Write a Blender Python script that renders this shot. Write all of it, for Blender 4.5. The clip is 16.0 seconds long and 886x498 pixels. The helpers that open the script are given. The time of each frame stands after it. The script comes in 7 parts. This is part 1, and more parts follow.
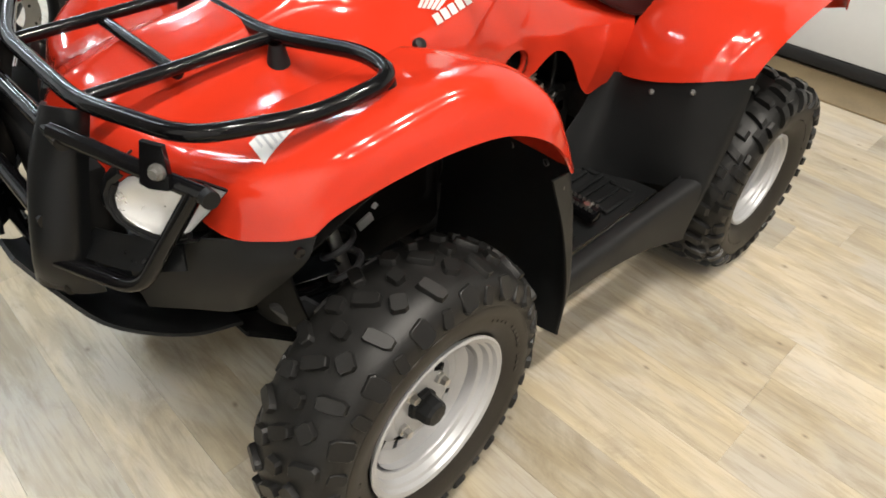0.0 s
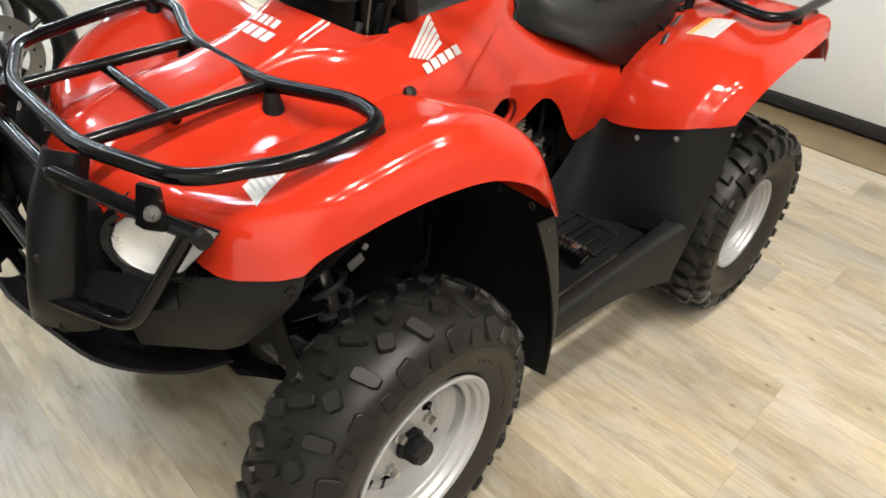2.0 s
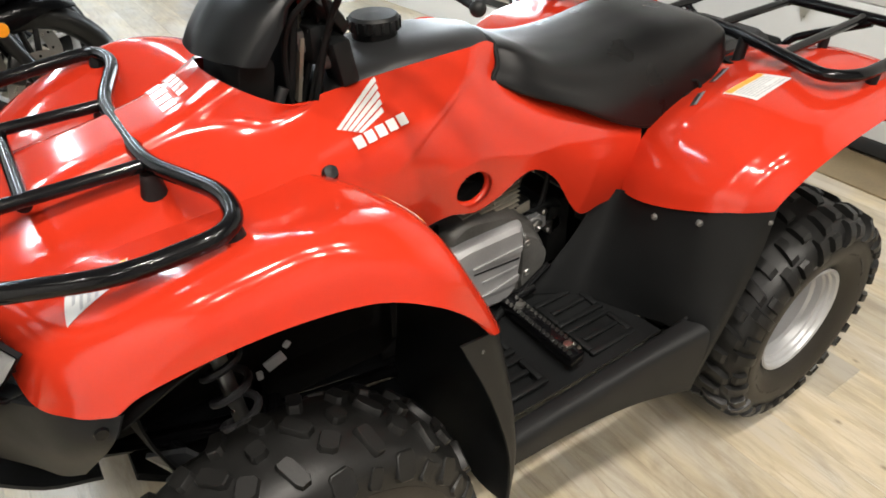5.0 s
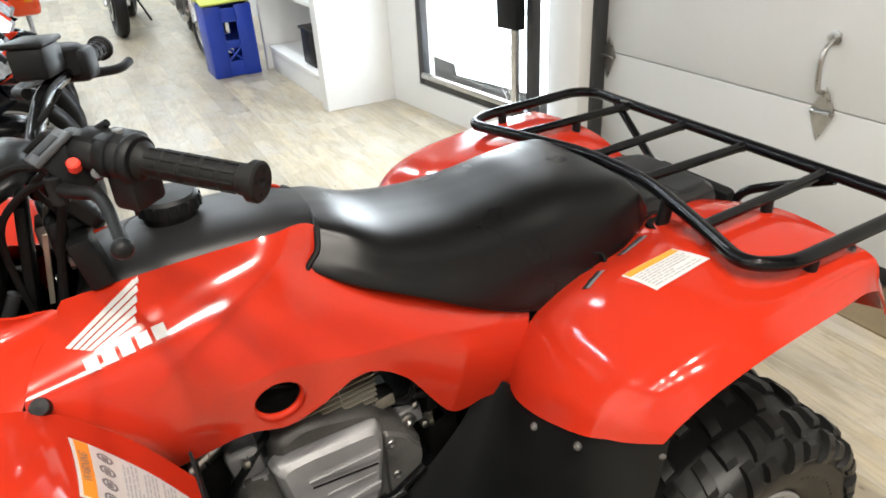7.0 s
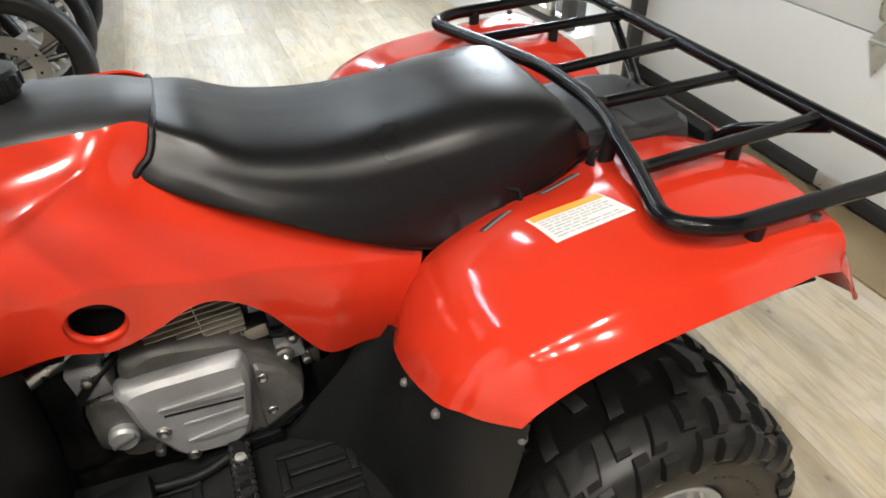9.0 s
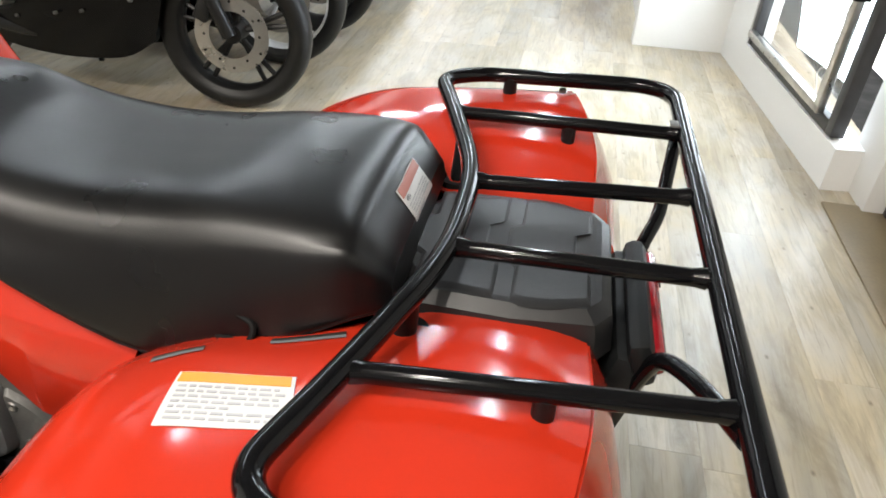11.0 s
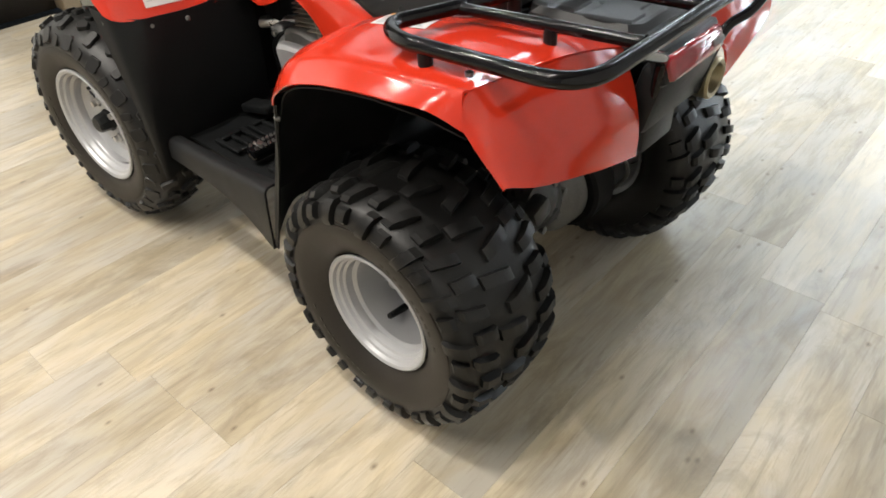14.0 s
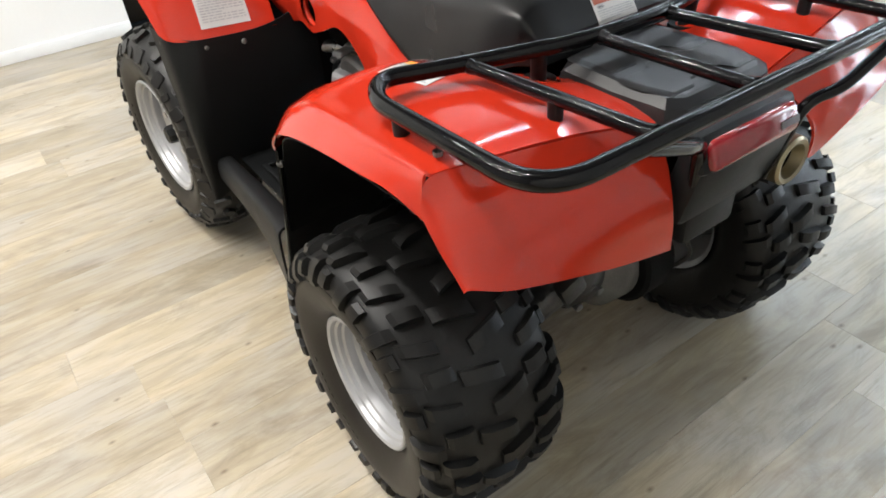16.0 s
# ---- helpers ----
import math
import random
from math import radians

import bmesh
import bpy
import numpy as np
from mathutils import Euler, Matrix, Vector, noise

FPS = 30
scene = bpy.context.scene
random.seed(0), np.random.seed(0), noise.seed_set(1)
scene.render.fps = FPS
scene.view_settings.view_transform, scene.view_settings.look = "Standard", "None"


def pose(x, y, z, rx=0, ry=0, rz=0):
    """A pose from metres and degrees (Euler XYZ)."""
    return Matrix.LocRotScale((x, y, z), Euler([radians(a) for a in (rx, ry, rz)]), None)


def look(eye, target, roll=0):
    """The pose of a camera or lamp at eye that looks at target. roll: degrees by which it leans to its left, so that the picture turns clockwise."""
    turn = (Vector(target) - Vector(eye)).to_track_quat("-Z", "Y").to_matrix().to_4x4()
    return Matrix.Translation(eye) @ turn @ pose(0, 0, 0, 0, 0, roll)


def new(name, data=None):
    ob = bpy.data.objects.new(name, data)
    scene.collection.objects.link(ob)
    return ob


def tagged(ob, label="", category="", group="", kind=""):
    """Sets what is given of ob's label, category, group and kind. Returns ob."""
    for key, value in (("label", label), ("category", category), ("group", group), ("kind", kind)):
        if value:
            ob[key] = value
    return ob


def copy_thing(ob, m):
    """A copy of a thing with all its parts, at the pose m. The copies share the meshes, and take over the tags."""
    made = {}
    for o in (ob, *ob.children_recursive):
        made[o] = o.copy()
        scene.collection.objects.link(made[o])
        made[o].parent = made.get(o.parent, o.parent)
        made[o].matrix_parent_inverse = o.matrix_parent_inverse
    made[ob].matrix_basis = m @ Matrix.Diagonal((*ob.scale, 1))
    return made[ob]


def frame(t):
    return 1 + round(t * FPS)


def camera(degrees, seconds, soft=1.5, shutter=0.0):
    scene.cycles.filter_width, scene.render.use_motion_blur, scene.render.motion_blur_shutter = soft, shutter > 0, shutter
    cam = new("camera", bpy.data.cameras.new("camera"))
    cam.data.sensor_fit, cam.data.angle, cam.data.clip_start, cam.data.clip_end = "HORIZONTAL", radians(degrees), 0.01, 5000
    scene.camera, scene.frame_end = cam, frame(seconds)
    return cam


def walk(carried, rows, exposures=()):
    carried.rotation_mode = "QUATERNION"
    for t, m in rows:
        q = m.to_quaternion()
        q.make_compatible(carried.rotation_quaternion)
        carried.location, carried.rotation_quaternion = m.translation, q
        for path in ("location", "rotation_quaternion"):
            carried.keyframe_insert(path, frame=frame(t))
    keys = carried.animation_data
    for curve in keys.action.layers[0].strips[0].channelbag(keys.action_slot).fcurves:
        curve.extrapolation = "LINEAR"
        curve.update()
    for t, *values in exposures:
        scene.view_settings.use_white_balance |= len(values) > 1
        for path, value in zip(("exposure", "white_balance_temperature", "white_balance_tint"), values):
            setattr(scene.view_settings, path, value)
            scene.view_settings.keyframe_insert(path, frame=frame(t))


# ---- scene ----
cam = camera(65.9, 16.0, 1.75)

PATH = [
    (0, (-1.05, -0.97, 1.252), (0.022, 0.118, -0.039), 1.4),
    (0.5, (-1.047, -0.996, 1.256), (0.022, 0.109, -0.023), 2.7),
    (1, (-1.043, -1.0, 1.266), (0.042, 0.133, 0.026), 2.0),
    (1.5, (-1.05, -0.998, 1.271), (0.073, 0.145, 0.075), 2.4),
    (2, (-1.054, -0.994, 1.27), (0.074, 0.142, 0.071), 1.9),
    (2.5, (-1.057, -0.993, 1.272), (0.079, 0.135, 0.074), 2.4),
    (3, (-1.06, -0.993, 1.273), (0.075, 0.144, 0.082), 2.0),
    (3.2, (-1.065, -0.988, 1.275), (0.077, 0.143, 0.084), 2.4),
    (5.3, (-0.587, -0.976, 1.258), (0.308, 0.421, 0.14), -2.0),
    (5.5, (-0.522, -0.932, 1.285), (0.416, 0.489, 0.235), -2.2),
    (6, (-0.411, -0.898, 1.288), (0.532, 0.51, 0.226), -2.5),
    (6.5, (-0.264, -0.932, 1.291), (0.518, 0.609, 0.284), -2.0),
    (7, (-0.209, -0.94, 1.3), (0.58, 0.623, 0.332), -3.5),
    (7.5, (-0.193, -0.941, 1.307), (0.592, 0.626, 0.343), -5.3),
    (8, (-0.129, -0.973, 1.295), (0.603, 0.577, 0.266), -2.2),
    (8.5, (-0.058, -0.996, 1.279), (0.556, 0.544, 0.16), -3.5),
    (9, (0.087, -0.905, 1.23), (0.648, 0.603, 0.042), -1.2),
    (9.2, (0.159, -0.851, 1.244), (0.7, 0.691, 0.092), -0.8),
    (11.3, (0.8, -0.648, 1.184), (0.217, 0.885, 0.039), -0.2),
    (11.5, (0.842, -0.685, 1.194), (0.006, 0.76, 0.093), -2.6),
    (12, (1.002, -0.819, 1.237), (-0.231, 0.405, 0.245), -3.3),
    (12.5, (1.099, -0.925, 1.234), (-0.21, 0.308, 0.358), -2.9),
    (13, (1.194, -1.041, 1.213), (-0.046, 0.193, 0.244), -2.4),
    (13.5, (1.253, -1.056, 1.178), (0.112, 0.134, 0.046), -3.2),
    (14, (1.296, -1.076, 1.145), (0.216, 0.065, -0.093), -3.1),
    (14.5, (1.295, -1.085, 1.135), (0.226, 0.034, -0.133), -3.6),
    (15, (1.269, -1.086, 1.144), (0.204, 0.025, -0.133), -2.9),
    (15.5, (1.273, -1.005, 1.138), (0.103, 0.015, -0.123), -6.8),
    (16, (1.312, -0.795, 1.146), (-0.024, 0.068, -0.066), -4.8),
]
walk(cam, [(t, look(eye, target, roll)) for t, eye, target, roll in PATH], [(0, 0.0, 6500, 10), (12.5, 0.0, 6480, 10), (14.5, 0.0, 6350, 10), (16, 0.0, 6150, 10)])

# ---- world, lights, exposure ----
world = bpy.data.worlds.new("showroom_world")
scene.world = world
world.use_nodes = True
wn = world.node_tree
sky = wn.nodes.new("ShaderNodeTexSky")
sky.sky_type = "NISHITA"
sky.sun_disc = False
sky.sun_elevation, sky.sun_rotation = radians(38), radians(60)
wn.links.new(sky.outputs["Color"], wn.nodes["Background"].inputs["Color"])
wn.nodes["Background"].inputs["Strength"].default_value = 0.1

CEILING = 3.1


def area_lamp(name, x, y, z, sx, sy, watts, color, aim=None, round_lamp=False):
    data = bpy.data.lights.new(name, "AREA")
    data.shape = "DISK" if round_lamp else "RECTANGLE"
    data.size = sx
    if not round_lamp:
        data.size_y = sy
    data.energy, data.color = watts, color
    ob = new(name, data)
    ob.matrix_world = look((x, y, z), aim or (x, y + 0.001, 0))
    return ob


WARM, NEUTRAL, DAY = (1.0, 0.935, 0.84), (0.85, 0.94, 1.0), (0.78, 0.90, 1.0)
# ceiling spots over the near side of the vehicle, in two rows
SPOTS = [(sx, sy) for sy in (-2.25, -1.1) for sx in (-1.75, -1.05, -0.35, 0.35)]
for sx, sy in SPOTS:
    area_lamp("ceiling_spot_light", sx, sy, CEILING - 0.06, 0.10, 0.10, 12 if sx < -1.5 else 24 if sy < -1.5 or sx < -0.5 else 34, WARM, None, True)
# tube fixtures along the aisle, the far ones added to brighten its floor
TUBES = [(-1.5, 1.8), (-1.2, 2.9), (0.6, 2.9), (-1.2, 5.1), (0.6, 5.1), (-1.2, 7.3), (0.6, 7.3), (-1.2, 9.4), (0.6, 9.4)]
for tx, ty in TUBES:
    area_lamp("tube_light", tx, ty, CEILING - 0.09, 0.10, 1.25, 22 if ty < 4 else 40, NEUTRAL)
# daylight in the opening of the glass door
area_lamp("door_daylight", 1.72, 2.25, 0.95, 0.8, 1.5, 34, DAY, (0, 1.9, 0.6))

# ---- materials ----


def nodes_of(m):
    m.use_nodes = True
    return m.node_tree, m.node_tree.nodes["Principled BSDF"]


def surface(name, base, rough=0.5, metal=0.0, vary=0.12, scale=6.0, grain=120.0, bump=0.1, bump_size=0.0006, rough_vary=0.12, coat=0.0, spec=0.5):
    """A material whose colour and gloss vary at two scales, with a fine relief."""
    m = bpy.data.materials.new(name)
    t, b = nodes_of(m)
    L = t.links.new
    co = t.nodes.new("ShaderNodeTexCoord")
    big, fine = t.nodes.new("ShaderNodeTexNoise"), t.nodes.new("ShaderNodeTexNoise")
    big.inputs["Scale"].default_value, fine.inputs["Scale"].default_value = scale, grain
    big.inputs["Detail"].default_value = 4
    for n in (big, fine):
        L(co.outputs["Object"], n.inputs["Vector"])
    mix = t.nodes.new("ShaderNodeMath")
    mix.operation = "MULTIPLY_ADD"
    L(fine.outputs["Fac"], mix.inputs[0])
    mix.inputs[1].default_value = 0.35
    L(big.outputs["Fac"], mix.inputs[2])
    ramp = t.nodes.new("ShaderNodeMapRange")
    ramp.inputs["From Min"].default_value, ramp.inputs["From Max"].default_value = 0.35, 1.0
    ramp.inputs["To Min"].default_value, ramp.inputs["To Max"].default_value = 1 - vary, 1 + vary
    L(mix.outputs[0], ramp.inputs["Value"])
    col = t.nodes.new("ShaderNodeVectorMath")
    col.operation = "SCALE"
    col.inputs[0].default_value = base
    L(ramp.outputs["Result"], col.inputs["Scale"])
    L(col.outputs["Vector"], b.inputs["Base Color"])
    rr = t.nodes.new("ShaderNodeMapRange")
    rr.inputs["From Min"].default_value, rr.inputs["From Max"].default_value = 0.3, 0.7
    rr.inputs["To Min"].default_value, rr.inputs["To Max"].default_value = max(0.02, rough - rough_vary * rough), min(1, rough + rough_vary * rough)
    L(big.outputs["Fac"], rr.inputs["Value"])
    L(rr.outputs["Result"], b.inputs["Roughness"])
    b.inputs["Metallic"].default_value = metal
    b.inputs["Coat Weight"].default_value = coat
    b.inputs["Coat Roughness"].default_value = 0.035
    b.inputs["Specular IOR Level"].default_value = spec
    if bump:
        bn = t.nodes.new("ShaderNodeBump")
        bn.inputs["Strength"].default_value, bn.inputs["Distance"].default_value = bump, bump_size
        L(fine.outputs["Fac"], bn.inputs["Height"])
        L(bn.outputs["Normal"], b.inputs["Normal"])
    return m


def glow(name, color, strength):
    m = bpy.data.materials.new(name)
    t, b = nodes_of(m)
    b.inputs["Base Color"].default_value = (*color, 1)
    b.inputs["Emission Color"].default_value = (*color, 1)
    b.inputs["Emission Strength"].default_value = strength
    return m


def glass(name, color=(1, 1, 1), rough=0.02, ior=1.45):
    m = bpy.data.materials.new(name)
    t, b = nodes_of(m)
    b.inputs["Base Color"].default_value = (*color, 1)
    b.inputs["Transmission Weight"].default_value = 1
    b.inputs["Roughness"].default_value = rough
    b.inputs["IOR"].default_value = ior
    return m


RED = surface("red_gloss_plastic", (0.45, 0.026, 0.010), 0.12, vary=0.05, scale=5, grain=260, bump=0.015, bump_size=0.0003, coat=0.0, spec=0.5)
BLACKPL = surface("black_textured_plastic", (0.0066, 0.0072, 0.0076), 0.44, vary=0.25, scale=9, grain=700, bump=0.5, bump_size=0.0004, spec=0.20)
GREYPL = surface("dark_grey_plastic", (0.014, 0.0142, 0.015), 0.39, vary=0.2, scale=8, grain=700, bump=0.5, bump_size=0.0004, spec=0.40)
RAILPL = surface("worn_black_plastic", (0.009, 0.0095, 0.010), 0.52, vary=0.25, scale=9, grain=600, bump=0.5, bump_size=0.0004, spec=0.22)
NOSEPL = surface("black_satin_plastic", (0.0050, 0.0055, 0.0060), 0.30, vary=0.2, scale=9, grain=500, bump=0.25, bump_size=0.0003, spec=0.22)
INNER = surface("black_liner_plastic", (0.004, 0.004, 0.004), 0.7, vary=0.3, scale=10, grain=300, spec=0.15)
COVERPL = surface("grey_cover_plastic", (0.038, 0.040, 0.043), 0.34, vary=0.3, scale=40, grain=300, bump=0.2, spec=0.4)
TUBE = surface("black_gloss_paint", (0.0035, 0.0035, 0.004), 0.11, vary=0.2, scale=14, grain=300, bump=0.06, coat=0.0, spec=0.24)
VINYL = surface("black_seat_vinyl", (0.0035, 0.0035, 0.0038), 0.30, vary=0.15, scale=7, grain=520, bump=0.25, bump_size=0.0005, spec=0.34)
RUBBER = surface("tyre_rubber", (0.0082, 0.0081, 0.0078), 0.42, vary=0.35, scale=12, grain=160, bump=0.35, bump_size=0.0008, spec=0.30)
SIDEWALL = surface("dusty_tyre_sidewall", (0.017, 0.0145, 0.0115), 0.50, vary=0.40, scale=9, grain=190, bump=0.3, bump_size=0.0007, spec=0.32)
GRIP = surface("grip_rubber", (0.006, 0.006, 0.006), 0.6, vary=0.2, scale=20, grain=300, bump=0.3, spec=0.25)
SILVER = surface("silver_wheel_paint", (0.40, 0.405, 0.415), 0.38, metal=0.35, vary=0.08, scale=9, grain=400, bump=0.05)
ALU = surface("cast_aluminium", (0.33, 0.33, 0.335), 0.42, metal=0.45, vary=0.22, scale=14, grain=380, bump=0.45, bump_size=0.0007)
OILY = surface("oily_dark_metal", (0.05, 0.048, 0.045), 0.3, metal=0.5, vary=0.5, scale=22, grain=160, bump=0.5, bump_size=0.001)
DARKALU = surface("oxidised_engine_metal", (0.12, 0.118, 0.112), 0.5, metal=0.45, vary=0.4, scale=18, grain=240, bump=0.5, bump_size=0.0008)
FINALU = surface("weathered_fin_alloy", (0.27, 0.25, 0.205), 0.5, metal=0.35, vary=0.35, scale=20, grain=260, bump=0.4, bump_size=0.0006)
BEARING = surface("zinc_plated_plate", (0.36, 0.31, 0.25), 0.42, metal=0.6, vary=0.2, scale=14, grain=300, bump=0.05)
STEEL = surface("zinc_steel", (0.55, 0.54, 0.52), 0.3, metal=1.0, vary=0.15, scale=30, grain=300)
CHROME = surface("chrome_reflector", (0.85, 0.85, 0.87), 0.08, metal=1.0, vary=0.04, scale=20, grain=200, bump=0)
WHITE = surface("white_decal_vinyl", (0.56, 0.56, 0.55), 0.35, vary=0.03, scale=20, grain=200, bump=0)
BRICK = surface("brick_red_print", (0.34, 0.085, 0.045), 0.4, vary=0.05, scale=20, grain=200, bump=0)
ORANGE = surface("orange_decal_print", (0.85, 0.30, 0.03), 0.35, vary=0.04, scale=20, grain=200, bump=0)
INK = surface("grey_decal_print", (0.16, 0.16, 0.17), 0.4, vary=0.1, scale=40, grain=200, bump=0)
PALEINK = surface("pale_decal_print", (0.37, 0.38, 0.40), 0.4, vary=0.1, scale=40, grain=200, bump=0)
SILVERINK = surface("silver_decal_print", (0.62, 0.63, 0.64), 0.3, metal=0.4, vary=0.05, scale=20, grain=200, bump=0)
REDBTN = surface("red_switch_plastic", (0.75, 0.05, 0.03), 0.35, vary=0.05, bump=0)
AMBER = surface("amber_reflector", (0.85, 0.30, 0.015), 0.2, vary=0.08, scale=60, grain=300)
REDLENS = surface("red_lamp_lens", (0.20, 0.006, 0.010), 0.12, vary=0.1, scale=60, grain=300, coat=0.5)
CLEAR = glass("clear_lens")
PANE = glass("window_glass", (0.97, 0.99, 0.98), 0.0)
WALLW = surface("white_wall_paint", (0.80, 0.80, 0.79), 0.6, vary=0.035, scale=1.2, grain=90, bump=0.12, bump_size=0.001)
# beige darkened: the shade on that wall is put into the paint
WALLB = surface("shaded_beige_paint", (0.20, 0.185, 0.15), 0.6, vary=0.05, scale=1.0, grain=90, bump=0.12, bump_size=0.001)
DOORW = surface("white_steel_door", (0.62, 0.625, 0.615), 0.42, vary=0.04, scale=1.6, grain=40, bump=0.15, bump_size=0.0012)
BLACKDOOR = surface("black_stained_wood", (0.014, 0.011, 0.008), 0.5, vary=0.45, scale=4, grain=60, bump=0.4, spec=0.16)
TRIMWOOD = surface("tan_wood_trim", (0.20, 0.155, 0.10), 0.5, vary=0.2, scale=4, grain=50, bump=0.2)
CASEW = surface("white_melamine", (0.83, 0.83, 0.82), 0.4, vary=0.03, scale=3, grain=90, bump=0.05)
SEAL = surface("black_rubber_seal", (0.012, 0.012, 0.012), 0.6, vary=0.2, bump=0.2)
FRAMEM = surface("dark_steel_frame", (0.055, 0.055, 0.058), 0.38, metal=0.4, vary=0.2, scale=12, grain=200)
BLUE = surface("blue_crate_plastic", (0.012, 0.05, 0.42), 0.38, vary=0.12, scale=9, grain=200)
LIME = surface("lime_cloth", (0.50, 0.55, 0.10), 0.7, vary=0.2, scale=30, grain=200, bump=0.4)
BLACKG = surface("black_gloss_fairing", (0.003, 0.003, 0.0033), 0.16, vary=0.1, scale=8, grain=200, bump=0.0, spec=0.12)
GOLDEX = surface("bronzed_exhaust_steel", (0.30, 0.26, 0.17), 0.32, metal=0.9, vary=0.2, scale=8, grain=150)
DISC = surface("drilled_brake_steel", (0.40, 0.385, 0.355), 0.30, metal=0.9, vary=0.12, scale=20, grain=200)
RIMK = surface("black_wheel_paint", (0.008, 0.008, 0.008), 0.35, vary=0.15, scale=10, grain=200, spec=0.3)
RIMW = surface("pale_wheel_paint", (0.66, 0.66, 0.66), 0.35, vary=0.06, scale=10, grain=200)
ORPL = surface("orange_red_panel", (0.75, 0.07, 0.012), 0.3, vary=0.05, scale=8, grain=200, coat=0.3)
CEILM = surface("grey_ceiling_paint", (0.25, 0.25, 0.245), 0.8, vary=0.04, scale=2, grain=60)
GREYW = surface("grey_wall_paint", (0.30, 0.30, 0.31), 0.6, vary=0.05, scale=1.2, grain=90, bump=0.12, bump_size=0.001)
LAMPREF = surface("lamp_reflector", (0.86, 0.87, 0.88), 0.30, metal=0.75, vary=0.05, scale=40, grain=55, bump=0.3, bump_size=0.003)
LAMPGREY = surface("grey_lamp_glass", (0.36, 0.37, 0.39), 0.16, metal=0.55, vary=0.45, scale=45, grain=60, bump=0.5, bump_size=0.003)
OUT = glow("bright_outdoors", (1.0, 1.0, 1.0), 2.2)


def plank_material():
    """Printed vinyl planks: yellow-beige and grey wood with brown grain streaks, blotches and small knots."""
    m = bpy.data.materials.new("vinyl_wood_plank")
    t, b = nodes_of(m)
    L, N = t.links.new, t.nodes.new

    def math_node(op, a, c):
        n = N("ShaderNodeMath")
        n.operation = op
        for k, v in enumerate((a, c)):
            if isinstance(v, (int, float)):
                n.inputs[k].default_value = v
            else:
                L(v, n.inputs[k])
        return n.outputs[0]

    def remap(v, a, c, lo, hi):
        n = N("ShaderNodeMapRange")
        for k, q in zip(("From Min", "From Max", "To Min", "To Max"), (a, c, lo, hi)):
            n.inputs[k].default_value = q
        L(v, n.inputs["Value"])
        return n.outputs["Result"]

    def mixed(f, a, c):
        n = N("ShaderNodeMix")
        n.data_type = "RGBA"
        L(f, n.inputs[0])
        for k, v in ((6, a), (7, c)):
            if isinstance(v, tuple):
                n.inputs[k].default_value = (*v, 1)
            else:
                L(v, n.inputs[k])
        return n.outputs[2]

    co, info, geo = N("ShaderNodeTexCoord"), N("ShaderNodeObjectInfo"), N("ShaderNodeNewGeometry")
    fr = math_node("FRACT", math_node("ADD", info.outputs["Random"], geo.outputs["Random Per Island"]), 0.0)
    off, pos = N("ShaderNodeVectorMath"), N("ShaderNodeVectorMath")
    off.operation = "SCALE"
    off.inputs[0].default_value = (37.0, 91.0, 13.0)
    L(fr, off.inputs["Scale"])
    L(co.outputs["Object"], pos.inputs[0])
    L(off.outputs["Vector"], pos.inputs[1])

    def noise(scale, detail, squash, distortion=0.0, rough=0.55):
        st, n = N("ShaderNodeVectorMath"), N("ShaderNodeTexNoise")
        st.operation = "MULTIPLY"
        st.inputs[1].default_value = (1.0, squash, 1.0)
        L(pos.outputs["Vector"], st.inputs[0])
        L(st.outputs["Vector"], n.inputs["Vector"])
        n.inputs["Scale"].default_value, n.inputs["Detail"].default_value = scale, detail
        n.inputs["Distortion"].default_value, n.inputs["Roughness"].default_value = distortion, rough
        return n.outputs["Fac"]

    grain, fine, blot, patch = noise(26, 9, 0.13, 0.8, 0.66), noise(120, 4, 0.06, 0.3), noise(9, 5, 0.45, 0.5), noise(3.2, 3, 0.5)
    tone = mixed(remap(blot, 0.36, 0.64, 0, 1), (0.51, 0.430, 0.288), (0.465, 0.425, 0.355))
    streak = remap(math_node("ADD", grain, math_node("MULTIPLY", math_node("SUBTRACT", blot, 0.5), 0.45)), 0.36, 0.56, 1, 0)
    tone = mixed(math_node("MULTIPLY", streak, 0.50), tone, (0.265, 0.215, 0.150))
    tone = mixed(remap(fine, 0.54, 0.74, 0, 0.42), tone, (0.17, 0.135, 0.09))
    rustic = noise(6.5, 7, 0.30, 1.2, 0.7)
    tone = mixed(remap(rustic, 0.52, 0.66, 0, 0.50), tone, (0.22, 0.175, 0.115))
    vor, ks = N("ShaderNodeTexVoronoi"), N("ShaderNodeVectorMath")
    vor.voronoi_dimensions = "2D"
    vor.inputs["Scale"].default_value = 3.6
    ks.operation = "MULTIPLY"
    ks.inputs[1].default_value = (1.5, 0.9, 1.0)
    L(pos.outputs["Vector"], ks.inputs[0])
    L(ks.outputs["Vector"], vor.inputs["Vector"])
    knot = remap(math_node("ADD", vor.outputs["Distance"], math_node("MULTIPLY", grain, 0.03)), 0.018, 0.052, 0.75, 0.0)
    tone = mixed(knot, tone, (0.13, 0.09, 0.05))
    col = N("ShaderNodeVectorMath")
    col.operation = "SCALE"
    L(tone, col.inputs[0])
    L(math_node("MULTIPLY", remap(fr, 0, 1, 0.74, 1.08), remap(patch, 0.3, 0.7, 0.88, 1.14)), col.inputs["Scale"])
    L(col.outputs["Vector"], b.inputs["Base Color"])
    L(remap(grain, 0.3, 0.7, 0.29, 0.40), b.inputs["Roughness"])
    b.inputs["Specular IOR Level"].default_value = 0.75
    bn = N("ShaderNodeBump")
    bn.inputs["Strength"].default_value, bn.inputs["Distance"].default_value = 0.22, 0.0005
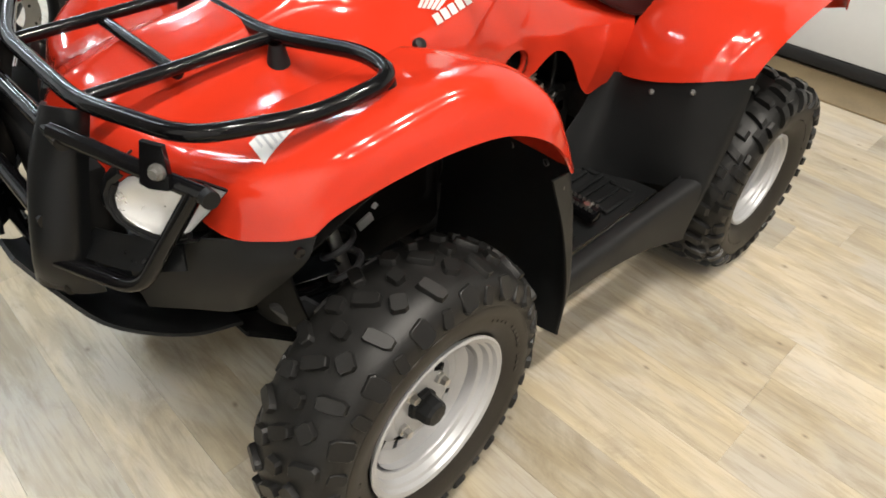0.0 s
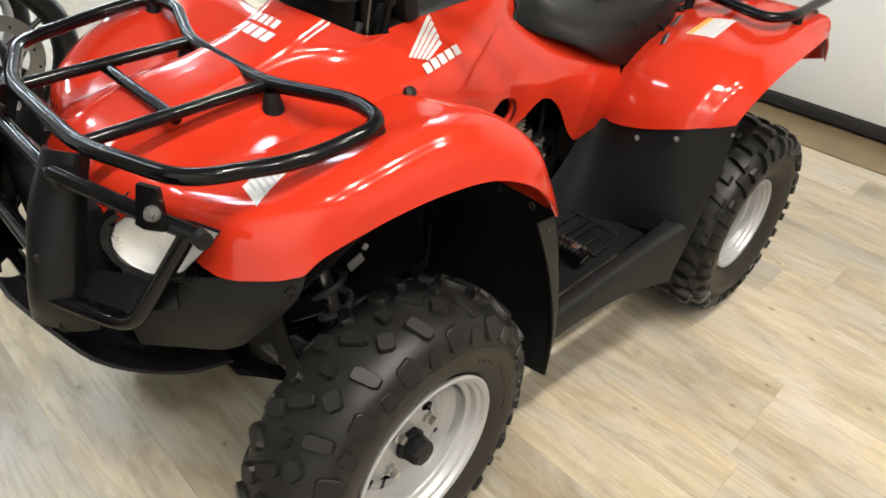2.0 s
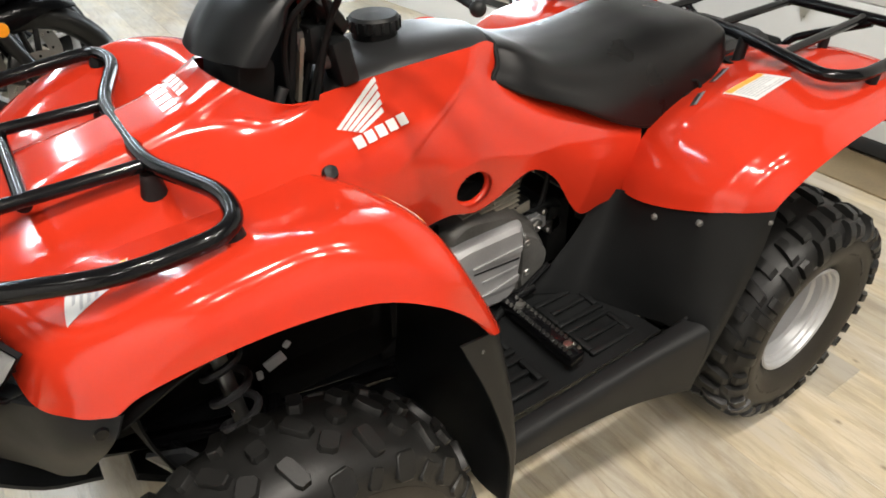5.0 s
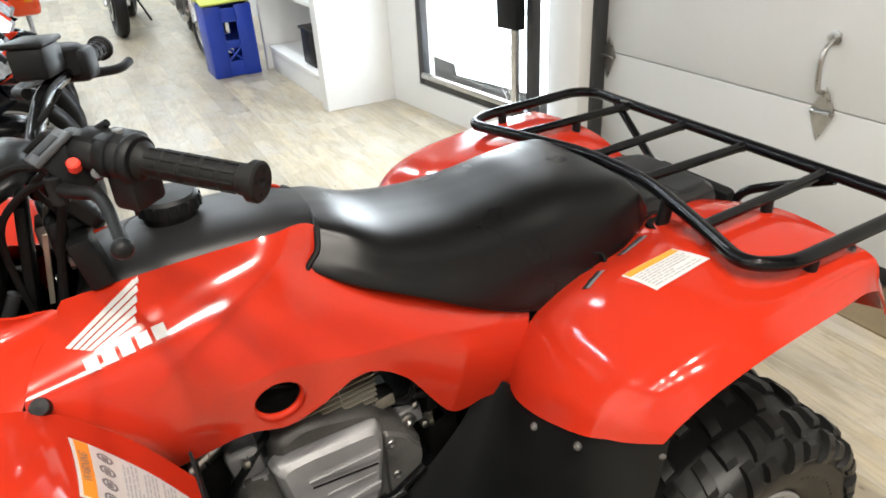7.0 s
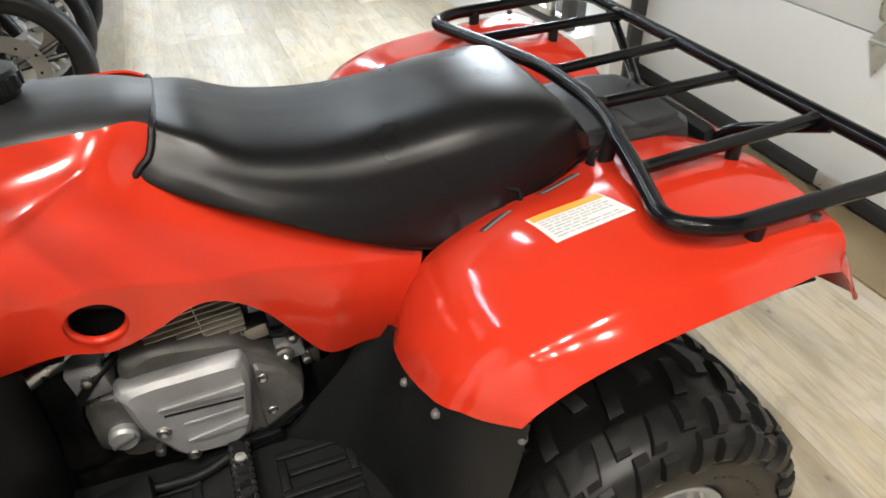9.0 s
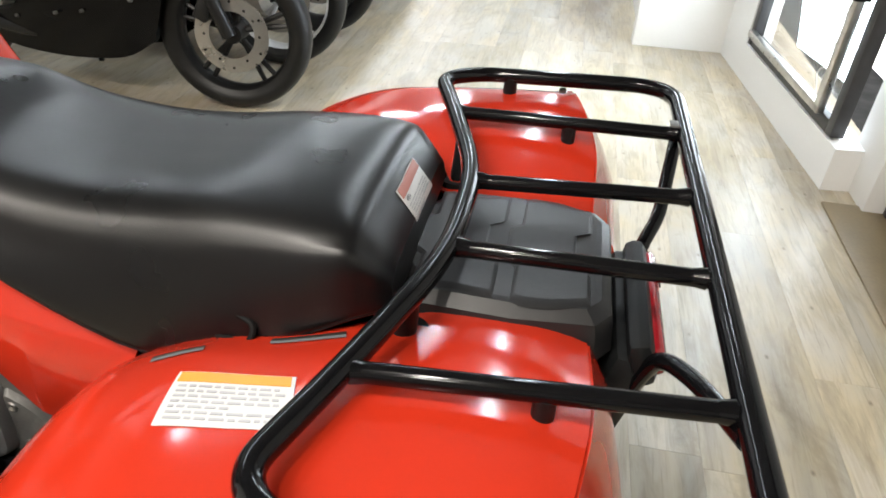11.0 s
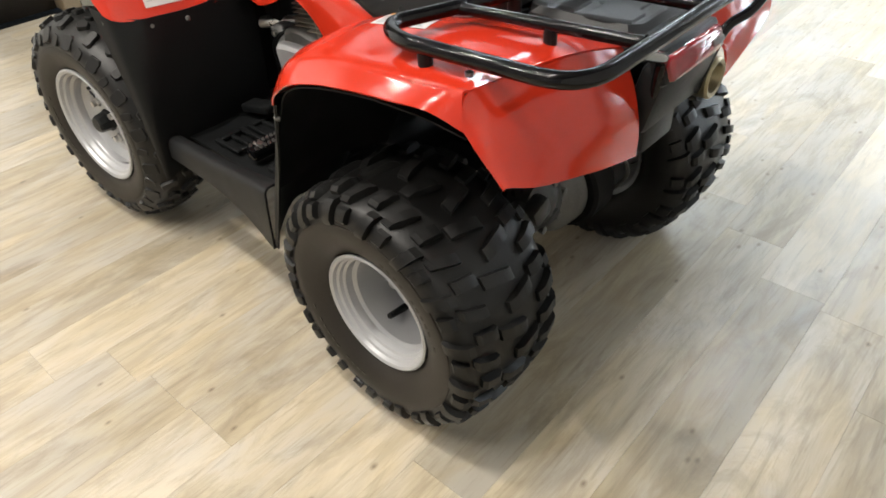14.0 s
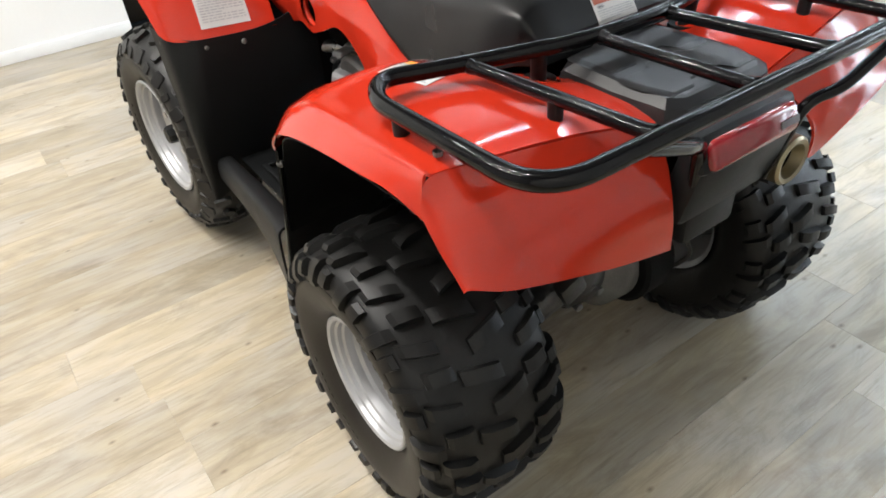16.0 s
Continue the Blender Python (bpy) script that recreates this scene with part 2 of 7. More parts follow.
    L(fine, bn.inputs["Height"])
    L(bn.outputs["Normal"], b.inputs["Normal"])
    return m


PLANK = plank_material()

# ---- mesh tools ----


class Shape:
    """Gathers vertices and faces of one mesh."""

    def __init__(self):
        self.v, self.f = [], []

    def add(self, verts, faces):
        k = len(self.v)
        self.v += [tuple(map(float, p)) for p in verts]
        self.f += [tuple(i + k for i in f) for f in faces]
        return self

    def grid(self, P, loop_u=False, loop_v=False):
        m, n = P.shape[:2]
        fs = [((i * n + j), ((i + 1) % m) * n + j, ((i + 1) % m) * n + (j + 1) % n, i * n + (j + 1) % n)
              for i in range(m if loop_u else m - 1) for j in range(n if loop_v else n - 1)]
        return self.add(P.reshape(-1, 3), fs)

    def shell(self, P, t):
        """A sheet of thickness t; the second skin lies on the side of -normal."""
        du, dv = np.gradient(P, axis=0), np.gradient(P, axis=1)
        nn = np.cross(du, dv)
        nn /= np.linalg.norm(nn, axis=2, keepdims=True) + 1e-9
        Q = P - nn * t
        m, n = P.shape[:2]
        k = len(self.v)
        self.grid(P)
        self.add(Q.reshape(-1, 3), [(a, d, c, b) for i in range(m - 1) for j in range(n - 1)
                                    for a, b, c, d in [(i * n + j, (i + 1) * n + j, (i + 1) * n + j + 1, i * n + j + 1)]])
        rim = [(0, j) for j in range(n)] + [(i, n - 1) for i in range(1, m)] + [(m - 1, j) for j in range(n - 2, -1, -1)] + [(i, 0) for i in range(m - 2, 0, -1)]
        ids = [k + i * n + j for i, j in rim]
        self.f += [(a, b, b + m * n, a + m * n) for a, b in zip(ids, ids[1:] + ids[:1])]
        return self

    def box(self, c, size, rot=None, bevel=0.0, seg=2):
        bm = bmesh.new()
        bmesh.ops.create_cube(bm, size=1, matrix=Matrix.Diagonal((*size, 1)))
        if bevel:
            bmesh.ops.bevel(bm, geom=bm.edges[:], offset=bevel, segments=seg, profile=0.5, affect="EDGES")
        m = Matrix.Translation(c) @ (rot.to_4x4() if rot else Matrix.Identity(4))
        bmesh.ops.transform(bm, matrix=m, verts=bm.verts)
        bm.verts.index_update()
        self.add([v.co[:] for v in bm.verts], [[v.index for v in f.verts] for f in bm.faces])
        bm.free()
        return self

    def tube(self, pts, r, n=12, closed=False, caps=True):
        pts = np.array(pts, float)
        k = len(pts)
        tan = np.gradient(pts, axis=0) if not closed else np.roll(pts, -1, 0) - np.roll(pts, 1, 0)
        tan /= np.linalg.norm(tan, axis=1, keepdims=True) + 1e-12
        up = np.array([0, 0, 1.0]) if abs(tan[0][2]) < 0.9 else np.array([1.0, 0, 0])
        rr = np.broadcast_to(np.asarray(r, float), (k,))
        rings = []
        for p, t, rad in zip(pts, tan, rr):
            a = np.cross(t, up)
            a /= np.linalg.norm(a) + 1e-12
            up = np.cross(a, t)
            ang = np.linspace(0, 2 * np.pi, n, endpoint=False)
            rings.append(p + rad * (np.cos(ang)[:, None] * a + np.sin(ang)[:, None] * up))
        base = len(self.v)
        self.grid(np.array(rings), closed, True)
        if caps and not closed:
            self.f += [tuple(base + i for i in range(n))[::-1], tuple(base + (k - 1) * n + i for i in range(n))]
        return self

    def rod(self, a, b, r, r2=None, n=14):
        a, b = np.array(a, float), np.array(b, float)
        return self.tube(np.array([a, a + (b - a) * 0.5, b]), [r, ((r2 or r) + r) / 2, r2 or r], n)

    def lathe(self, prof, c=(0, 0, 0), axis="y", n=40, skip=None, loop=False):
        """prof: (along the axis, radius)."""
        ang = np.linspace(0, 2 * np.pi, n, endpoint=False)
        P = np.zeros((len(prof), n, 3))
        for i, (o, r) in enumerate(prof):
            ca, sa = r * np.cos(ang), r * np.sin(ang)
            oo = np.full(n, o)
            P[i] = np.stack({"y": (ca, oo, sa), "x": (oo, ca, sa), "z": (ca, sa, oo)}[axis], 1) + np.array(c)
        k = len(self.v)
        self.add(P.reshape(-1, 3), [])
        m = len(prof)
        for i in range(m if loop else m - 1):
            for j in range(n):
                if skip and skip(i, j / n):
                    continue
                self.f.append((k + i * n + j, k + ((i + 1) % m) * n + j, k + ((i + 1) % m) * n + (j + 1) % n, k + i * n + (j + 1) % n))
        return self

    def prism(self, poly, lift):
        """A flat outline of 3D points, thickened by the vector lift."""
        n = len(poly)
        poly = [Vector(p) for p in poly]
        self.add([*poly, *[p + Vector(lift) for p in poly]],
                 [tuple(range(n))[::-1], tuple(range(n, 2 * n)), *[(i, (i + 1) % n, (i + 1) % n + n, i + n) for i in range(n)]])
        return self

    def moved(self, m):
        self.v = [tuple(m @ Vector(p)) for p in self.v]
        return self

    def flipped(self):
        """The mirror image across y = 0."""
        out = Shape()
        out.v, out.f = [(x, -y, z) for x, y, z in self.v], [f[::-1] for f in self.f]
        return out

    def plus(self, other):
        return self.add(other.v, other.f)


def mesh_of(name, s, material, sharp=38, fix=True):
    me = bpy.data.meshes.new(name)
    me.from_pydata(s.v, [], s.f)
    bm = bmesh.new()
    bm.from_mesh(me)
    if fix:
        bmesh.ops.recalc_face_normals(bm, faces=bm.faces)
    lim = radians(sharp)
    for f in bm.faces:
        f.smooth = True
    for e in bm.edges:
        e.smooth = len(e.link_faces) == 2 and e.calc_face_angle(0) < lim
    bm.to_mesh(me)
    bm.free()
    me.materials.append(material)
    return me


def part(name, s, material, parent=None, label="", sharp=38, fix=True):
    ob = new(name, mesh_of(name, s, material, sharp, fix))
    if parent:
        ob.parent = parent
    if label:
        tagged(ob, label)
    return ob


def crom(P, n, closed=False):
    """Catmull-Rom through the points along the first axis."""
    P = np.array(P, float)
    k = len(P)
    Q = np.concatenate([P[-1:], P, P[:2]]) if closed else np.concatenate([2 * P[:1] - P[1:2], P, 2 * P[-1:] - P[-2:-1]])
    u = np.linspace(0, k if closed else k - 1, n, endpoint=not closed)
    i = np.minimum(u.astype(int), k - 1 if closed else k - 2)
    w = (u - i).reshape(-1, *[1] * (P.ndim - 1))
    a, b, c, d = Q[i], Q[i + 1], Q[i + 2], Q[i + 3]
    return 0.5 * (2 * b + (c - a) * w + (2 * a - 5 * b + 4 * c - d) * w**2 + (3 * b - a - 3 * c + d) * w**3)


def sheet(curves, nu, nv):
    """A smooth surface through curves of equally many points: nu points along each, nv across."""
    P = np.array(curves, float)
    return crom(crom(P, nv).transpose(1, 0, 2), nu)


def evened(P, n):
    """A grid of points evened out between its edges."""
    for _ in range(n):
        P[1:-1, 1:-1] = 0.5 * P[1:-1, 1:-1] + 0.125 * (P[2:, 1:-1] + P[:-2, 1:-1] + P[1:-1, 2:] + P[1:-1, :-2])
    return P


def bent(pts, r=0.05, n=6, closed=False):
    """A polyline with rounded corners."""
    pts = [np.array(p, float) for p in pts]
    k, out = len(pts), []
    for i, p in enumerate(pts):
        if not closed and i in (0, k - 1):
            out.append(p)
            continue
        a, b = pts[i - 1] - p, pts[(i + 1) % k] - p
        la, lb = np.linalg.norm(a), np.linalg.norm(b)
        q = min(r, 0.48 * la, 0.48 * lb)
        s, e = p + a / la * q, p + b / lb * q
        for w in np.linspace(0, 1, n):
            out.append((1 - w) ** 2 * s + 2 * w * (1 - w) * p + w * w * e)
    return np.array(out)


from mathutils.bvhtree import BVHTree


def tree_of(*obs):
    vs, fs = [], []
    for o in obs:
        k = len(vs)
        vs += [v.co.copy() for v in o.data.vertices]
        fs += [tuple(i + k for i in p.vertices) for p in o.data.polygons]
    return BVHTree.FromPolygons(vs, fs)


def draped(tree, corners, lift, m=10, n=10, thick=0.0006, toward=None):
    """A thin patch between four corners, laid onto a surface; corners run round the patch."""
    a, b, c, d = [Vector(p) for p in corners]
    P = np.zeros((m, n, 3))
    out = (b - a).cross(d - a).normalized()
    for i in range(m):
        for j in range(n):
            u, v = i / (m - 1), j / (n - 1)
            p = (a * (1 - u) + b * u) * (1 - v) + (d * (1 - u) + c * u) * v
            hit = tree.ray_cast(p + out * 0.06, -out, 0.2)
            if hit[0] is None:
                near = tree.find_nearest(p)
                hit = (near[0], near[1])
            P[i, j] = (hit[0] + out * lift)[:]
    return Shape().shell(P, thick)

# ---- the room ----
XN, YN, YP = -2.5, -3.4, 10.5


def structure(name, s, material, label):
    return tagged(part(name, s, material, None, label), kind="structure")


structure("ground", Shape().box((0, 3.5, -0.06), (40, 40, 0.1)), INNER, "dark concrete slab under the showroom floor")
# ceiling and south wall are unseen; their greys set fill and sheen
structure("ceiling", Shape().box((-0.3, 3.5, CEILING + 0.05), (5.2, 14.4, 0.1)), CEILM, "unseen showroom ceiling, its grey chosen for bounced light")
structure("wall_south", Shape().box((-0.3, YN - 0.06, CEILING / 2), (5.2, 0.12, CEILING)), GREYW, "unseen wall closing the room, its grey chosen for bounced light")
structure("wall_north", Shape().box((-0.3, YP + 0.06, CEILING / 2), (5.2, 0.12, CEILING)), WALLW, "far white wall of the showroom")
# front wall: white panel, black door, beige stretch, white stretch
structure("wall_west_white", Shape().box((XN - 0.06, (YN - 0.12) / 2, CEILING / 2), (0.12, -0.12 - YN, CEILING)), WALLW, "white painted wall panel beside a black door")
structure("wall_west_beige", Shape().box((XN - 0.10, 0.8575, CEILING / 2), (0.12, 1.045, CEILING)), WALLB, "beige painted wall beside the black door")
structure("wall_west_far", Shape().box((XN - 0.06, (1.38 + YP) / 2, CEILING / 2), (0.12, YP - 1.38, CEILING)), WALLW, "white wall behind the row of motorcycles")
structure("wall_west_over_door", Shape().box((XN - 0.10, 0.1075, 2.62), (0.12, 0.455, 0.96)), WALLB, "beige wall over the black door")
d = structure("door_1", Shape().box((XN - 0.175, -0.14, 1.05), (0.05, 0.78, 2.1), bevel=0.004), BLACKDOOR, "closed black stained wooden door with panels")
for py, pz, sy_, sz_ in ((-0.32, 1.55, 0.24, 0.8), (0.04, 1.55, 0.24, 0.8), (-0.32, 0.6, 0.24, 0.75), (0.04, 0.6, 0.24, 0.75)):
    part("door_panel", Shape().box((XN - 0.153, py, pz), (0.02, sy_, sz_), bevel=0.006), BLACKDOOR, d)
part("door_knob", Shape().lathe([(-0.145, 0.012), (-0.11, 0.012), (-0.105, 0.026), (-0.08, 0.028), (-0.07, 0.0)], (XN, 0.20, 1.12), "x", 16), STEEL, d)
structure("trim_door", Shape().box((XN - 0.100, 0.290, 1.05), (0.12, 0.086, 2.1), bevel=0.006).box((XN - 0.100, 0.1065, 2.12), (0.12, 0.453, 0.04), bevel=0.006), TRIMWOOD, "tan wooden casing round the black door")
structure("baseboard_west", Shape().box((XN + 0.004, (YN - 0.12) / 2, 0.03), (0.012, -0.12 - YN, 0.06), bevel=0.002), WALLW, "low white baseboard")

# overhead door, in panels with a thin joint between them
GD = 1.93
g = structure("overhead_door_frame", Shape().box((GD + 0.10, -0.95, CEILING / 2), (0.04, 5.1, CEILING)), SEAL, "dark backing behind the overhead door")
for k in range(5):
    low, high = (0.075 if k == 0 else 0.539 + 0.53 * (k - 1)), 0.535 + 0.53 * k
    part("door_panel", Shape().box((GD + 0.035, -0.93, (low + high) / 2), (0.05, 4.93, high - low), bevel=0.004), DOORW, g, "white steel overhead door panel")
part("bottom_seal", Shape().box((GD + 0.03, -0.93, 0.045), (0.045, 4.93, 0.058), bevel=0.008), SEAL, g, "black rubber bottom seal")
structure("wall_east_pier", Shape().box((GD - 0.02, 1.68, CEILING / 2), (0.2, 0.24, CEILING), bevel=0.004), WALLW, "white pier between overhead door and glass door")
structure("trim_overhead_door", Shape().box((GD - 0.005, 1.545, CEILING / 2), (0.10, 0.03, CEILING), bevel=0.003), FRAMEM, "dark steel track beside the overhead door")


def strap_hinge(y, z):
    dm = [(0, -0.045, 0.0), (0, 0, 0.085), (0, 0.045, 0.0), (0, 0, -0.10)]
    h = part("hinge_plate", Shape().prism([Vector(p) for p in dm], (-0.005, 0, 0)), STEEL)
    h.location = (GD + 0.005, y, z)
    part("pin", Shape().rod((-0.012, -0.035, 0), (-0.012, 0.035, 0), 0.008), STEEL, h)
    h.parent = g
    return tagged(h, "galvanised diamond-shaped hinge plate on the overhead door")


strap_hinge(1.50, 0.520)
strap_hinge(0.43, 0.525)
strap_hinge(1.50, 1.055)
h = part("pull_handle", Shape().tube(bent([(-0.004, 0, 0.10), (-0.045, 0, 0.075), (-0.05, 0, 0.0), (-0.035, 0, -0.06), (-0.006, 0.0, -0.07)], 0.03), 0.009), STEEL, g)
h.location = (GD + 0.005, 0.44, 0.66)
part("rosette", Shape().lathe([(-0.001, 0.024), (-0.006, 0.024), (-0.01, 0.012), (-0.01, 0.0)], (0, 0, 0.105), "x", 16), STEEL, h)
tagged(h, "bent metal pull handle")
h = new("floor_bracket")
h.location = (GD - 0.03, 0.417, 0.075)
part("plate", Shape().box((0, 0, 0), (0.012, 0.10, 0.05), bevel=0.003), STEEL, h)
part("bolt", Shape().lathe([(-0.006, 0.011), (-0.014, 0.011), (-0.014, 0)], (0, -0.025, 0), "x", 6), STEEL, h)
tagged(h, "small galvanised bracket at the foot of the overhead door", "bracket")

# glass door with steel frame, in a white wall
A, B = Vector((1.70, 1.80, 0)), Vector((1.60, 2.80, 0))
AL = B - A
ang = math.atan2(AL.y, AL.x)
RZ = Matrix.Rotation(ang, 4, "Z")


def along(u, off, z):
    """A place u metres along the glass door's wall and off metres behind its face."""
    w = AL.normalized()
    n = Vector((w.y, -w.x, 0))
    return A + w * u + n * off + Vector((0, 0, z))


def wall_box(u0, u1, z0, z1, off, depth, bevel=0.0):
    return Shape().box(along((u0 + u1) / 2, off, (z0 + z1) / 2), (u1 - u0, depth, z1 - z0), RZ.to_3x3(), bevel)


LW = AL.length
structure("wall_east_sill", wall_box(-0.10, LW + 0.6, 0, 0.16, 0.06, 0.12), WALLW, "white wall strip under the glass door")
structure("wall_east_head", wall_box(-0.10, LW + 0.6, 2.2, CEILING, 0.06, 0.12), WALLW, "white wall over the glass door")
structure("wall_east_jamb", wall_box(LW + 0.02, LW + 0.6, 0.16, 2.2, 0.06, 0.12), WALLW, "white wall beside the glass door")
wd = structure("window_1", wall_box(0.03, LW - 0.03, 0.165, 0.215, 0.03, 0.05, 0.004).plus(wall_box(0.03, LW - 0.03, 2.14, 2.19, 0.03, 0.05, 0.004)).plus(wall_box(-0.02, 0.03, 0.165, 2.19, 0.03, 0.05, 0.004)).plus(wall_box(LW - 0.03, LW + 0.02, 0.165, 2.19, 0.03, 0.05, 0.004)), FRAMEM, "dark steel framed glass door with bright daylight behind")
part("pane", wall_box(0.03, LW - 0.03, 0.215, 2.14, 0.04, 0.006), PANE, wd).visible_shadow = False
part("gate_frame", wall_box(0.06, 0.10, 0.22, 2.12, -0.02, 0.03, 0.004).plus(wall_box(0.06, LW - 0.06, 0.22, 0.25, -0.02, 0.03, 0.004)), STEEL, wd, "pale steel inner frame")
mesh = Shape()
for k in range(16):
    z0 = 0.26 + 0.12 * k
    for q in range(2):
        u0 = 0.10 + 0.05 * q
        mesh.rod(along(u0, -0.015, z0), along(u0 + 0.05, -0.015, z0 + 0.06), 0.0022, n=5).rod(along(u0 + 0.05, -0.015, z0 + 0.06), along(u0, -0.015, z0 + 0.12), 0.0022, n=5)
part("wire_mesh", mesh, STEEL, wd, "expanded wire mesh of the gate")
part("mullion", wall_box(0.52, 0.56, 0.22, 2.12, 0.30, 0.03), CASEW, wd, "pale post outside the glass")
part("lock_box", wall_box(0.02, 0.17, 0.62, 0.86, -0.035, 0.06, 0.008), BLACKPL, wd, "black lock box of the gate")
structure("backdrop_outdoors", Shape().box((2.35, 2.9, 1.2), (0.02, 3.6, 3.4)), OUT, "overexposed daylight outside the glass door")

# built-in white shelving that juts from the wall
c = new("shelf_unit")
part("end_panel", Shape().box((1.375, 3.19, 1.1), (0.55, 0.10, 2.2), bevel=0.004), CASEW, c)
part("base", Shape().box((1.39, 3.87, 0.075), (0.50, 1.26, 0.15), bevel=0.004), CASEW, c)
part("side_panel", Shape().box((1.375, 4.53, 1.1), (0.55, 0.05, 2.2), bevel=0.004), CASEW, c)
part("back_panel", Shape().box((1.64, 3.87, 1.1), (0.02, 1.26, 2.2)), CASEW, c)
for z in (0.17, 0.62, 1.05, 1.5):
    part("shelf", Shape().box((1.38, 3.87, z), (0.50, 1.26, 0.03), bevel=0.003), CASEW, c)
tagged(c, "built-in white melamine shelving with open bays", "shelf")
c = new("storage_bin")
c.location = (1.28, 3.62, 0.186)
part("body", Shape().box((0, 0, 0.12), (0.22, 0.26, 0.24), bevel=0.02), BLACKPL, c)
part("rim", Shape().box((0, 0, 0.243), (0.24, 0.28, 0.02), bevel=0.008), BLACKPL, c)
tagged(c, "black plastic bin on the white shelf", "bin")
structure("wall_east_far", Shape().box((1.72, 7.5, CEILING / 2), (0.12, 6.0, CEILING)), WALLW, "white side wall beyond the shelving")
structure("threshold_strip", Shape().box((1.815, -0.9, 0.0045), (0.25, 5.0, 0.009), bevel=0.003), surface("brown_threshold_vinyl", (0.20, 0.15, 0.085), 0.4, vary=0.25, scale=7, grain=90, bump=0.2), "darker brown vinyl strip along the overhead door")


def ceiling_fixture(x, y, long):
    f = new("ceiling_light")
    f.location = (x, y, CEILING)
    if long:
        part("housing", Shape().box((0, 0, -0.03), (0.16, 1.3, 0.055), bevel=0.01), WALLW, f)
        part("end_cap", Shape().box((0, 0.655, -0.035), (0.15, 0.012, 0.05), bevel=0.003), CASEW, f)
    else:
        part("can", Shape().lathe([(0, 0.10), (-0.055, 0.105), (-0.06, 0.095), (-0.03, 0.088), (-0.03, 0)], (0, 0, 0), "z", 24), WALLW, f)
    return tagged(f, "white ceiling tube fixture" if long else "round white ceiling spot fixture", "ceiling light", "tube fixtures" if long else "spot fixtures")


for sx, sy in SPOTS:
    ceiling_fixture(sx, sy, False)
# bodies for the tubes, the added far ones included
for tx, ty in TUBES:
    ceiling_fixture(tx, ty, True)

# ---- the vehicle ----
atv = tagged(new("all_terrain_vehicle"), "red four-wheeled utility quad bike with black racks and seat", "quad bike")
FX, RX, FR, RR = -0.565, 0.560, 0.2935, 0.2680


def knob(s, w, th, prof_r, half_w, half_t, height, skew, tilt, taper=0.72):
    """A tread block on the carcass: at w across, th round, tilted over the shoulder by tilt radians."""
    ct, st = math.cos(th), math.sin(th)
    er, et, ew = Vector((ct, 0, st)), Vector((-st, 0, ct)), Vector((0, 1, 0))
    n = er * math.cos(tilt) + ew * math.sin(tilt)
    a = ew * math.cos(tilt) - er * math.sin(tilt)
    a2 = a * math.cos(skew) + et * math.sin(skew)
    b2 = et * math.cos(skew) - a * math.sin(skew)
    o = er * prof_r + ew * w
    rim = ((-1, -0.55), (-0.8, -0.8), (0.55, -1), (0.9, -0.75), (1, 0.35), (0.75, 0.75), (-0.55, 1), (-0.9, 0.75))
    low = [o + a2 * half_w * p + b2 * half_t * q - n * 0.006 for p, q in rim]
    mid = [o + a2 * half_w * p * 0.94 + b2 * half_t * q * 0.94 + n * height * 0.8 for p, q in rim]
    top = [o + a2 * half_w * taper * p + b2 * half_t * taper * q + n * height for p, q in rim]
    m = len(rim)
    s.add(low + mid + top, [tuple(range(3 * m - 1, 2 * m - 1, -1))] + [(k + r, k + r + m, (k + 1) % m + r + m, (k + 1) % m + r) for r in (0, m) for k in range(m)])


def raised_marks(s, r, w, th0, th1, n):
    """Worn moulded letters on a sidewall, as plain bars."""
    for k in range(n):
        if k % 6 == 4:
            continue
        g = th0 + (th1 - th0) * k / n
        g2 = g + 0.55 * (th1 - th0) / n
        vs = [(q * math.cos(a), y, q * math.sin(a)) for y in (w - 0.002, w + 0.0012) for q, a in ((r, g), (r, g2), (r + 0.012, g2), (r + 0.012, g))]
        s.add(vs, [(7, 6, 5, 4), (0, 4, 5, 1), (1, 5, 6, 2), (2, 6, 7, 3), (3, 7, 4, 0)])


def carcass(prof, n):
    P = crom(np.array(prof), 26)
    return Shape().lathe([(o, r) for o, r in P], n=n)


def ring_of(wheel, name, s, n, phase):
    """n alike tread pieces round a wheel, each an object on one mesh."""
    me = mesh_of(name, s, RUBBER, 30)
    for k in range(n):
        ob = new(name, me)
        ob.parent = wheel
        ob.matrix_basis = Matrix.Rotation(-2 * math.pi * (k + phase) / n, 4, "Y")


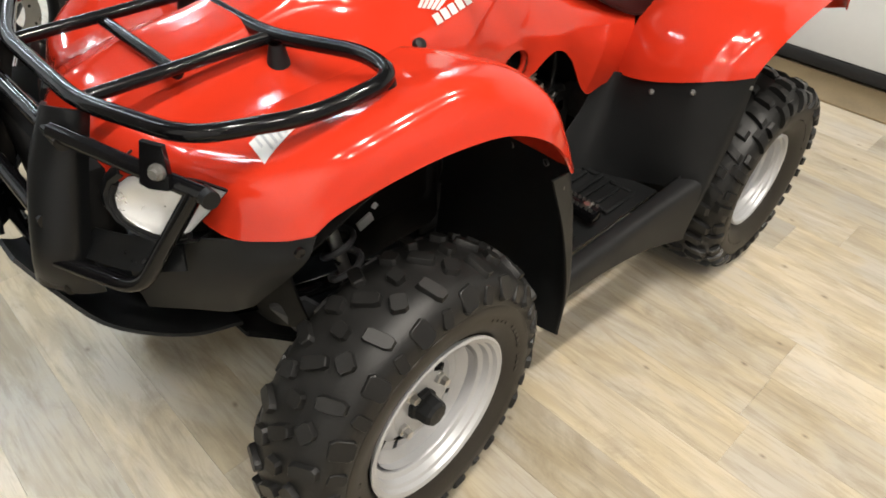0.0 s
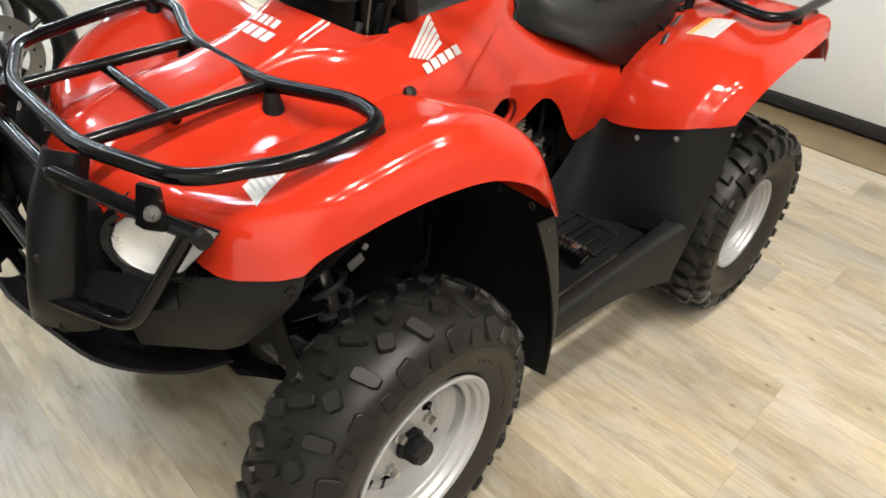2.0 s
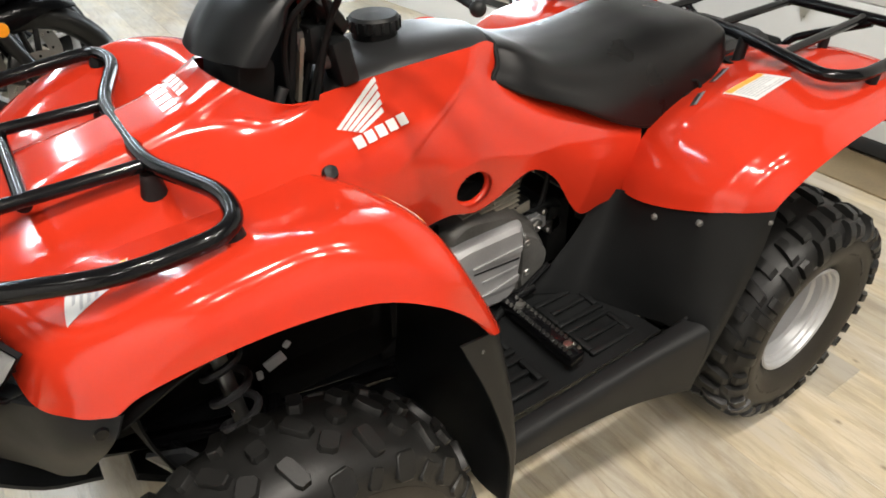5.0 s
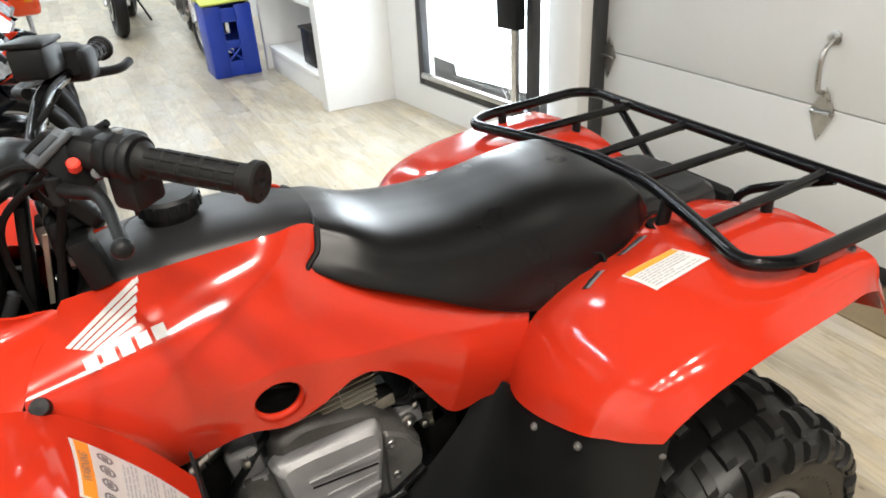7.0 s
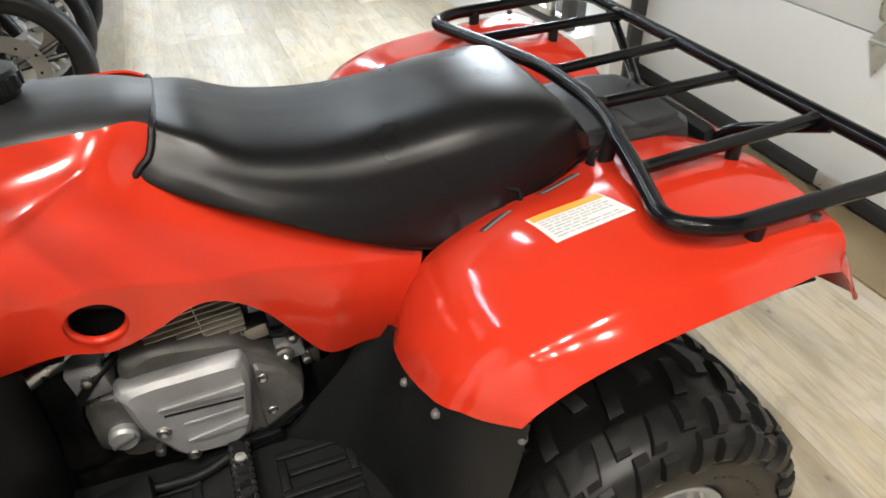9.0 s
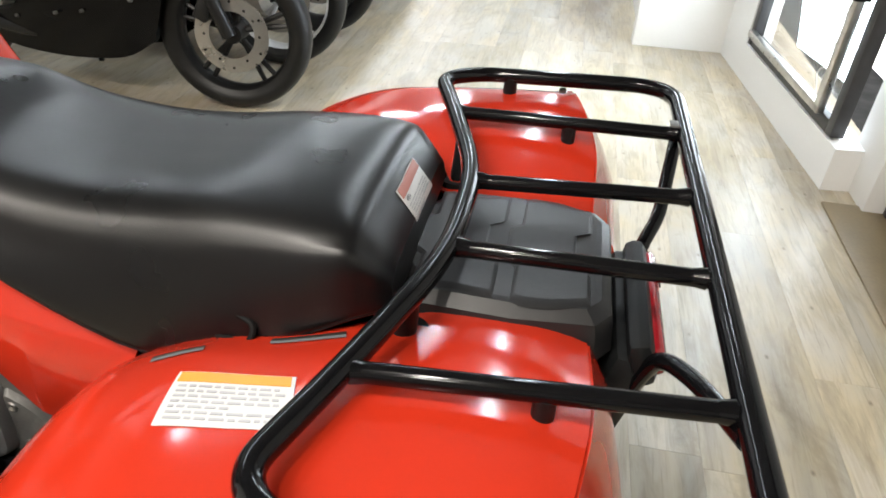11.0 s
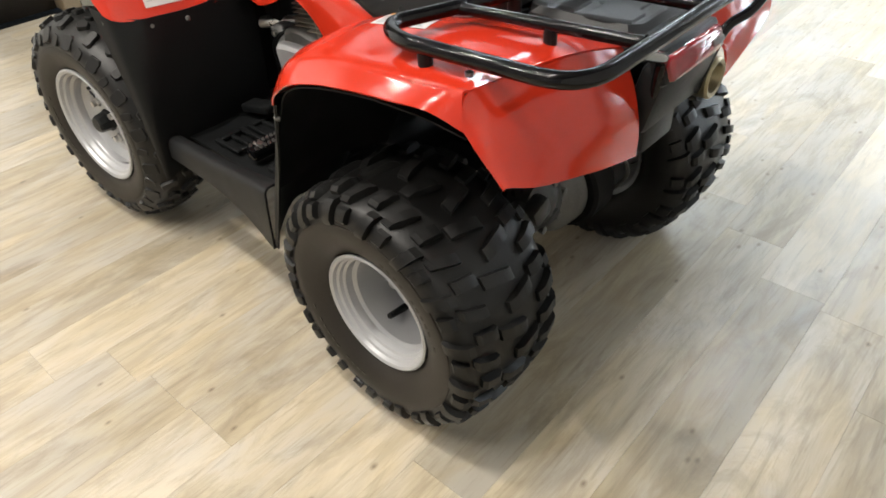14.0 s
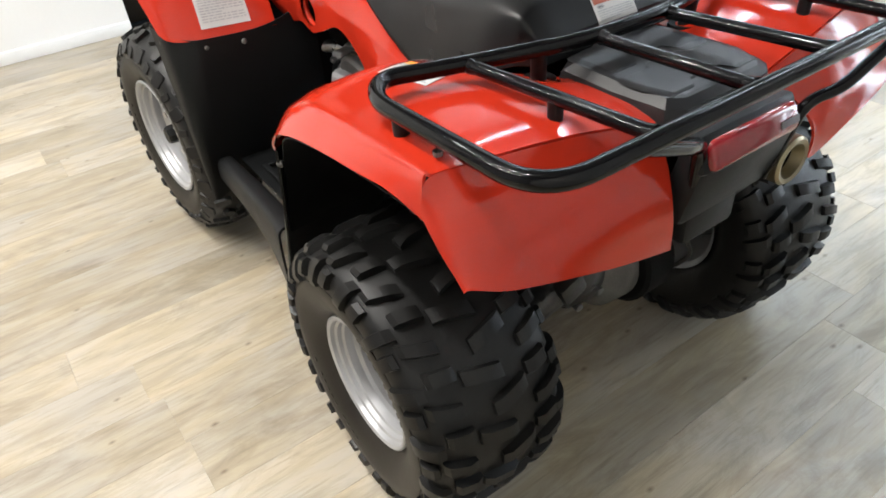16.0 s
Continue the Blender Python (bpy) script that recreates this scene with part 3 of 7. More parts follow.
def wheel_front():
    w = part("front_wheel", Shape().lathe([(0.064, 0.141), (0.072, 0.147), (0.075, 0.1545), (0.080, 0.1555), (0.082, 0.1515), (0.079, 0.1440), (0.071, 0.1415), (0.068, 0.1355), (0.056, 0.1330), (0.052, 0.1245), (0.036, 0.1205), (0.028, 0.108), (0.022, 0.100), (0.020, 0.084), (0.028, 0.076), (0.034, 0.062), (0.032, 0.040), (0.030, 0.0)], n=56,
             skip=lambda i, a: (i == 14 and (a * 8 % 1) < 0.5 and int(a * 8) % 2 == 0) or (i == 12 and (a * 16 % 1) < 0.28 and int(a * 16) % 4 in (0, 1)))
             .lathe([(-0.08, 0.150), (-0.07, 0.138), (-0.02, 0.120), (0.05, 0.118)], n=40), SILVER, atv, "silver painted steel front wheel", 22)
    t = carcass([(0.068, 0.152), (0.080, 0.167), (0.089, 0.195), (0.089, 0.226), (0.080, 0.251), (0.053, 0.267), (0.0, 0.274), (-0.045, 0.267), (-0.068, 0.251), (-0.076, 0.226), (-0.077, 0.195), (-0.073, 0.167), (-0.068, 0.152)], 72)
    N = 16
    # (across, radius, half width, half length, tilt, phase, skew)
    rows_ = ((0.0, 0.275, 0.022, 0.012, 0, 0.0, 0.7), (0.004, 0.275, 0.013, 0.013, 0, 0.5, 0.2), (0.038, 0.271, 0.015, 0.015, 0.18, 0.22, -0.5), (-0.033, 0.271, 0.015, 0.015, -0.18, 0.72, 0.5),
             (0.052, 0.267, 0.024, 0.012, 0.34, 0.70, 0.35), (-0.045, 0.267, 0.022, 0.012, -0.34, 0.20, -0.35), (0.0815, 0.243, 0.021, 0.019, 0.98, 0.18, 0.25), (-0.0695, 0.243, 0.021, 0.019, -0.98, 0.68, -0.25), (0.0845, 0.236, 0.016, 0.011, 1.12, 0.66, -0.1), (-0.0725, 0.236, 0.016, 0.011, -1.12, 0.16, 0.1))
    for ww, r, hw, ht, tilt, ph, sk in rows_:
        kn = Shape()
        knob(kn, ww, 0.0, r, hw, ht, 0.0085 if abs(tilt) < 0.9 else 0.0055, sk, tilt, 0.88)
        ring_of(w, "tread_knob", kn, N, ph)
    part("tyre", t, RUBBER, w, "black knobbly all-terrain front tyre", 34)
    sw = Shape().lathe([(0.070, 0.153), (0.0815, 0.166), (0.0860, 0.179), (0.0910, 0.196), (0.0920, 0.212), (0.0905, 0.2155), (0.0875, 0.2165)], n=72)
    raised_marks(sw, 0.186, 0.0890, 0.3, 1.3, 12)
    raised_marks(sw, 0.186, 0.0890, 3.2, 4.4, 14)
    part("sidewall", sw, SIDEWALL, w, "dusty brownish tyre sidewall with raised marks", 30)
    part("hub_cap", Shape().lathe([(0.030, 0.030), (0.040, 0.030), (0.044, 0.026), (0.066, 0.024), (0.072, 0.020), (0.073, 0.0)], n=8), BLACKPL, w, "black faceted hub cap", 20)
    for k in range(4):
        a = math.pi / 2 * k + 0.5
        part("lug_nut", Shape().lathe([(0.028, 0.012), (0.040, 0.012), (0.042, 0.009), (0.052, 0.008), (0.053, 0.0)], (0.052 * math.cos(a), 0, 0.052 * math.sin(a)), n=6), STEEL, w)
    part("valve", Shape().rod((-0.105, 0.03, 0.04), (-0.098, 0.066, 0.04), 0.005, 0.004, 8), BLACKPL, w)
    part("brake_drum", Shape().lathe([(-0.06, 0.0), (-0.06, 0.09), (0.015, 0.095), (0.015, 0)], n=32), INNER, w)
    return w


def lug(s, prof, q0, q1, th0, th1, half_t, height):
    """A tread bar that follows the tyre's profile from share q0 to share q1, turning from th0 to th1."""
    n, k = len(prof), 6
    vs = []
    for i in range(k):
        u = i / (k - 1)
        q = (q0 + (q1 - q0) * u) * (n - 1)
        j = min(int(q), n - 2)
        o = prof[j] * (1 - q + j) + prof[j + 1] * (q - j)
        d = prof[j + 1] - prof[j]
        d = d / np.linalg.norm(d)
        nn = np.array((-d[1], d[0]))
        if nn @ np.array((o[0] * 0.5, o[1])) < 0:
            nn = -nn
        h = height * (0.55 if i in (0, k - 1) else 1.0)
        for a, lift, w in ((-1, -0.004, 1.0), (-1, h, 0.82), (1, h, 0.82), (1, -0.004, 1.0)):
            c = o + nn * lift
            th = th0 + (th1 - th0) * u + a * half_t * w / c[1]
            vs.append((c[1] * math.cos(th), c[0], c[1] * math.sin(th)))
    fs = [(i * 4 + a, i * 4 + a + 1, i * 4 + a + 5, i * 4 + a + 4) for i in range(k - 1) for a in range(3)] + [(3, 2, 1, 0), (k * 4 - 4, k * 4 - 3, k * 4 - 2, k * 4 - 1)]
    s.add(vs, fs)


def wheel_rear():
    w = part("rear_wheel", Shape().lathe([(0.092, 0.113), (0.100, 0.120), (0.104, 0.127), (0.110, 0.128), (0.112, 0.124), (0.109, 0.1185), (0.101, 0.1165), (0.098, 0.1120), (0.090, 0.1105), (0.087, 0.1055), (0.072, 0.1035), (0.066, 0.0965), (0.030, 0.094), (-0.005, 0.088), (-0.020, 0.074), (-0.026, 0.050), (-0.026, 0.0)], n=56)
             .lathe([(-0.11, 0.127), (-0.10, 0.116), (-0.03, 0.10), (0.0, 0.092)], n=40), SILVER, atv, "silver painted steel rear wheel with deep dish", 22)
    prof = [(0.098, 0.124), (0.118, 0.145), (0.130, 0.180), (0.129, 0.212), (0.117, 0.237), (0.08, 0.248), (0.0, 0.2535), (-0.078, 0.248), (-0.113, 0.237), (-0.125, 0.212), (-0.126, 0.180), (-0.116, 0.145), (-0.098, 0.124)]
    t = carcass(prof, 72)
    fine = crom(np.array(prof), 97)
    N = 16
    d = 2 * math.pi / N
    for q0, q1, a0, a1, half, tall in ((0.228, 0.372, 0.0, 0.16, 0.0120, 0.0110), (0.252, 0.335, 0.46, 0.52, 0.0125, 0.0105), (0.352, 0.440, 0.42, 0.62, 0.0115, 0.0135), (0.384, 0.446, 0.98, 1.06, 0.0125, 0.0135), (0.452, 0.516, 0.20, 0.36, 0.0135, 0.0130)):
        for k in (0, 1):
            at = lambda q: q if k == 0 else 1 - q
            lg = Shape()
            lug(lg, fine, at(q0), at(q1), a0 * d, a1 * d, half, tall)
            ring_of(w, "tread_lug", lg, N, 0.5 * k)
    part("tyre", t, RUBBER, w, "wide black knobbly rear tyre", 30)
    sw = Shape().lathe([(0.100, 0.125), (0.1195, 0.145), (0.1275, 0.165), (0.1325, 0.182), (0.1330, 0.200), (0.1315, 0.2035), (0.1285, 0.2045)], n=72)
    raised_marks(sw, 0.172, 0.1300, 2.6, 3.7, 12)
    raised_marks(sw, 0.172, 0.1300, 5.6, 6.7, 12)
    part("sidewall", sw, SIDEWALL, w, "dusty brownish tyre sidewall with raised marks", 30)
    part("valve", Shape().rod((0.078, 0.000, -0.0388), (0.062, 0.052, -0.0310), 0.0080, 0.0065, 8), BLACKPL, w)
    part("hub", Shape().lathe([(-0.026, 0.05), (0.0, 0.048), (0.004, 0.03), (0.02, 0.028), (0.02, 0)], n=24), DARKALU, w)
    for k in range(4):
        a = math.pi / 2 * k + 0.3
        part("lug_nut", Shape().lathe([(-0.02, 0.011), (0.012, 0.011), (0.014, 0.0)], (0.062 * math.cos(a), 0, 0.062 * math.sin(a)), n=6), STEEL, w)
    return w


def placed_pair(build, x, y, z, turn=0.0, spin=0.0, size=1.0):
    """A wheel on each side. Its outside faces +y as built."""
    w = build()
    k = Matrix.Scale(size, 4)
    w.matrix_basis = pose(x, y, z, 0, spin, turn) @ k
    c = copy_thing(w, pose(x, -y, z, 0, spin + 40, 180 + turn) @ k)
    c.parent = atv


placed_pair(wheel_front, FX, 0.396, FR - 0.003, 4.0, 20, 1.018)
placed_pair(wheel_rear, RX, 0.382, RR - 0.003, 0, 0)

# front bodywork: curves from the front edge to the rear edge, from the middle outwards (one half)
hood_curves = [
    [(-0.87, 0.0, 0.715), (-0.825, 0.0, 0.785), (-0.70, 0.0, 0.828), (-0.58, 0.0, 0.852), (-0.50, 0.0, 0.876), (-0.445, 0.0, 0.908)],
    [(-0.865, 0.06, 0.715), (-0.82, 0.06, 0.785), (-0.70, 0.06, 0.826), (-0.58, 0.058, 0.85), (-0.50, 0.056, 0.873), (-0.43, 0.07, 0.902)],
    [(-0.86, 0.09, 0.715), (-0.815, 0.09, 0.775), (-0.70, 0.085, 0.812), (-0.58, 0.082, 0.832), (-0.48, 0.085, 0.852), (-0.37, 0.105, 0.872)],
    [(-0.825, 0.145, 0.715), (-0.792, 0.145, 0.768), (-0.70, 0.145, 0.793), (-0.58, 0.14, 0.808), (-0.46, 0.135, 0.822), (-0.312, 0.10, 0.858)],
    [(-0.805, 0.178, 0.715), (-0.782, 0.178, 0.766), (-0.695, 0.178, 0.789), (-0.575, 0.178, 0.801), (-0.46, 0.172, 0.808), (-0.346, 0.150, 0.828)],
    [(-0.790, 0.205, 0.715), (-0.774, 0.205, 0.765), (-0.69, 0.208, 0.788), (-0.57, 0.21, 0.798), (-0.46, 0.208, 0.801), (-0.370, 0.197, 0.796)],
]
fender_curves = [
    [(-0.790, 0.205, 0.715), (-0.774, 0.205, 0.765), (-0.69, 0.208, 0.788), (-0.57, 0.21, 0.798), (-0.46, 0.208, 0.801), (-0.370, 0.197, 0.796), (-0.285, 0.205, 0.72), (-0.22, 0.215, 0.62)],
    [(-0.776, 0.30, 0.700), (-0.748, 0.30, 0.768), (-0.68, 0.31, 0.802), (-0.57, 0.315, 0.826), (-0.45, 0.31, 0.83), (-0.348, 0.295, 0.810), (-0.280, 0.295, 0.722), (-0.225, 0.295, 0.622)],
    [(-0.742, 0.360, 0.709), (-0.716, 0.364, 0.757), (-0.650, 0.378, 0.806), (-0.552, 0.391, 0.836), (-0.45, 0.398, 0.847), (-0.338, 0.385, 0.814), (-0.280, 0.382, 0.724), (-0.230, 0.385, 0.626)],
    [(-0.717, 0.384, 0.714), (-0.684, 0.392, 0.749), (-0.611, 0.411, 0.793), (-0.516, 0.425, 0.817), (-0.425, 0.438, 0.822), (-0.336, 0.45, 0.790), (-0.286, 0.448, 0.714), (-0.248, 0.445, 0.634)],
    [(-0.704, 0.393, 0.717), (-0.673, 0.402, 0.739), (-0.594, 0.423, 0.766), (-0.509, 0.441, 0.779), (-0.426, 0.456, 0.775), (-0.362, 0.472, 0.748), (-0.310, 0.470, 0.70), (-0.272, 0.465, 0.648)],
]
H = sheet(hood_curves, 40, 26)
hood = Shape().shell(H, -0.004)
fend = Shape().shell(sheet(fender_curves, 56, 30), -0.004)
front_l = part("front_fender", fend.flipped(), RED, atv, "glossy red front fender")
front_r = part("front_fender", fend, RED, atv, "glossy red front fender")
hood_l = part("front_hood", hood.flipped(), RED, atv, "glossy red front hood half")
hood_r = part("front_hood", hood, RED, atv, "glossy red front hood half")

# side covers beside the tank, from the seam at the hood to the rear fender
side_curves = [
    [(-0.306, 0.088, 0.862), (-0.338, 0.135, 0.836), (-0.366, 0.185, 0.801), (-0.358, 0.192, 0.765), (-0.330, 0.195, 0.70), (-0.30, 0.185, 0.66)],
    [(-0.20, 0.090, 0.870), (-0.215, 0.128, 0.847), (-0.235, 0.172, 0.808), (-0.245, 0.190, 0.755), (-0.25, 0.188, 0.68), (-0.25, 0.165, 0.618)],
    [(-0.14, 0.090, 0.873), (-0.145, 0.126, 0.850), (-0.15, 0.164, 0.80), (-0.15, 0.177, 0.75), (-0.148, 0.179, 0.69), (-0.148, 0.176, 0.638)],
    [(-0.09, 0.090, 0.875), (-0.09, 0.124, 0.848), (-0.09, 0.158, 0.797), (-0.09, 0.172, 0.745), (-0.09, 0.178, 0.685), (-0.09, 0.178, 0.629)],
    [(-0.04, 0.090, 0.877), (-0.04, 0.120, 0.845), (-0.04, 0.150, 0.793), (-0.038, 0.164, 0.745), (-0.038, 0.174, 0.69), (-0.038, 0.178, 0.643)],
    [(0.018, 0.080, 0.872), (-0.004, 0.104, 0.830), (0.016, 0.138, 0.785), (0.03, 0.160, 0.74), (0.035, 0.170, 0.70), (0.035, 0.174, 0.667)],
    [(0.08, 0.090, 0.80), (0.08, 0.118, 0.778), (0.085, 0.150, 0.745), (0.09, 0.168, 0.70), (0.095, 0.172, 0.665), (0.10, 0.172, 0.627)],
    [(0.17, 0.118, 0.745), (0.17, 0.148, 0.722), (0.17, 0.168, 0.685), (0.17, 0.177, 0.64), (0.172, 0.176, 0.58), (0.174, 0.168, 0.524)],
    [(0.25, 0.135, 0.705), (0.25, 0.160, 0.683), (0.248, 0.176, 0.65), (0.242, 0.185, 0.61), (0.238, 0.182, 0.565), (0.235, 0.174, 0.526)],
    [(0.335, 0.155, 0.68), (0.328, 0.170, 0.658), (0.32, 0.179, 0.635), (0.31, 0.183, 0.60), (0.30, 0.182, 0.565), (0.292, 0.178, 0.530)],
]
S = evened(sheet(side_curves, 90, 170), 120)


def offset_from(line, P):
    """Signed distance of grid points from a line drawn on the side (positive above it), and how far along they lie (0 to 1)."""
    best, sign, along = np.full(P.shape[:2], 9.0), np.ones(P.shape[:2]), np.zeros(P.shape[:2])
    for k, (a, b) in enumerate(zip(line, line[1:])):
        a, b = np.array(a), np.array(b)
        e = b - a
        q = P[..., [0, 2]] - a
        w = np.clip((q @ e) / (e @ e), 0, 1)
        d = np.linalg.norm(q - w[..., None] * e, axis=-1)
        near = d < best
        best = np.where(near, d, best)
        sign = np.where(near, np.sign(e[0] * q[..., 1] - e[1] * q[..., 0]), sign)
        along = np.where(near, (k + w) / (len(line) - 1), along)
    return best * sign, along


# pressed creases: a swell over a scoop behind the emblem, and a ridge running back to the fender
d, w = offset_from([(-0.285, 0.728), (-0.182, 0.793), (-0.106, 0.826), (-0.030, 0.857)], S)
fade = np.clip((w - 0.08) / 0.45, 0, 1) * np.clip((1 - w) / 0.40, 0, 1)
S[..., 1] += fade * np.where(d > 0, 0.0035 * np.exp(-d / 0.035), 0.0035 - 0.0105 * (1 - np.exp(d / 0.010)) * np.exp(d / 0.045))
d, w = offset_from([(-0.175, 0.716), (-0.081, 0.727), (0.042, 0.697), (0.123, 0.691), (0.20, 0.676), (0.312, 0.652)], S)
fade = np.clip(w / 0.2, 0, 1) * np.clip((1 - w) / 0.15, 0, 1)
S[..., 1] += fade * np.where(d > 0, 0.007 * np.exp(-d / 0.022), 0.007 * np.exp(d / 0.05))
d, w = offset_from([(0.172, 0.520), (0.197, 0.626), (0.205, 0.665)], S)
S[..., 1] += np.clip((1 - w) / 0.3, 0, 1) * 0.005 * np.exp(-np.abs(d) / 0.03)
sd = Shape().shell(S, 0.004)
HX, HZ = -0.092, 0.674


def hole_share(p):
    return math.hypot((p[0] - HX) / 0.0363, (p[2] - HZ) / 0.0330)


sd.f = [f for f in sd.f if not all(hole_share(sd.v[i]) < 1 for i in f)]
for i in {i for f in sd.f for i in f}:
    q = hole_share(sd.v[i])
    if q < 1:
        x, y, z = sd.v[i]
        sd.v[i] = (HX + (x - HX) / q, y, HZ + (z - HZ) / q)
sd.tube([(HX + 0.0375 * math.cos(a), 0.1720, HZ + 0.0345 * math.sin(a)) for a in np.linspace(0, 2 * math.pi, 40, endpoint=False)], 0.0062, 10, True)
side_l = part("side_cover", sd.flipped(), RED, atv, "glossy red side cover beside the tank")
side_r = part("side_cover", sd, RED, atv, "glossy red side cover beside the tank")

# rear bodywork
rear_curves = [
    [(0.280, 0.19, 0.545), (0.30, 0.185, 0.60), (0.345, 0.182, 0.66), (0.43, 0.182, 0.70), (0.52, 0.172, 0.715), (0.64, 0.118, 0.722), (0.74, 0.110, 0.722), (0.80, 0.118, 0.712)],
    [(0.262, 0.245, 0.556), (0.285, 0.235, 0.61), (0.335, 0.23, 0.678), (0.425, 0.235, 0.722), (0.52, 0.24, 0.738), (0.64, 0.24, 0.750), (0.74, 0.24, 0.752), (0.80, 0.24, 0.744)],
    [(0.260, 0.31, 0.572), (0.28, 0.305, 0.625), (0.335, 0.30, 0.692), (0.425, 0.305, 0.732), (0.52, 0.31, 0.745), (0.64, 0.315, 0.756), (0.74, 0.32, 0.759), (0.79, 0.32, 0.753)],
    [(0.270, 0.385, 0.596), (0.29, 0.385, 0.64), (0.345, 0.385, 0.695), (0.43, 0.39, 0.728), (0.53, 0.395, 0.742), (0.645, 0.40, 0.752), (0.73, 0.40, 0.756), (0.775, 0.40, 0.754)],
    [(0.288, 0.416, 0.605), (0.306, 0.418, 0.643), (0.358, 0.423, 0.693), (0.44, 0.432, 0.725), (0.535, 0.440, 0.7385), (0.648, 0.444, 0.747), (0.727, 0.443, 0.7515), (0.764, 0.445, 0.752)],
    [(0.305, 0.44, 0.610), (0.32, 0.443, 0.64), (0.37, 0.449, 0.689), (0.45, 0.456, 0.718), (0.54, 0.459, 0.730), (0.65, 0.457, 0.738), (0.725, 0.452, 0.744), (0.760, 0.454, 0.749)],
    [(0.338, 0.472, 0.617), (0.356, 0.478, 0.641), (0.405, 0.484, 0.675), (0.480, 0.487, 0.700), (0.565, 0.487, 0.714), (0.655, 0.482, 0.720), (0.715, 0.474, 0.720), (0.767, 0.463, 0.703)],
]
R = sheet(rear_curves, 56, 46)
rf = Shape().shell(R, -0.004)
rear_l = part("rear_fender", rf.flipped(), RED, atv, "glossy red rear fender")
rear_r = part("rear_fender", rf, RED, atv, "glossy red rear fender")
face_curves = [
    [(0.800, 0.118, 0.712), (0.830, 0.118, 0.650), (0.845, 0.115, 0.585), (0.845, 0.110, 0.53)],
    [(0.800, 0.240, 0.745), (0.832, 0.228, 0.690), (0.850, 0.215, 0.62), (0.852, 0.210, 0.56)],
    [(0.788, 0.330, 0.753), (0.822, 0.325, 0.705), (0.846, 0.320, 0.645), (0.852, 0.315, 0.592)],
    [(0.772, 0.410, 0.755), (0.804, 0.410, 0.714), (0.832, 0.408, 0.665), (0.846, 0.405, 0.618)],
    [(0.761, 0.454, 0.750), (0.786, 0.455, 0.718), (0.810, 0.454, 0.680), (0.834, 0.451, 0.635)],
    [(0.764, 0.463, 0.708), (0.782, 0.464, 0.688), (0.804, 0.462, 0.662), (0.829, 0.457, 0.632)],
]
rfa = Shape().shell(evened(sheet(face_curves, 24, 30), 60), -0.004)
part("rear_face", rfa.flipped(), RED, atv, "flat red rear end of the fender")
rfa = Shape().shell(evened(sheet([[(0.800, 0.118, 0.712), (0.815, 0.150, 0.684), (0.836, 0.190, 0.640), (0.855, 0.208, 0.600)]] + face_curves[1:], 24, 28), 60), -0.004)
part("rear_face", rfa, RED, atv, "flat red rear end of the fender")

# seat
seat_stations = [(0.032, 0.874, 0.100, 0.818, 0.116, -0.036, 0.030), (0.075, 0.861, 0.124, 0.788, 0.144, -0.022, 0.038), (0.14, 0.833, 0.137, 0.752, 0.170, 0, 0.042), (0.24, 0.820, 0.144, 0.700, 0.180, 0, 0.050), (0.34, 0.825, 0.146, 0.662, 0.184, 0, 0.058), (0.43, 0.836, 0.148, 0.674, 0.185, 0, 0.056), (0.51, 0.835, 0.148, 0.712, 0.178, 0, 0.036), (0.558, 0.826, 0.145, 0.734, 0.164, 0.004, 0.020), (0.576, 0.808, 0.140, 0.738, 0.152, 0.010, 0.014), (0.600, 0.776, 0.134, 0.742, 0.140, 0.006, 0.008)]


def ring(x, top, w, low, lw, dx, drop):
    """Half a cross-section of the seat, from its crown over a soft shoulder, drop metres down, to its lower edge; dx: how far the lower edge lies behind the crown."""
    h = top - low
    ry = 0.62 * w + 0.38 * lw
    return [(x, 0, top), (x, 0.50 * w, top - 0.002), (x + dx * 0.1, 0.80 * w, top - 0.22 * drop), (x + dx * 0.2, ry - 0.014, top - 0.60 * drop), (x + dx * 0.4, ry, top - 1.12 * drop), (x + dx * 0.7, 0.42 * ry + 0.58 * lw, top - drop - 0.46 * (h - drop)), (x + dx, lw, low + 0.12 * (h - drop)), (x + dx, lw - 0.008, low)]


SP = sheet([ring(*q) for q in seat_stations], 44, 52)
half = np.concatenate([SP[::-1] * [1, -1, 1], SP[1:]])
seat = Shape().grid(half)
nv_ = half.shape[1]
seat.add([half[i, 0] for i in range(len(half))], [tuple(range(len(half)))])
seat.add([half[i, nv_ - 1] for i in range(len(half))], [tuple(range(len(half)))[::-1]])
seat_ob = part("seat", seat, VINYL, atv, "black vinyl seat, dished at the front")
edge = np.concatenate([half[0, :, :], ]) + [0, -0.004, 0.004]
for e in (edge, edge * [1, -1, 1]):
    part("seat_piping", Shape().tube(e[1::2], 0.0035, 8), BLACKPL, seat_ob)
fr = half[:, 0, :] + [-0.004, 0, 0.002]
part("seat_piping", Shape().tube(fr[::2], 0.0045, 8), BLACKPL, seat_ob)

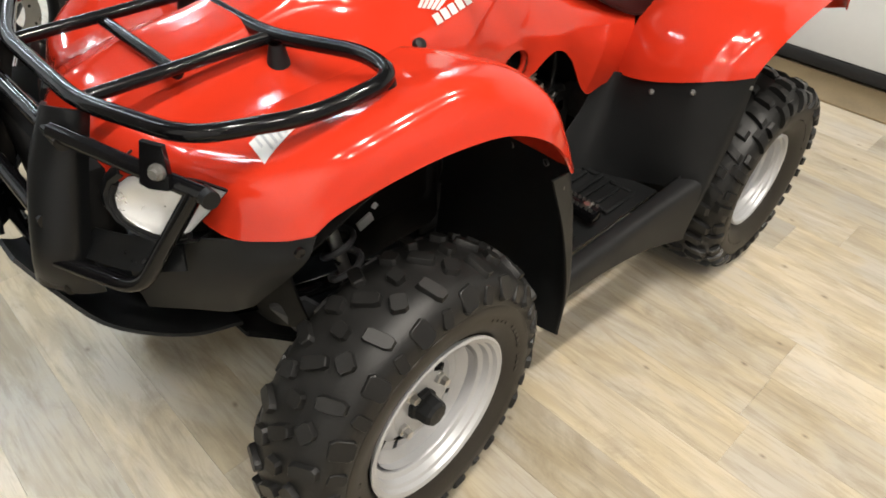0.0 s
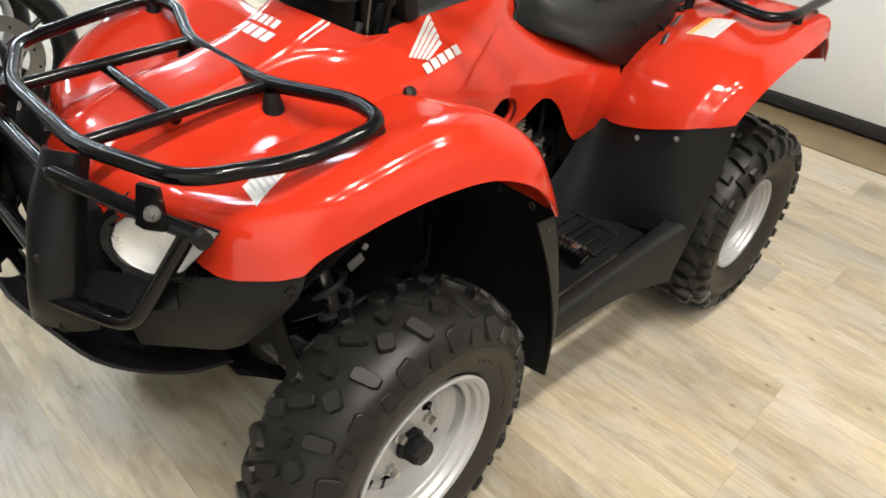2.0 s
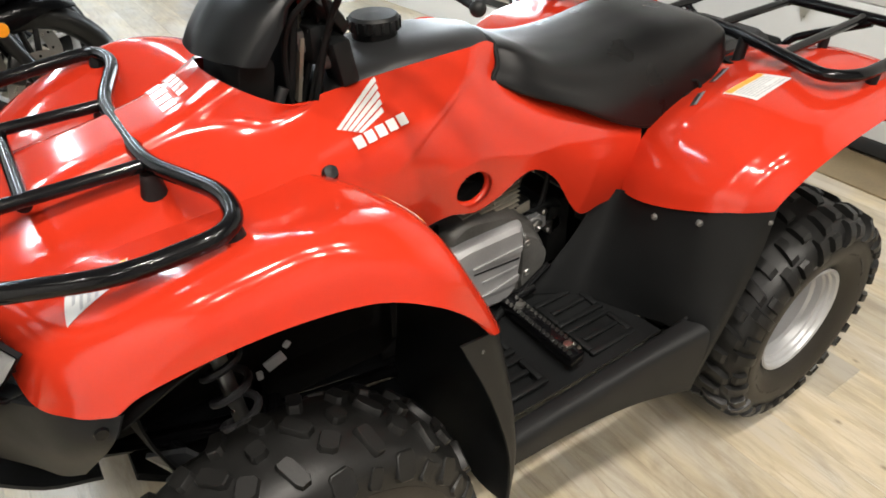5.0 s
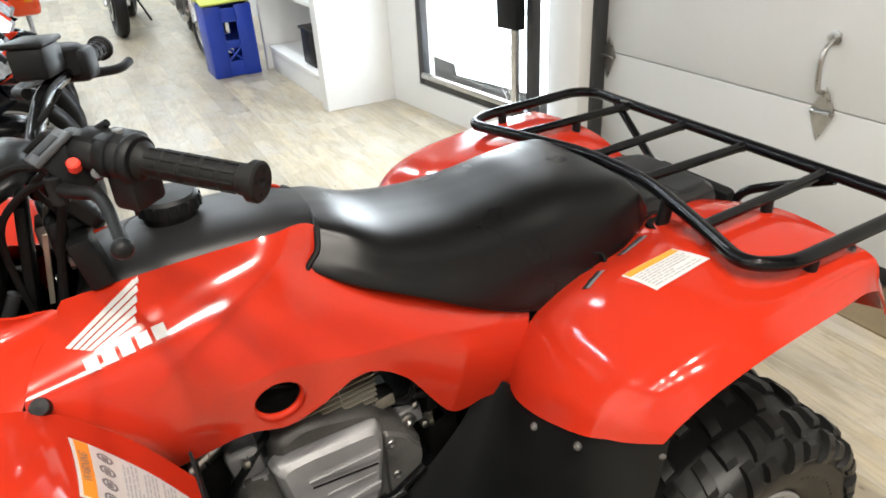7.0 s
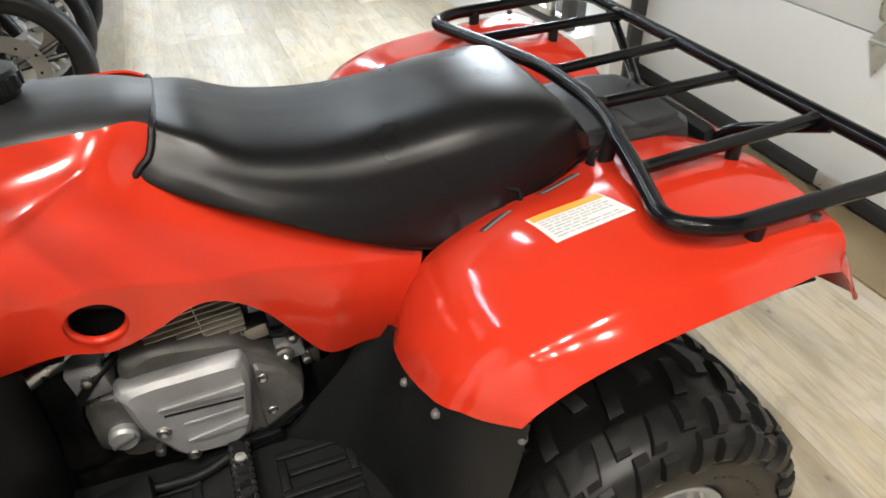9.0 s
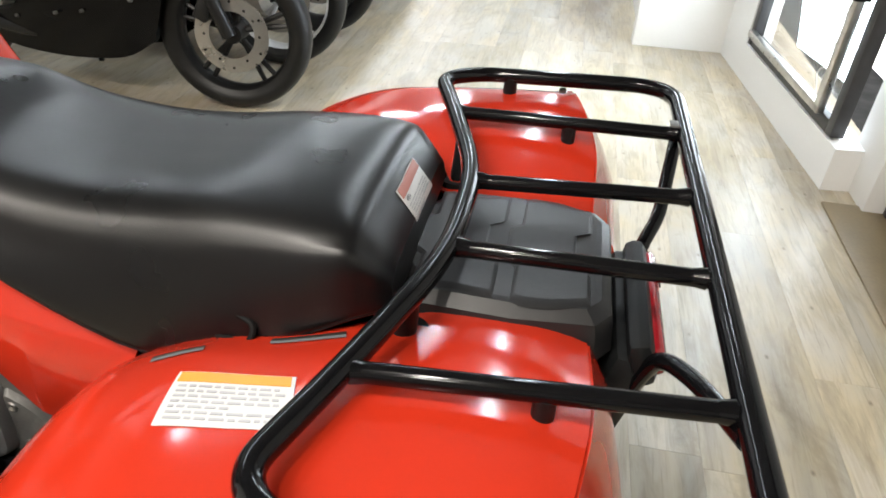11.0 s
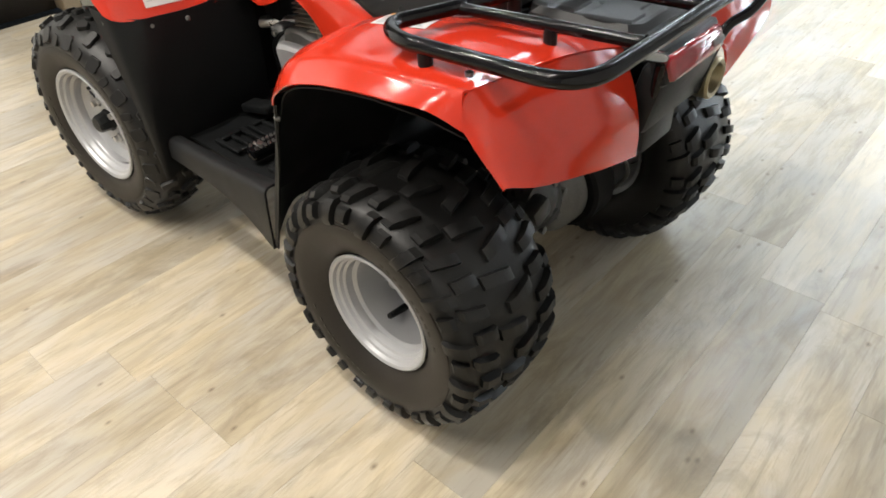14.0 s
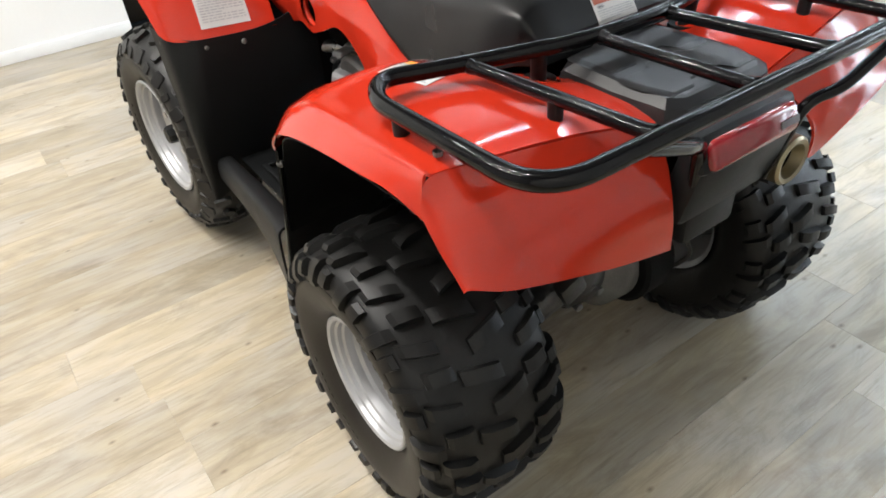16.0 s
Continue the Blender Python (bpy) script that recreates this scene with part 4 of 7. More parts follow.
# tank cover, cap
tank_curves = [[(-0.30, y1, 0.80), (-0.285, y1, 0.845), (-0.25, y2, z - 0.014), (-0.17, y2, z), (-0.08, y2, z + 0.002), (-0.02, y2 * 0.93, z - 0.003), (0.030, y2 * 0.82, z - 0.014)] for y1, y2, z in ((0.0, 0.0, 0.893), (0.035, 0.04, 0.891), (0.065, 0.075, 0.882), (0.078, 0.092, 0.868), (0.08, 0.096, 0.848))]
tk = sheet(tank_curves, 40, 16)
tk = np.concatenate([tk.transpose(1, 0, 2)[::-1] * [1, -1, 1], tk.transpose(1, 0, 2)[1:]])
tank = part("tank_cover", Shape().shell(tk, 0.004), GREYPL, atv, "dark grey plastic fuel tank cover")
part("filler_ring", Shape().tube([(-0.152 + 0.066 * math.cos(a_), 0.012 + 0.062 * math.sin(a_), 0.8905 - 0.006 * abs(math.sin(a_))) for a_ in np.linspace(0, 2 * math.pi, 36, endpoint=False)], 0.004, 8, True), GREYPL, tank, "raised rim round the filler")
cap = Shape().lathe([(0.884, 0.050), (0.893, 0.048), (0.895, 0.038), (0.906, 0.038), (0.908, 0.043), (0.926, 0.0425), (0.931, 0.038), (0.933, 0.0)], (-0.152, 0.012, 0), "z", 18)
fuel_cap = part("fuel_cap", cap, BLACKPL, atv, "black ribbed fuel cap", 25)
for k in range(18):
    a_ = 2 * math.pi * k / 18
    part("cap_rib", Shape().box((-0.152 + 0.043 * math.cos(a_), 0.012 + 0.043 * math.sin(a_), 0.917), (0.004, 0.006, 0.016), Euler((0, 0, a_)).to_matrix(), 0.001), BLACKPL, fuel_cap)

# handlebar pod, steering column, bars
pod_curves = [
    [(-0.455, 0, 0.938), (-0.442, 0, 0.965), (-0.405, 0, 1.005), (-0.36, 0, 1.034), (-0.31, 0, 1.040), (-0.275, 0, 1.028)],
    [(-0.447, 0.045, 0.937), (-0.433, 0.046, 0.962), (-0.397, 0.048, 1.0), (-0.352, 0.05, 1.028), (-0.315, 0.05, 1.034), (-0.285, 0.05, 1.024)],
    [(-0.432, 0.080, 0.936), (-0.415, 0.082, 0.958), (-0.388, 0.084, 0.986), (-0.36, 0.084, 1.008), (-0.33, 0.082, 1.018), (-0.312, 0.078, 1.014)],
    [(-0.420, 0.092, 0.934), (-0.407, 0.094, 0.948), (-0.390, 0.095, 0.966), (-0.374, 0.095, 0.984), (-0.358, 0.092, 0.998), (-0.345, 0.086, 1.002)],
    [(-0.400, 0.098, 0.932), (-0.394, 0.099, 0.940), (-0.385, 0.100, 0.952), (-0.376, 0.099, 0.964), (-0.368, 0.096, 0.976), (-0.358, 0.090, 0.984)],
]
pd = sheet(pod_curves, 24, 18).transpose(1, 0, 2)
pd = np.concatenate([pd[::-1] * [1, -1, 1], pd[1:]])
pod = part("headlamp_pod", Shape().shell(pd, 0.004), NOSEPL, atv, "dark grey plastic handlebar pod")
dash = part("instrument_panel", Shape().box((-0.265, 0, 0.965), (0.03, 0.15, 0.075), Euler((0, radians(-35), 0)).to_matrix(), 0.022, 3).box((-0.28, 0, 0.925), (0.05, 0.12, 0.06), None, 0.01), BLACKPL, atv, "black instrument panel behind the pod")
for k, (yy, mm) in enumerate(((-0.044, ORANGE), (-0.026, AMBER), (0.0, BLACKPL), (0.02, BLACKPL))):
    part("indicator", Shape().lathe([(0, 0.0062), (0.003, 0.006), (0.004, 0.0)], (0, 0, 0), "z", 10).moved(Matrix.Translation((-0.246, yy, 0.978)) @ Matrix.Rotation(radians(55), 4, "Y")), mm, dash)
part("steering_column", Shape().rod((-0.36, 0, 0.60), (-0.275, 0, 0.98), 0.018).box((-0.275, 0, 1.0), (0.06, 0.09, 0.045), None, 0.008), TUBE, atv)
GRIPS = {-1: (Vector((-0.182, -0.234, 1.066)), Vector((-0.093, -0.325, 1.053))), 1: (Vector((-0.205, 0.292, 1.070)), Vector((-0.170, 0.388, 1.066)))}
full = [tuple(GRIPS[-1][1]), tuple(GRIPS[-1][0]), (-0.262, -0.145, 1.058), (-0.288, -0.05, 1.02), (-0.288, 0.05, 1.02), (-0.266, 0.15, 1.058), tuple(GRIPS[1][0]), tuple(GRIPS[1][1])]
bars = part("handlebar", Shape().tube(bent(full, 0.04), 0.0115, 12), TUBE, atv, "black steel handlebar")
for s in (-1, 1):
    m = lambda p: Vector((p[0], p[1] * s, p[2]))
    ga, gb = GRIPS[s]
    w = (gb - ga).normalized()
    L = (gb - ga).length
    g = Shape()
    pr = [(0, 0.0), (0, 0.018), (0.005, 0.020), (0.010, 0.0155)]
    q = 0.012
    while q < L - 0.02:
        pr += [(q + 0.001, 0.0142), (q + 0.0165, 0.0142), (q + 0.018, 0.0158), (q + 0.0205, 0.0158)]
        q += 0.0215
    pr += [(L - 0.004, 0.0155), (L - 0.002, 0.0205), (L + 0.006, 0.0205), (L + 0.008, 0.018), (L + 0.008, 0.005), (L + 0.003, 0.0)]
    g.lathe(pr, axis="z", n=20)
    rot = Vector((0, 0, 1)).rotation_difference(w).to_matrix().to_4x4()
    g.moved(Matrix.Translation(ga) @ rot)
    grip = part("grip", g, GRIP, bars, "ribbed black rubber grip", 30)
    for k in range(8):
        a_ = 2 * math.pi * k / 8
        part("grip_ridge", Shape().box((0.0146 * math.cos(a_), 0.0146 * math.sin(a_), L / 2), (0.0026, 0.0026, L - 0.03), Euler((0, 0, a_)).to_matrix(), 0.0006).moved(Matrix.Translation(ga) @ rot), GRIP, grip)
    for k in range(4):
        a_ = 2 * math.pi * k / 4 + 0.4
        part("end_hole", Shape().lathe([(L + 0.0085, 0.0022), (L + 0.0085, 0.0)], (0.012 * math.cos(a_), 0.012 * math.sin(a_), 0), "z", 8).moved(Matrix.Translation(ga) @ rot), INNER, grip)
    side = Vector((0, 0, 1)).cross(w).normalized()
    R3 = Matrix((w, w.cross(Vector((0, 0, 1))).normalized() * -1, Vector((0, 0, 1)))).transposed()
    if s < 0:
        # switch housing with red button, lever perch and lever
        place = Matrix.Translation(ga) @ rot
        drum = lambda o0, o1, r: Shape().lathe([(o0, 0.0), (o0, r * 0.9), (o0 + 0.004, r), (o1 - 0.004, r), (o1, r * 0.9), (o1, 0.0)], axis="z", n=22).moved(place)
        hs = part("switch_housing", drum(-0.040, -0.006, 0.0235), BLACKPL, bars, "black switch housing")
        part("housing_flange", drum(-0.010, 0.002, 0.0265).plus(drum(-0.026, -0.022, 0.0250)), BLACKPL, hs)
        part("housing_shell", Shape().box(ga - w * 0.022 + Vector((0.004, 0.004, 0.010)), (0.044, 0.040, 0.026), R3, 0.008), BLACKPL, hs)
        part("housing_shell", Shape().box(ga - w * 0.020 + Vector((0.006, 0.0, -0.027)), (0.032, 0.046, 0.050), R3, 0.007), BLACKPL, hs)
        part("clamp_screw", Shape().lathe([(0, 0.005), (0.004, 0.005), (0.004, 0)], tuple(ga - w * 0.022 + Vector((0.004, 0.004, 0.0225))), "z", 10), STEEL, hs)
        part("switch_body", drum(-0.085, -0.040, 0.021), BLACKPL, hs)
        part("switch_body", Shape().box(ga - w * 0.062 + Vector((0.010, -0.006, 0.004)), (0.036, 0.034, 0.036), R3, 0.009), BLACKPL, hs)
        part("stop_switch", Shape().lathe([(0, 0.0068), (0.009, 0.0068), (0.011, 0.005), (0.011, 0)], (0, 0, 0), "z", 14).moved(Matrix.Translation((-0.240, -0.206, 1.062)) @ Matrix.Rotation(radians(35), 4, "X")), REDBTN, hs, "red engine stop switch")
        part("light_switch", Shape().lathe([(0, 0.0075), (0.009, 0.0075), (0.012, 0.005), (0.012, 0)], (0, 0, 0), "z", 14).moved(Matrix.Translation((-0.224, -0.188, 1.064)) @ Matrix.Rotation(radians(25), 4, "X")), PALEINK, hs)
        part("start_switch", Shape().lathe([(0, 0.006), (0.008, 0.006), (0.009, 0)], (0, 0, 0), "z", 12).moved(Matrix.Translation((-0.222, -0.212, 1.052)) @ Matrix.Rotation(radians(50), 4, "X")), GREYPL, hs)
        part("choke_lever", Shape().tube([(-0.214, -0.186, 1.075), (-0.210, -0.188, 1.090), (-0.200, -0.196, 1.098)], [0.006, 0.006, 0.004], 10), BLACKPL, hs)
        b1 = Vector((0.22, -0.96, 0.14)).normalized()
        b2 = Vector((0.80, 0.10, 0.50))
        b2 = (b2 - b1 * b2.dot(b1)).normalized()
        RB = Matrix((b1, b2, b1.cross(b2))).transposed()
        if RB.col[2].z < 0:
            RB.col[2] = -RB.col[2]
        up = RB.col[2]
        bc = Vector((-0.258, -0.180, 1.079))
        part("lever_bracket", Shape().box(bc - up * 0.026, (0.046, 0.040, 0.050), RB, 0.005), BLACKPL, bars)
        # top plate paler than the bracket below it
        part("bracket_cover", Shape().box(bc + up * 0.001, (0.054, 0.046, 0.006), RB, 0.002), COVERPL, bars, "grey cover plate on the lever bracket")
        part("cover_groove", Shape().box(bc + up * 0.0045, (0.030, 0.026, 0.0016), RB, 0.0006), BLACKPL, bars)
        part("lever_pivot", Shape().lathe([(-0.014, 0.009), (0.014, 0.009), (0.016, 0.006), (0.016, 0)], (-0.262, -0.200, 1.042), "z", 16), BLACKPL, bars)
    else:
        hs = part("throttle_housing", Shape().box(ga - w * 0.03, (0.055, 0.06, 0.05), R3, 0.010).lathe([(-0.02, 0.0), (-0.02, 0.032), (0.016, 0.032), (0.02, 0.026), (0.02, 0)], tuple(ga - w * 0.035 + Vector((-0.01, 0, 0.01))), "z", 20), BLACKPL, bars, "black thumb throttle housing")
        part("thumb_lever", Shape().tube(bent([ga - w * 0.02 + Vector((0.02, 0, -0.02)), ga + w * 0.015 + Vector((0.05, 0, -0.025)), ga + w * 0.05 + Vector((0.055, 0, -0.02))], 0.02), 0.0075, 10), BLACKPL, hs)
        part("brake_reservoir", Shape().box(ga - w * 0.105 + Vector((-0.018, 0, 0.022)), (0.075, 0.05, 0.045), R3, 0.008).box(ga - w * 0.105 + Vector((-0.018, 0, 0.048)), (0.08, 0.055, 0.008), R3, 0.003), BLACKPL, bars, "black brake fluid reservoir")
    lp = [(-0.262, -0.198, 1.043), (-0.245, -0.222, 1.043), (-0.230, -0.248, 1.047), (-0.223, -0.278, 1.047), (-0.220, -0.318, 1.040), (-0.219, -0.350, 1.034)] if s < 0 else [(-0.285, 0.185, 1.055), (-0.300, 0.225, 1.050), (-0.290, 0.290, 1.046), (-0.262, 0.350, 1.040), (-0.245, 0.395, 1.037)]
    part("brake_lever", Shape().tube(crom(lp, 22), np.linspace(0.0080, 0.0048, 22), 10).lathe([(0.0098 * math.cos(a_), 0.0098 * math.sin(a_)) for a_ in np.linspace(0, math.pi, 11)], (lp[-1][0], lp[-1][1] + s * 0.007, lp[-1][2]), "x", 18), BLACKPL, bars, "black brake lever with ball end")
STEER = Matrix.Translation((-0.28, 0, 0)) @ Matrix.Rotation(radians(6.4), 4, "Z") @ Matrix.Translation((0.28, 0, 0))
for ob in (pod, dash):
    ob.matrix_basis = STEER
for dy, dx, r in ((-0.05, 0.0, 0.0045), (-0.03, 0.01, 0.0055), (0.03, 0.0, 0.005), (0.055, 0.012, 0.0045), (-0.012, -0.01, 0.006)):
    part("control_cable", Shape().tube(crom([(-0.255 + dx, dy * 3.2, 1.055), (-0.29 + dx, dy * 2.2, 1.02), (-0.275, dy * 1.6, 0.96), (-0.30, dy * 1.3, 0.88), (-0.33, dy * 1.2, 0.78)], 20), r * 0.85, 8), INNER, atv)
part("steering_clamp", Shape().box((-0.292, -0.02, 0.93), (0.04, 0.05, 0.035), None, 0.006).rod((-0.29, -0.055, 0.945), (-0.29, 0.03, 0.945), 0.008), DARKALU, atv, "zinc plated steering clamp")
part("key_switch", Shape().lathe([(0.0, 0.016), (0.02, 0.016), (0.024, 0.012), (0.024, 0.0)], (-0.285, -0.06, 0.905), "x", 14), DARKALU, atv, "small key switch")
# black blocks added to darken the gap under the pod
part("steering_filler", Shape().box((-0.36, 0, 0.755), (0.19, 0.18, 0.07), None, 0.02), INNER, atv)
part("steering_filler", Shape().box((-0.335, 0.01, 0.885), (0.012, 0.150, 0.200), Euler((0, radians(11), 0)).to_matrix(), 0.004), INNER, atv)
part("pod_filler", Shape().box((-0.392, 0.0, 0.895), (0.062, 0.160, 0.085), Euler((0, radians(12), 0)).to_matrix(), 0.02), INNER, atv)
part("steering_plate", Shape().prism([(-0.318, -0.046, 0.842), (-0.300, -0.046, 0.935), (-0.290, -0.020, 0.962), (-0.290, 0.020, 0.962), (-0.300, 0.046, 0.935), (-0.318, 0.046, 0.842)], (-0.006, 0, 0)), BEARING, atv, "zinc plated steering plate")
for y, z in ((-0.030, 0.865), (0.030, 0.865), (-0.026, 0.925), (0.0, 0.945)):
    part("plate_bolt", Shape().lathe([(0, 0.008), (0.007, 0.008), (0.009, 0.006), (0.009, 0.0)], (-0.314 + (z - 0.842) * 0.19, y, z), "x", 6), STEEL, atv)
part("ignition_box", Shape().box((-0.262, -0.070, 0.905), (0.030, 0.062, 0.070), Euler((0, radians(-10), 0)).to_matrix(), 0.006), BLACKPL, atv, "black plastic box beside the tank")
for pts, r in (([(-0.262, -0.150, 1.050), (-0.305, -0.118, 1.045), (-0.360, -0.088, 1.005), (-0.385, -0.070, 0.93), (-0.375, -0.06, 0.80)], 0.0050),
               ([(-0.262, -0.140, 1.035), (-0.300, -0.110, 1.015), (-0.338, -0.085, 0.97), (-0.345, -0.07, 0.90), (-0.335, -0.065, 0.80)], 0.0045),
               ([(-0.255, -0.120, 1.030), (-0.272, -0.095, 0.98), (-0.292, -0.080, 0.91), (-0.315, -0.075, 0.80)], 0.0055)):
    part("control_cable", Shape().tube(crom(pts, 24), r, 8), INNER, atv)
part("cable_sleeve", Shape().rod((-0.372, -0.072, 0.845), (-0.352, -0.069, 0.880), 0.0085, 0.0085, 10), GREYPL, atv)
part("cable_joint", Shape().rod((-0.372, -0.075, 0.800), (-0.362, -0.073, 0.835), 0.0065, 0.005, 10).lathe([(0, 0.010), (0.006, 0.010), (0.006, 0.0)], (-0.31, -0.085, 0.835), "z", 6), STEEL, atv)


# racks
zr = 0.781
fr_out = [(-0.848, -0.128), (-0.790, -0.292), (-0.655, -0.346), (-0.532, -0.352), (-0.516, -0.272), (-0.570, -0.118), (-0.570, 0.118), (-0.516, 0.272), (-0.532, 0.352), (-0.655, 0.346), (-0.790, 0.292), (-0.848, 0.128)]
zf = 0.842
front_rack = part("front_rack", Shape().tube(bent([(x, y, zf + (0.015 if x > -0.54 else 0.006 if x > -0.6 else 0.003)) for x, y in fr_out], 0.045, 7, True), 0.0115, 14, True), TUBE, atv, "glossy black tubular front rack")
for y in (-0.118, 0.118):
    part("rack_bar", Shape().rod((-0.846, y, zf), (-0.570, y, zf + 0.004), 0.0095), TUBE, front_rack)
part("rack_bar", Shape().rod((-0.715, -0.118, zf - 0.006), (-0.715, 0.118, zf - 0.006), 0.0095), TUBE, front_rack)
for s in (-1, 1):
    part("rack_foot", Shape().lathe([(0.795, 0.020), (0.81, 0.018), (0.842, 0.011)], (-0.572, s * 0.135, 0), "z", 14), BLACKPL, front_rack)
    part("rack_foot", Shape().lathe([(0.818, 0.016), (0.838, 0.014), (0.856, 0.010)], (-0.534, s * 0.335, 0), "z", 14), BLACKPL, front_rack)
re_out = [(0.915, -0.422), (0.915, 0.422), (0.61, 0.422), (0.553, 0.385), (0.592, 0.275), (0.650, 0.09), (0.650, -0.09), (0.592, -0.275), (0.553, -0.385), (0.61, -0.422)]
rack_z = lambda x: zr + 0.010 * max(0.0, min(1.0, (x - 0.62) / 0.29))
rear_rack = part("rear_rack", Shape().tube(bent([(x, y, rack_z(x)) for x, y in re_out], 0.072, 11, True), 0.0120, 14, True), TUBE, atv, "glossy black tubular rear rack")
for y, y1, x0 in ((-0.267, -0.253, 0.595), (-0.072, -0.080, 0.650), (0.072, 0.080, 0.650), (0.267, 0.253, 0.595)):
    bar = part("rack_bar", Shape().rod((x0, y, zr - 0.002), (0.915, y1, rack_z(0.915) - 0.002), 0.0095), TUBE, rear_rack)
    for xa, ra, xb, rb in ((x0 + 0.006, 0.0115, x0 + 0.019, 0.0094), (0.890, 0.0094, 0.904, 0.0116)):
        part("weld_bead", Shape().rod((xa, y + (y1 - y) * (xa - x0) / (0.915 - x0), rack_z(xa) - 0.002), (xb, y + (y1 - y) * (xb - x0) / (0.915 - x0), rack_z(xb) - 0.002), ra, rb, 12), TUBE, bar)
for s in (-1, 1):
    part("rack_foot", Shape().rod((0.625, s * 0.165, zr), (0.620, s * 0.160, 0.722), 0.012), BLACKPL, rear_rack)
    part("grommet", Shape().lathe([(0.722, 0.028), (0.734, 0.026), (0.732, 0.014)], (0.620, s * 0.160, 0), "z", 20), INNER, rear_rack)
    part("rack_foot", Shape().rod((0.76, s * 0.260, zr), (0.76, s * 0.260, 0.738), 0.010), BLACKPL, rear_rack)
    part("rack_foot", Shape().rod((0.66, s * 0.42, zr), (0.66, s * 0.418, 0.738), 0.011), BLACKPL, rear_rack)
    strut = [(0.913, 0.30, zr + 0.004), (0.892, 0.165, 0.705), (0.872, 0.118, 0.695), (0.850, 0.085, 0.575)] if s > 0 else [(0.912, -0.275, zr + 0.002), (0.896, -0.170, 0.738), (0.872, -0.118, 0.716), (0.850, -0.085, 0.600)]
    part("rack_strut", Shape().tube(bent(strut, 0.03), 0.0092, 12), TUBE, rear_rack)
    if s > 0:
        part("rack_tab", Shape().box((0.900, 0.258, zr + 0.020), (0.012, 0.02, 0.003), None, 0.001), DARKALU, rear_rack)
    part("bolt", Shape().lathe([(0.0, 0.006), (-0.006, 0.006), (-0.006, 0)], (0.745, s * 0.425, zr - 0.012), "z", 8), DARKALU, rear_rack)

# black plastics, left and right
for s in (-1, 1):
    def P3(*rows):
        return [[(x, y * s, z) for x, y, z in r] for r in rows]
    # guard behind the front wheel
    part("front_mudguard", Shape().shell(sheet(P3(
        [(-0.222, 0.12, 0.66), (-0.218, 0.12, 0.56), (-0.222, 0.12, 0.42), (-0.240, 0.12, 0.27)],
        [(-0.222, 0.24, 0.628), (-0.218, 0.24, 0.54), (-0.222, 0.24, 0.40), (-0.242, 0.24, 0.26)],
        [(-0.228, 0.375, 0.630), (-0.221, 0.38, 0.53), (-0.222, 0.385, 0.39), (-0.242, 0.385, 0.25)],
        [(-0.238, 0.415, 0.634), (-0.222, 0.42, 0.53), (-0.220, 0.425, 0.38), (-0.238, 0.425, 0.245)],
        [(-0.262, 0.452, 0.645), (-0.235, 0.456, 0.53), (-0.218, 0.460, 0.38), (-0.228, 0.458, 0.240)],
        [(-0.325, 0.466, 0.66), (-0.275, 0.468, 0.53), (-0.236, 0.468, 0.38), (-0.230, 0.464, 0.245)]), 20, 30), 0.004), BLACKPL, atv, "matt black mudguard behind the front wheel")
    # inner arch of the front wheel
    part("wheel_arch", Shape().shell(sheet(P3(
        [(-0.72, 0.12, 0.62), (-0.64, 0.12, 0.72), (-0.50, 0.12, 0.75), (-0.36, 0.12, 0.70), (-0.26, 0.12, 0.56)],
        [(-0.72, 0.28, 0.66), (-0.64, 0.30, 0.748), (-0.52, 0.28, 0.780), (-0.38, 0.24, 0.755), (-0.28, 0.23, 0.62)],
        [(-0.705, 0.380, 0.68), (-0.64, 0.405, 0.735), (-0.54, 0.395, 0.760), (-0.42, 0.30, 0.765), (-0.305, 0.27, 0.68)]), 24, 12), 0.003), INNER, atv, "black inner arch over the front wheel")
    # guard ahead of the rear wheel
    part("rear_mudguard", Shape().shell(sheet(P3(
        [(0.245, 0.165, 0.548), (0.195, 0.155, 0.46), (0.135, 0.145, 0.385), (0.085, 0.140, 0.335)],
        [(0.272, 0.20, 0.552), (0.245, 0.205, 0.47), (0.205, 0.205, 0.39), (0.175, 0.205, 0.33)],
        [(0.263, 0.305, 0.574), (0.24, 0.31, 0.48), (0.225, 0.315, 0.40), (0.22, 0.32, 0.335)],
        [(0.277, 0.392, 0.600), (0.26, 0.40, 0.50), (0.245, 0.405, 0.42), (0.235, 0.41, 0.345)],
        [(0.318, 0.455, 0.616), (0.295, 0.460, 0.51), (0.268, 0.465, 0.41), (0.222, 0.465, 0.26)],
        [(0.346, 0.476, 0.622), (0.325, 0.478, 0.51), (0.29, 0.476, 0.40), (0.232, 0.470, 0.245)]), 20, 32), 0.004), BLACKPL, atv, "matt black mudguard ahead of the rear wheel")
    part("wheel_arch", Shape().shell(sheet(P3(
        [(0.24, 0.13, 0.36), (0.33, 0.13, 0.52), (0.40, 0.13, 0.62), (0.55, 0.13, 0.66), (0.72, 0.13, 0.64), (0.80, 0.13, 0.56)],
        [(0.245, 0.30, 0.40), (0.315, 0.30, 0.57), (0.40, 0.30, 0.68), (0.55, 0.30, 0.715), (0.70, 0.30, 0.71), (0.78, 0.30, 0.655)],
        [(0.285, 0.462, 0.42), (0.345, 0.465, 0.60), (0.41, 0.475, 0.668), (0.55, 0.478, 0.702), (0.68, 0.465, 0.70), (0.755, 0.448, 0.68)]), 30, 12), 0.003), INNER, atv, "black inner arch over the rear wheel")
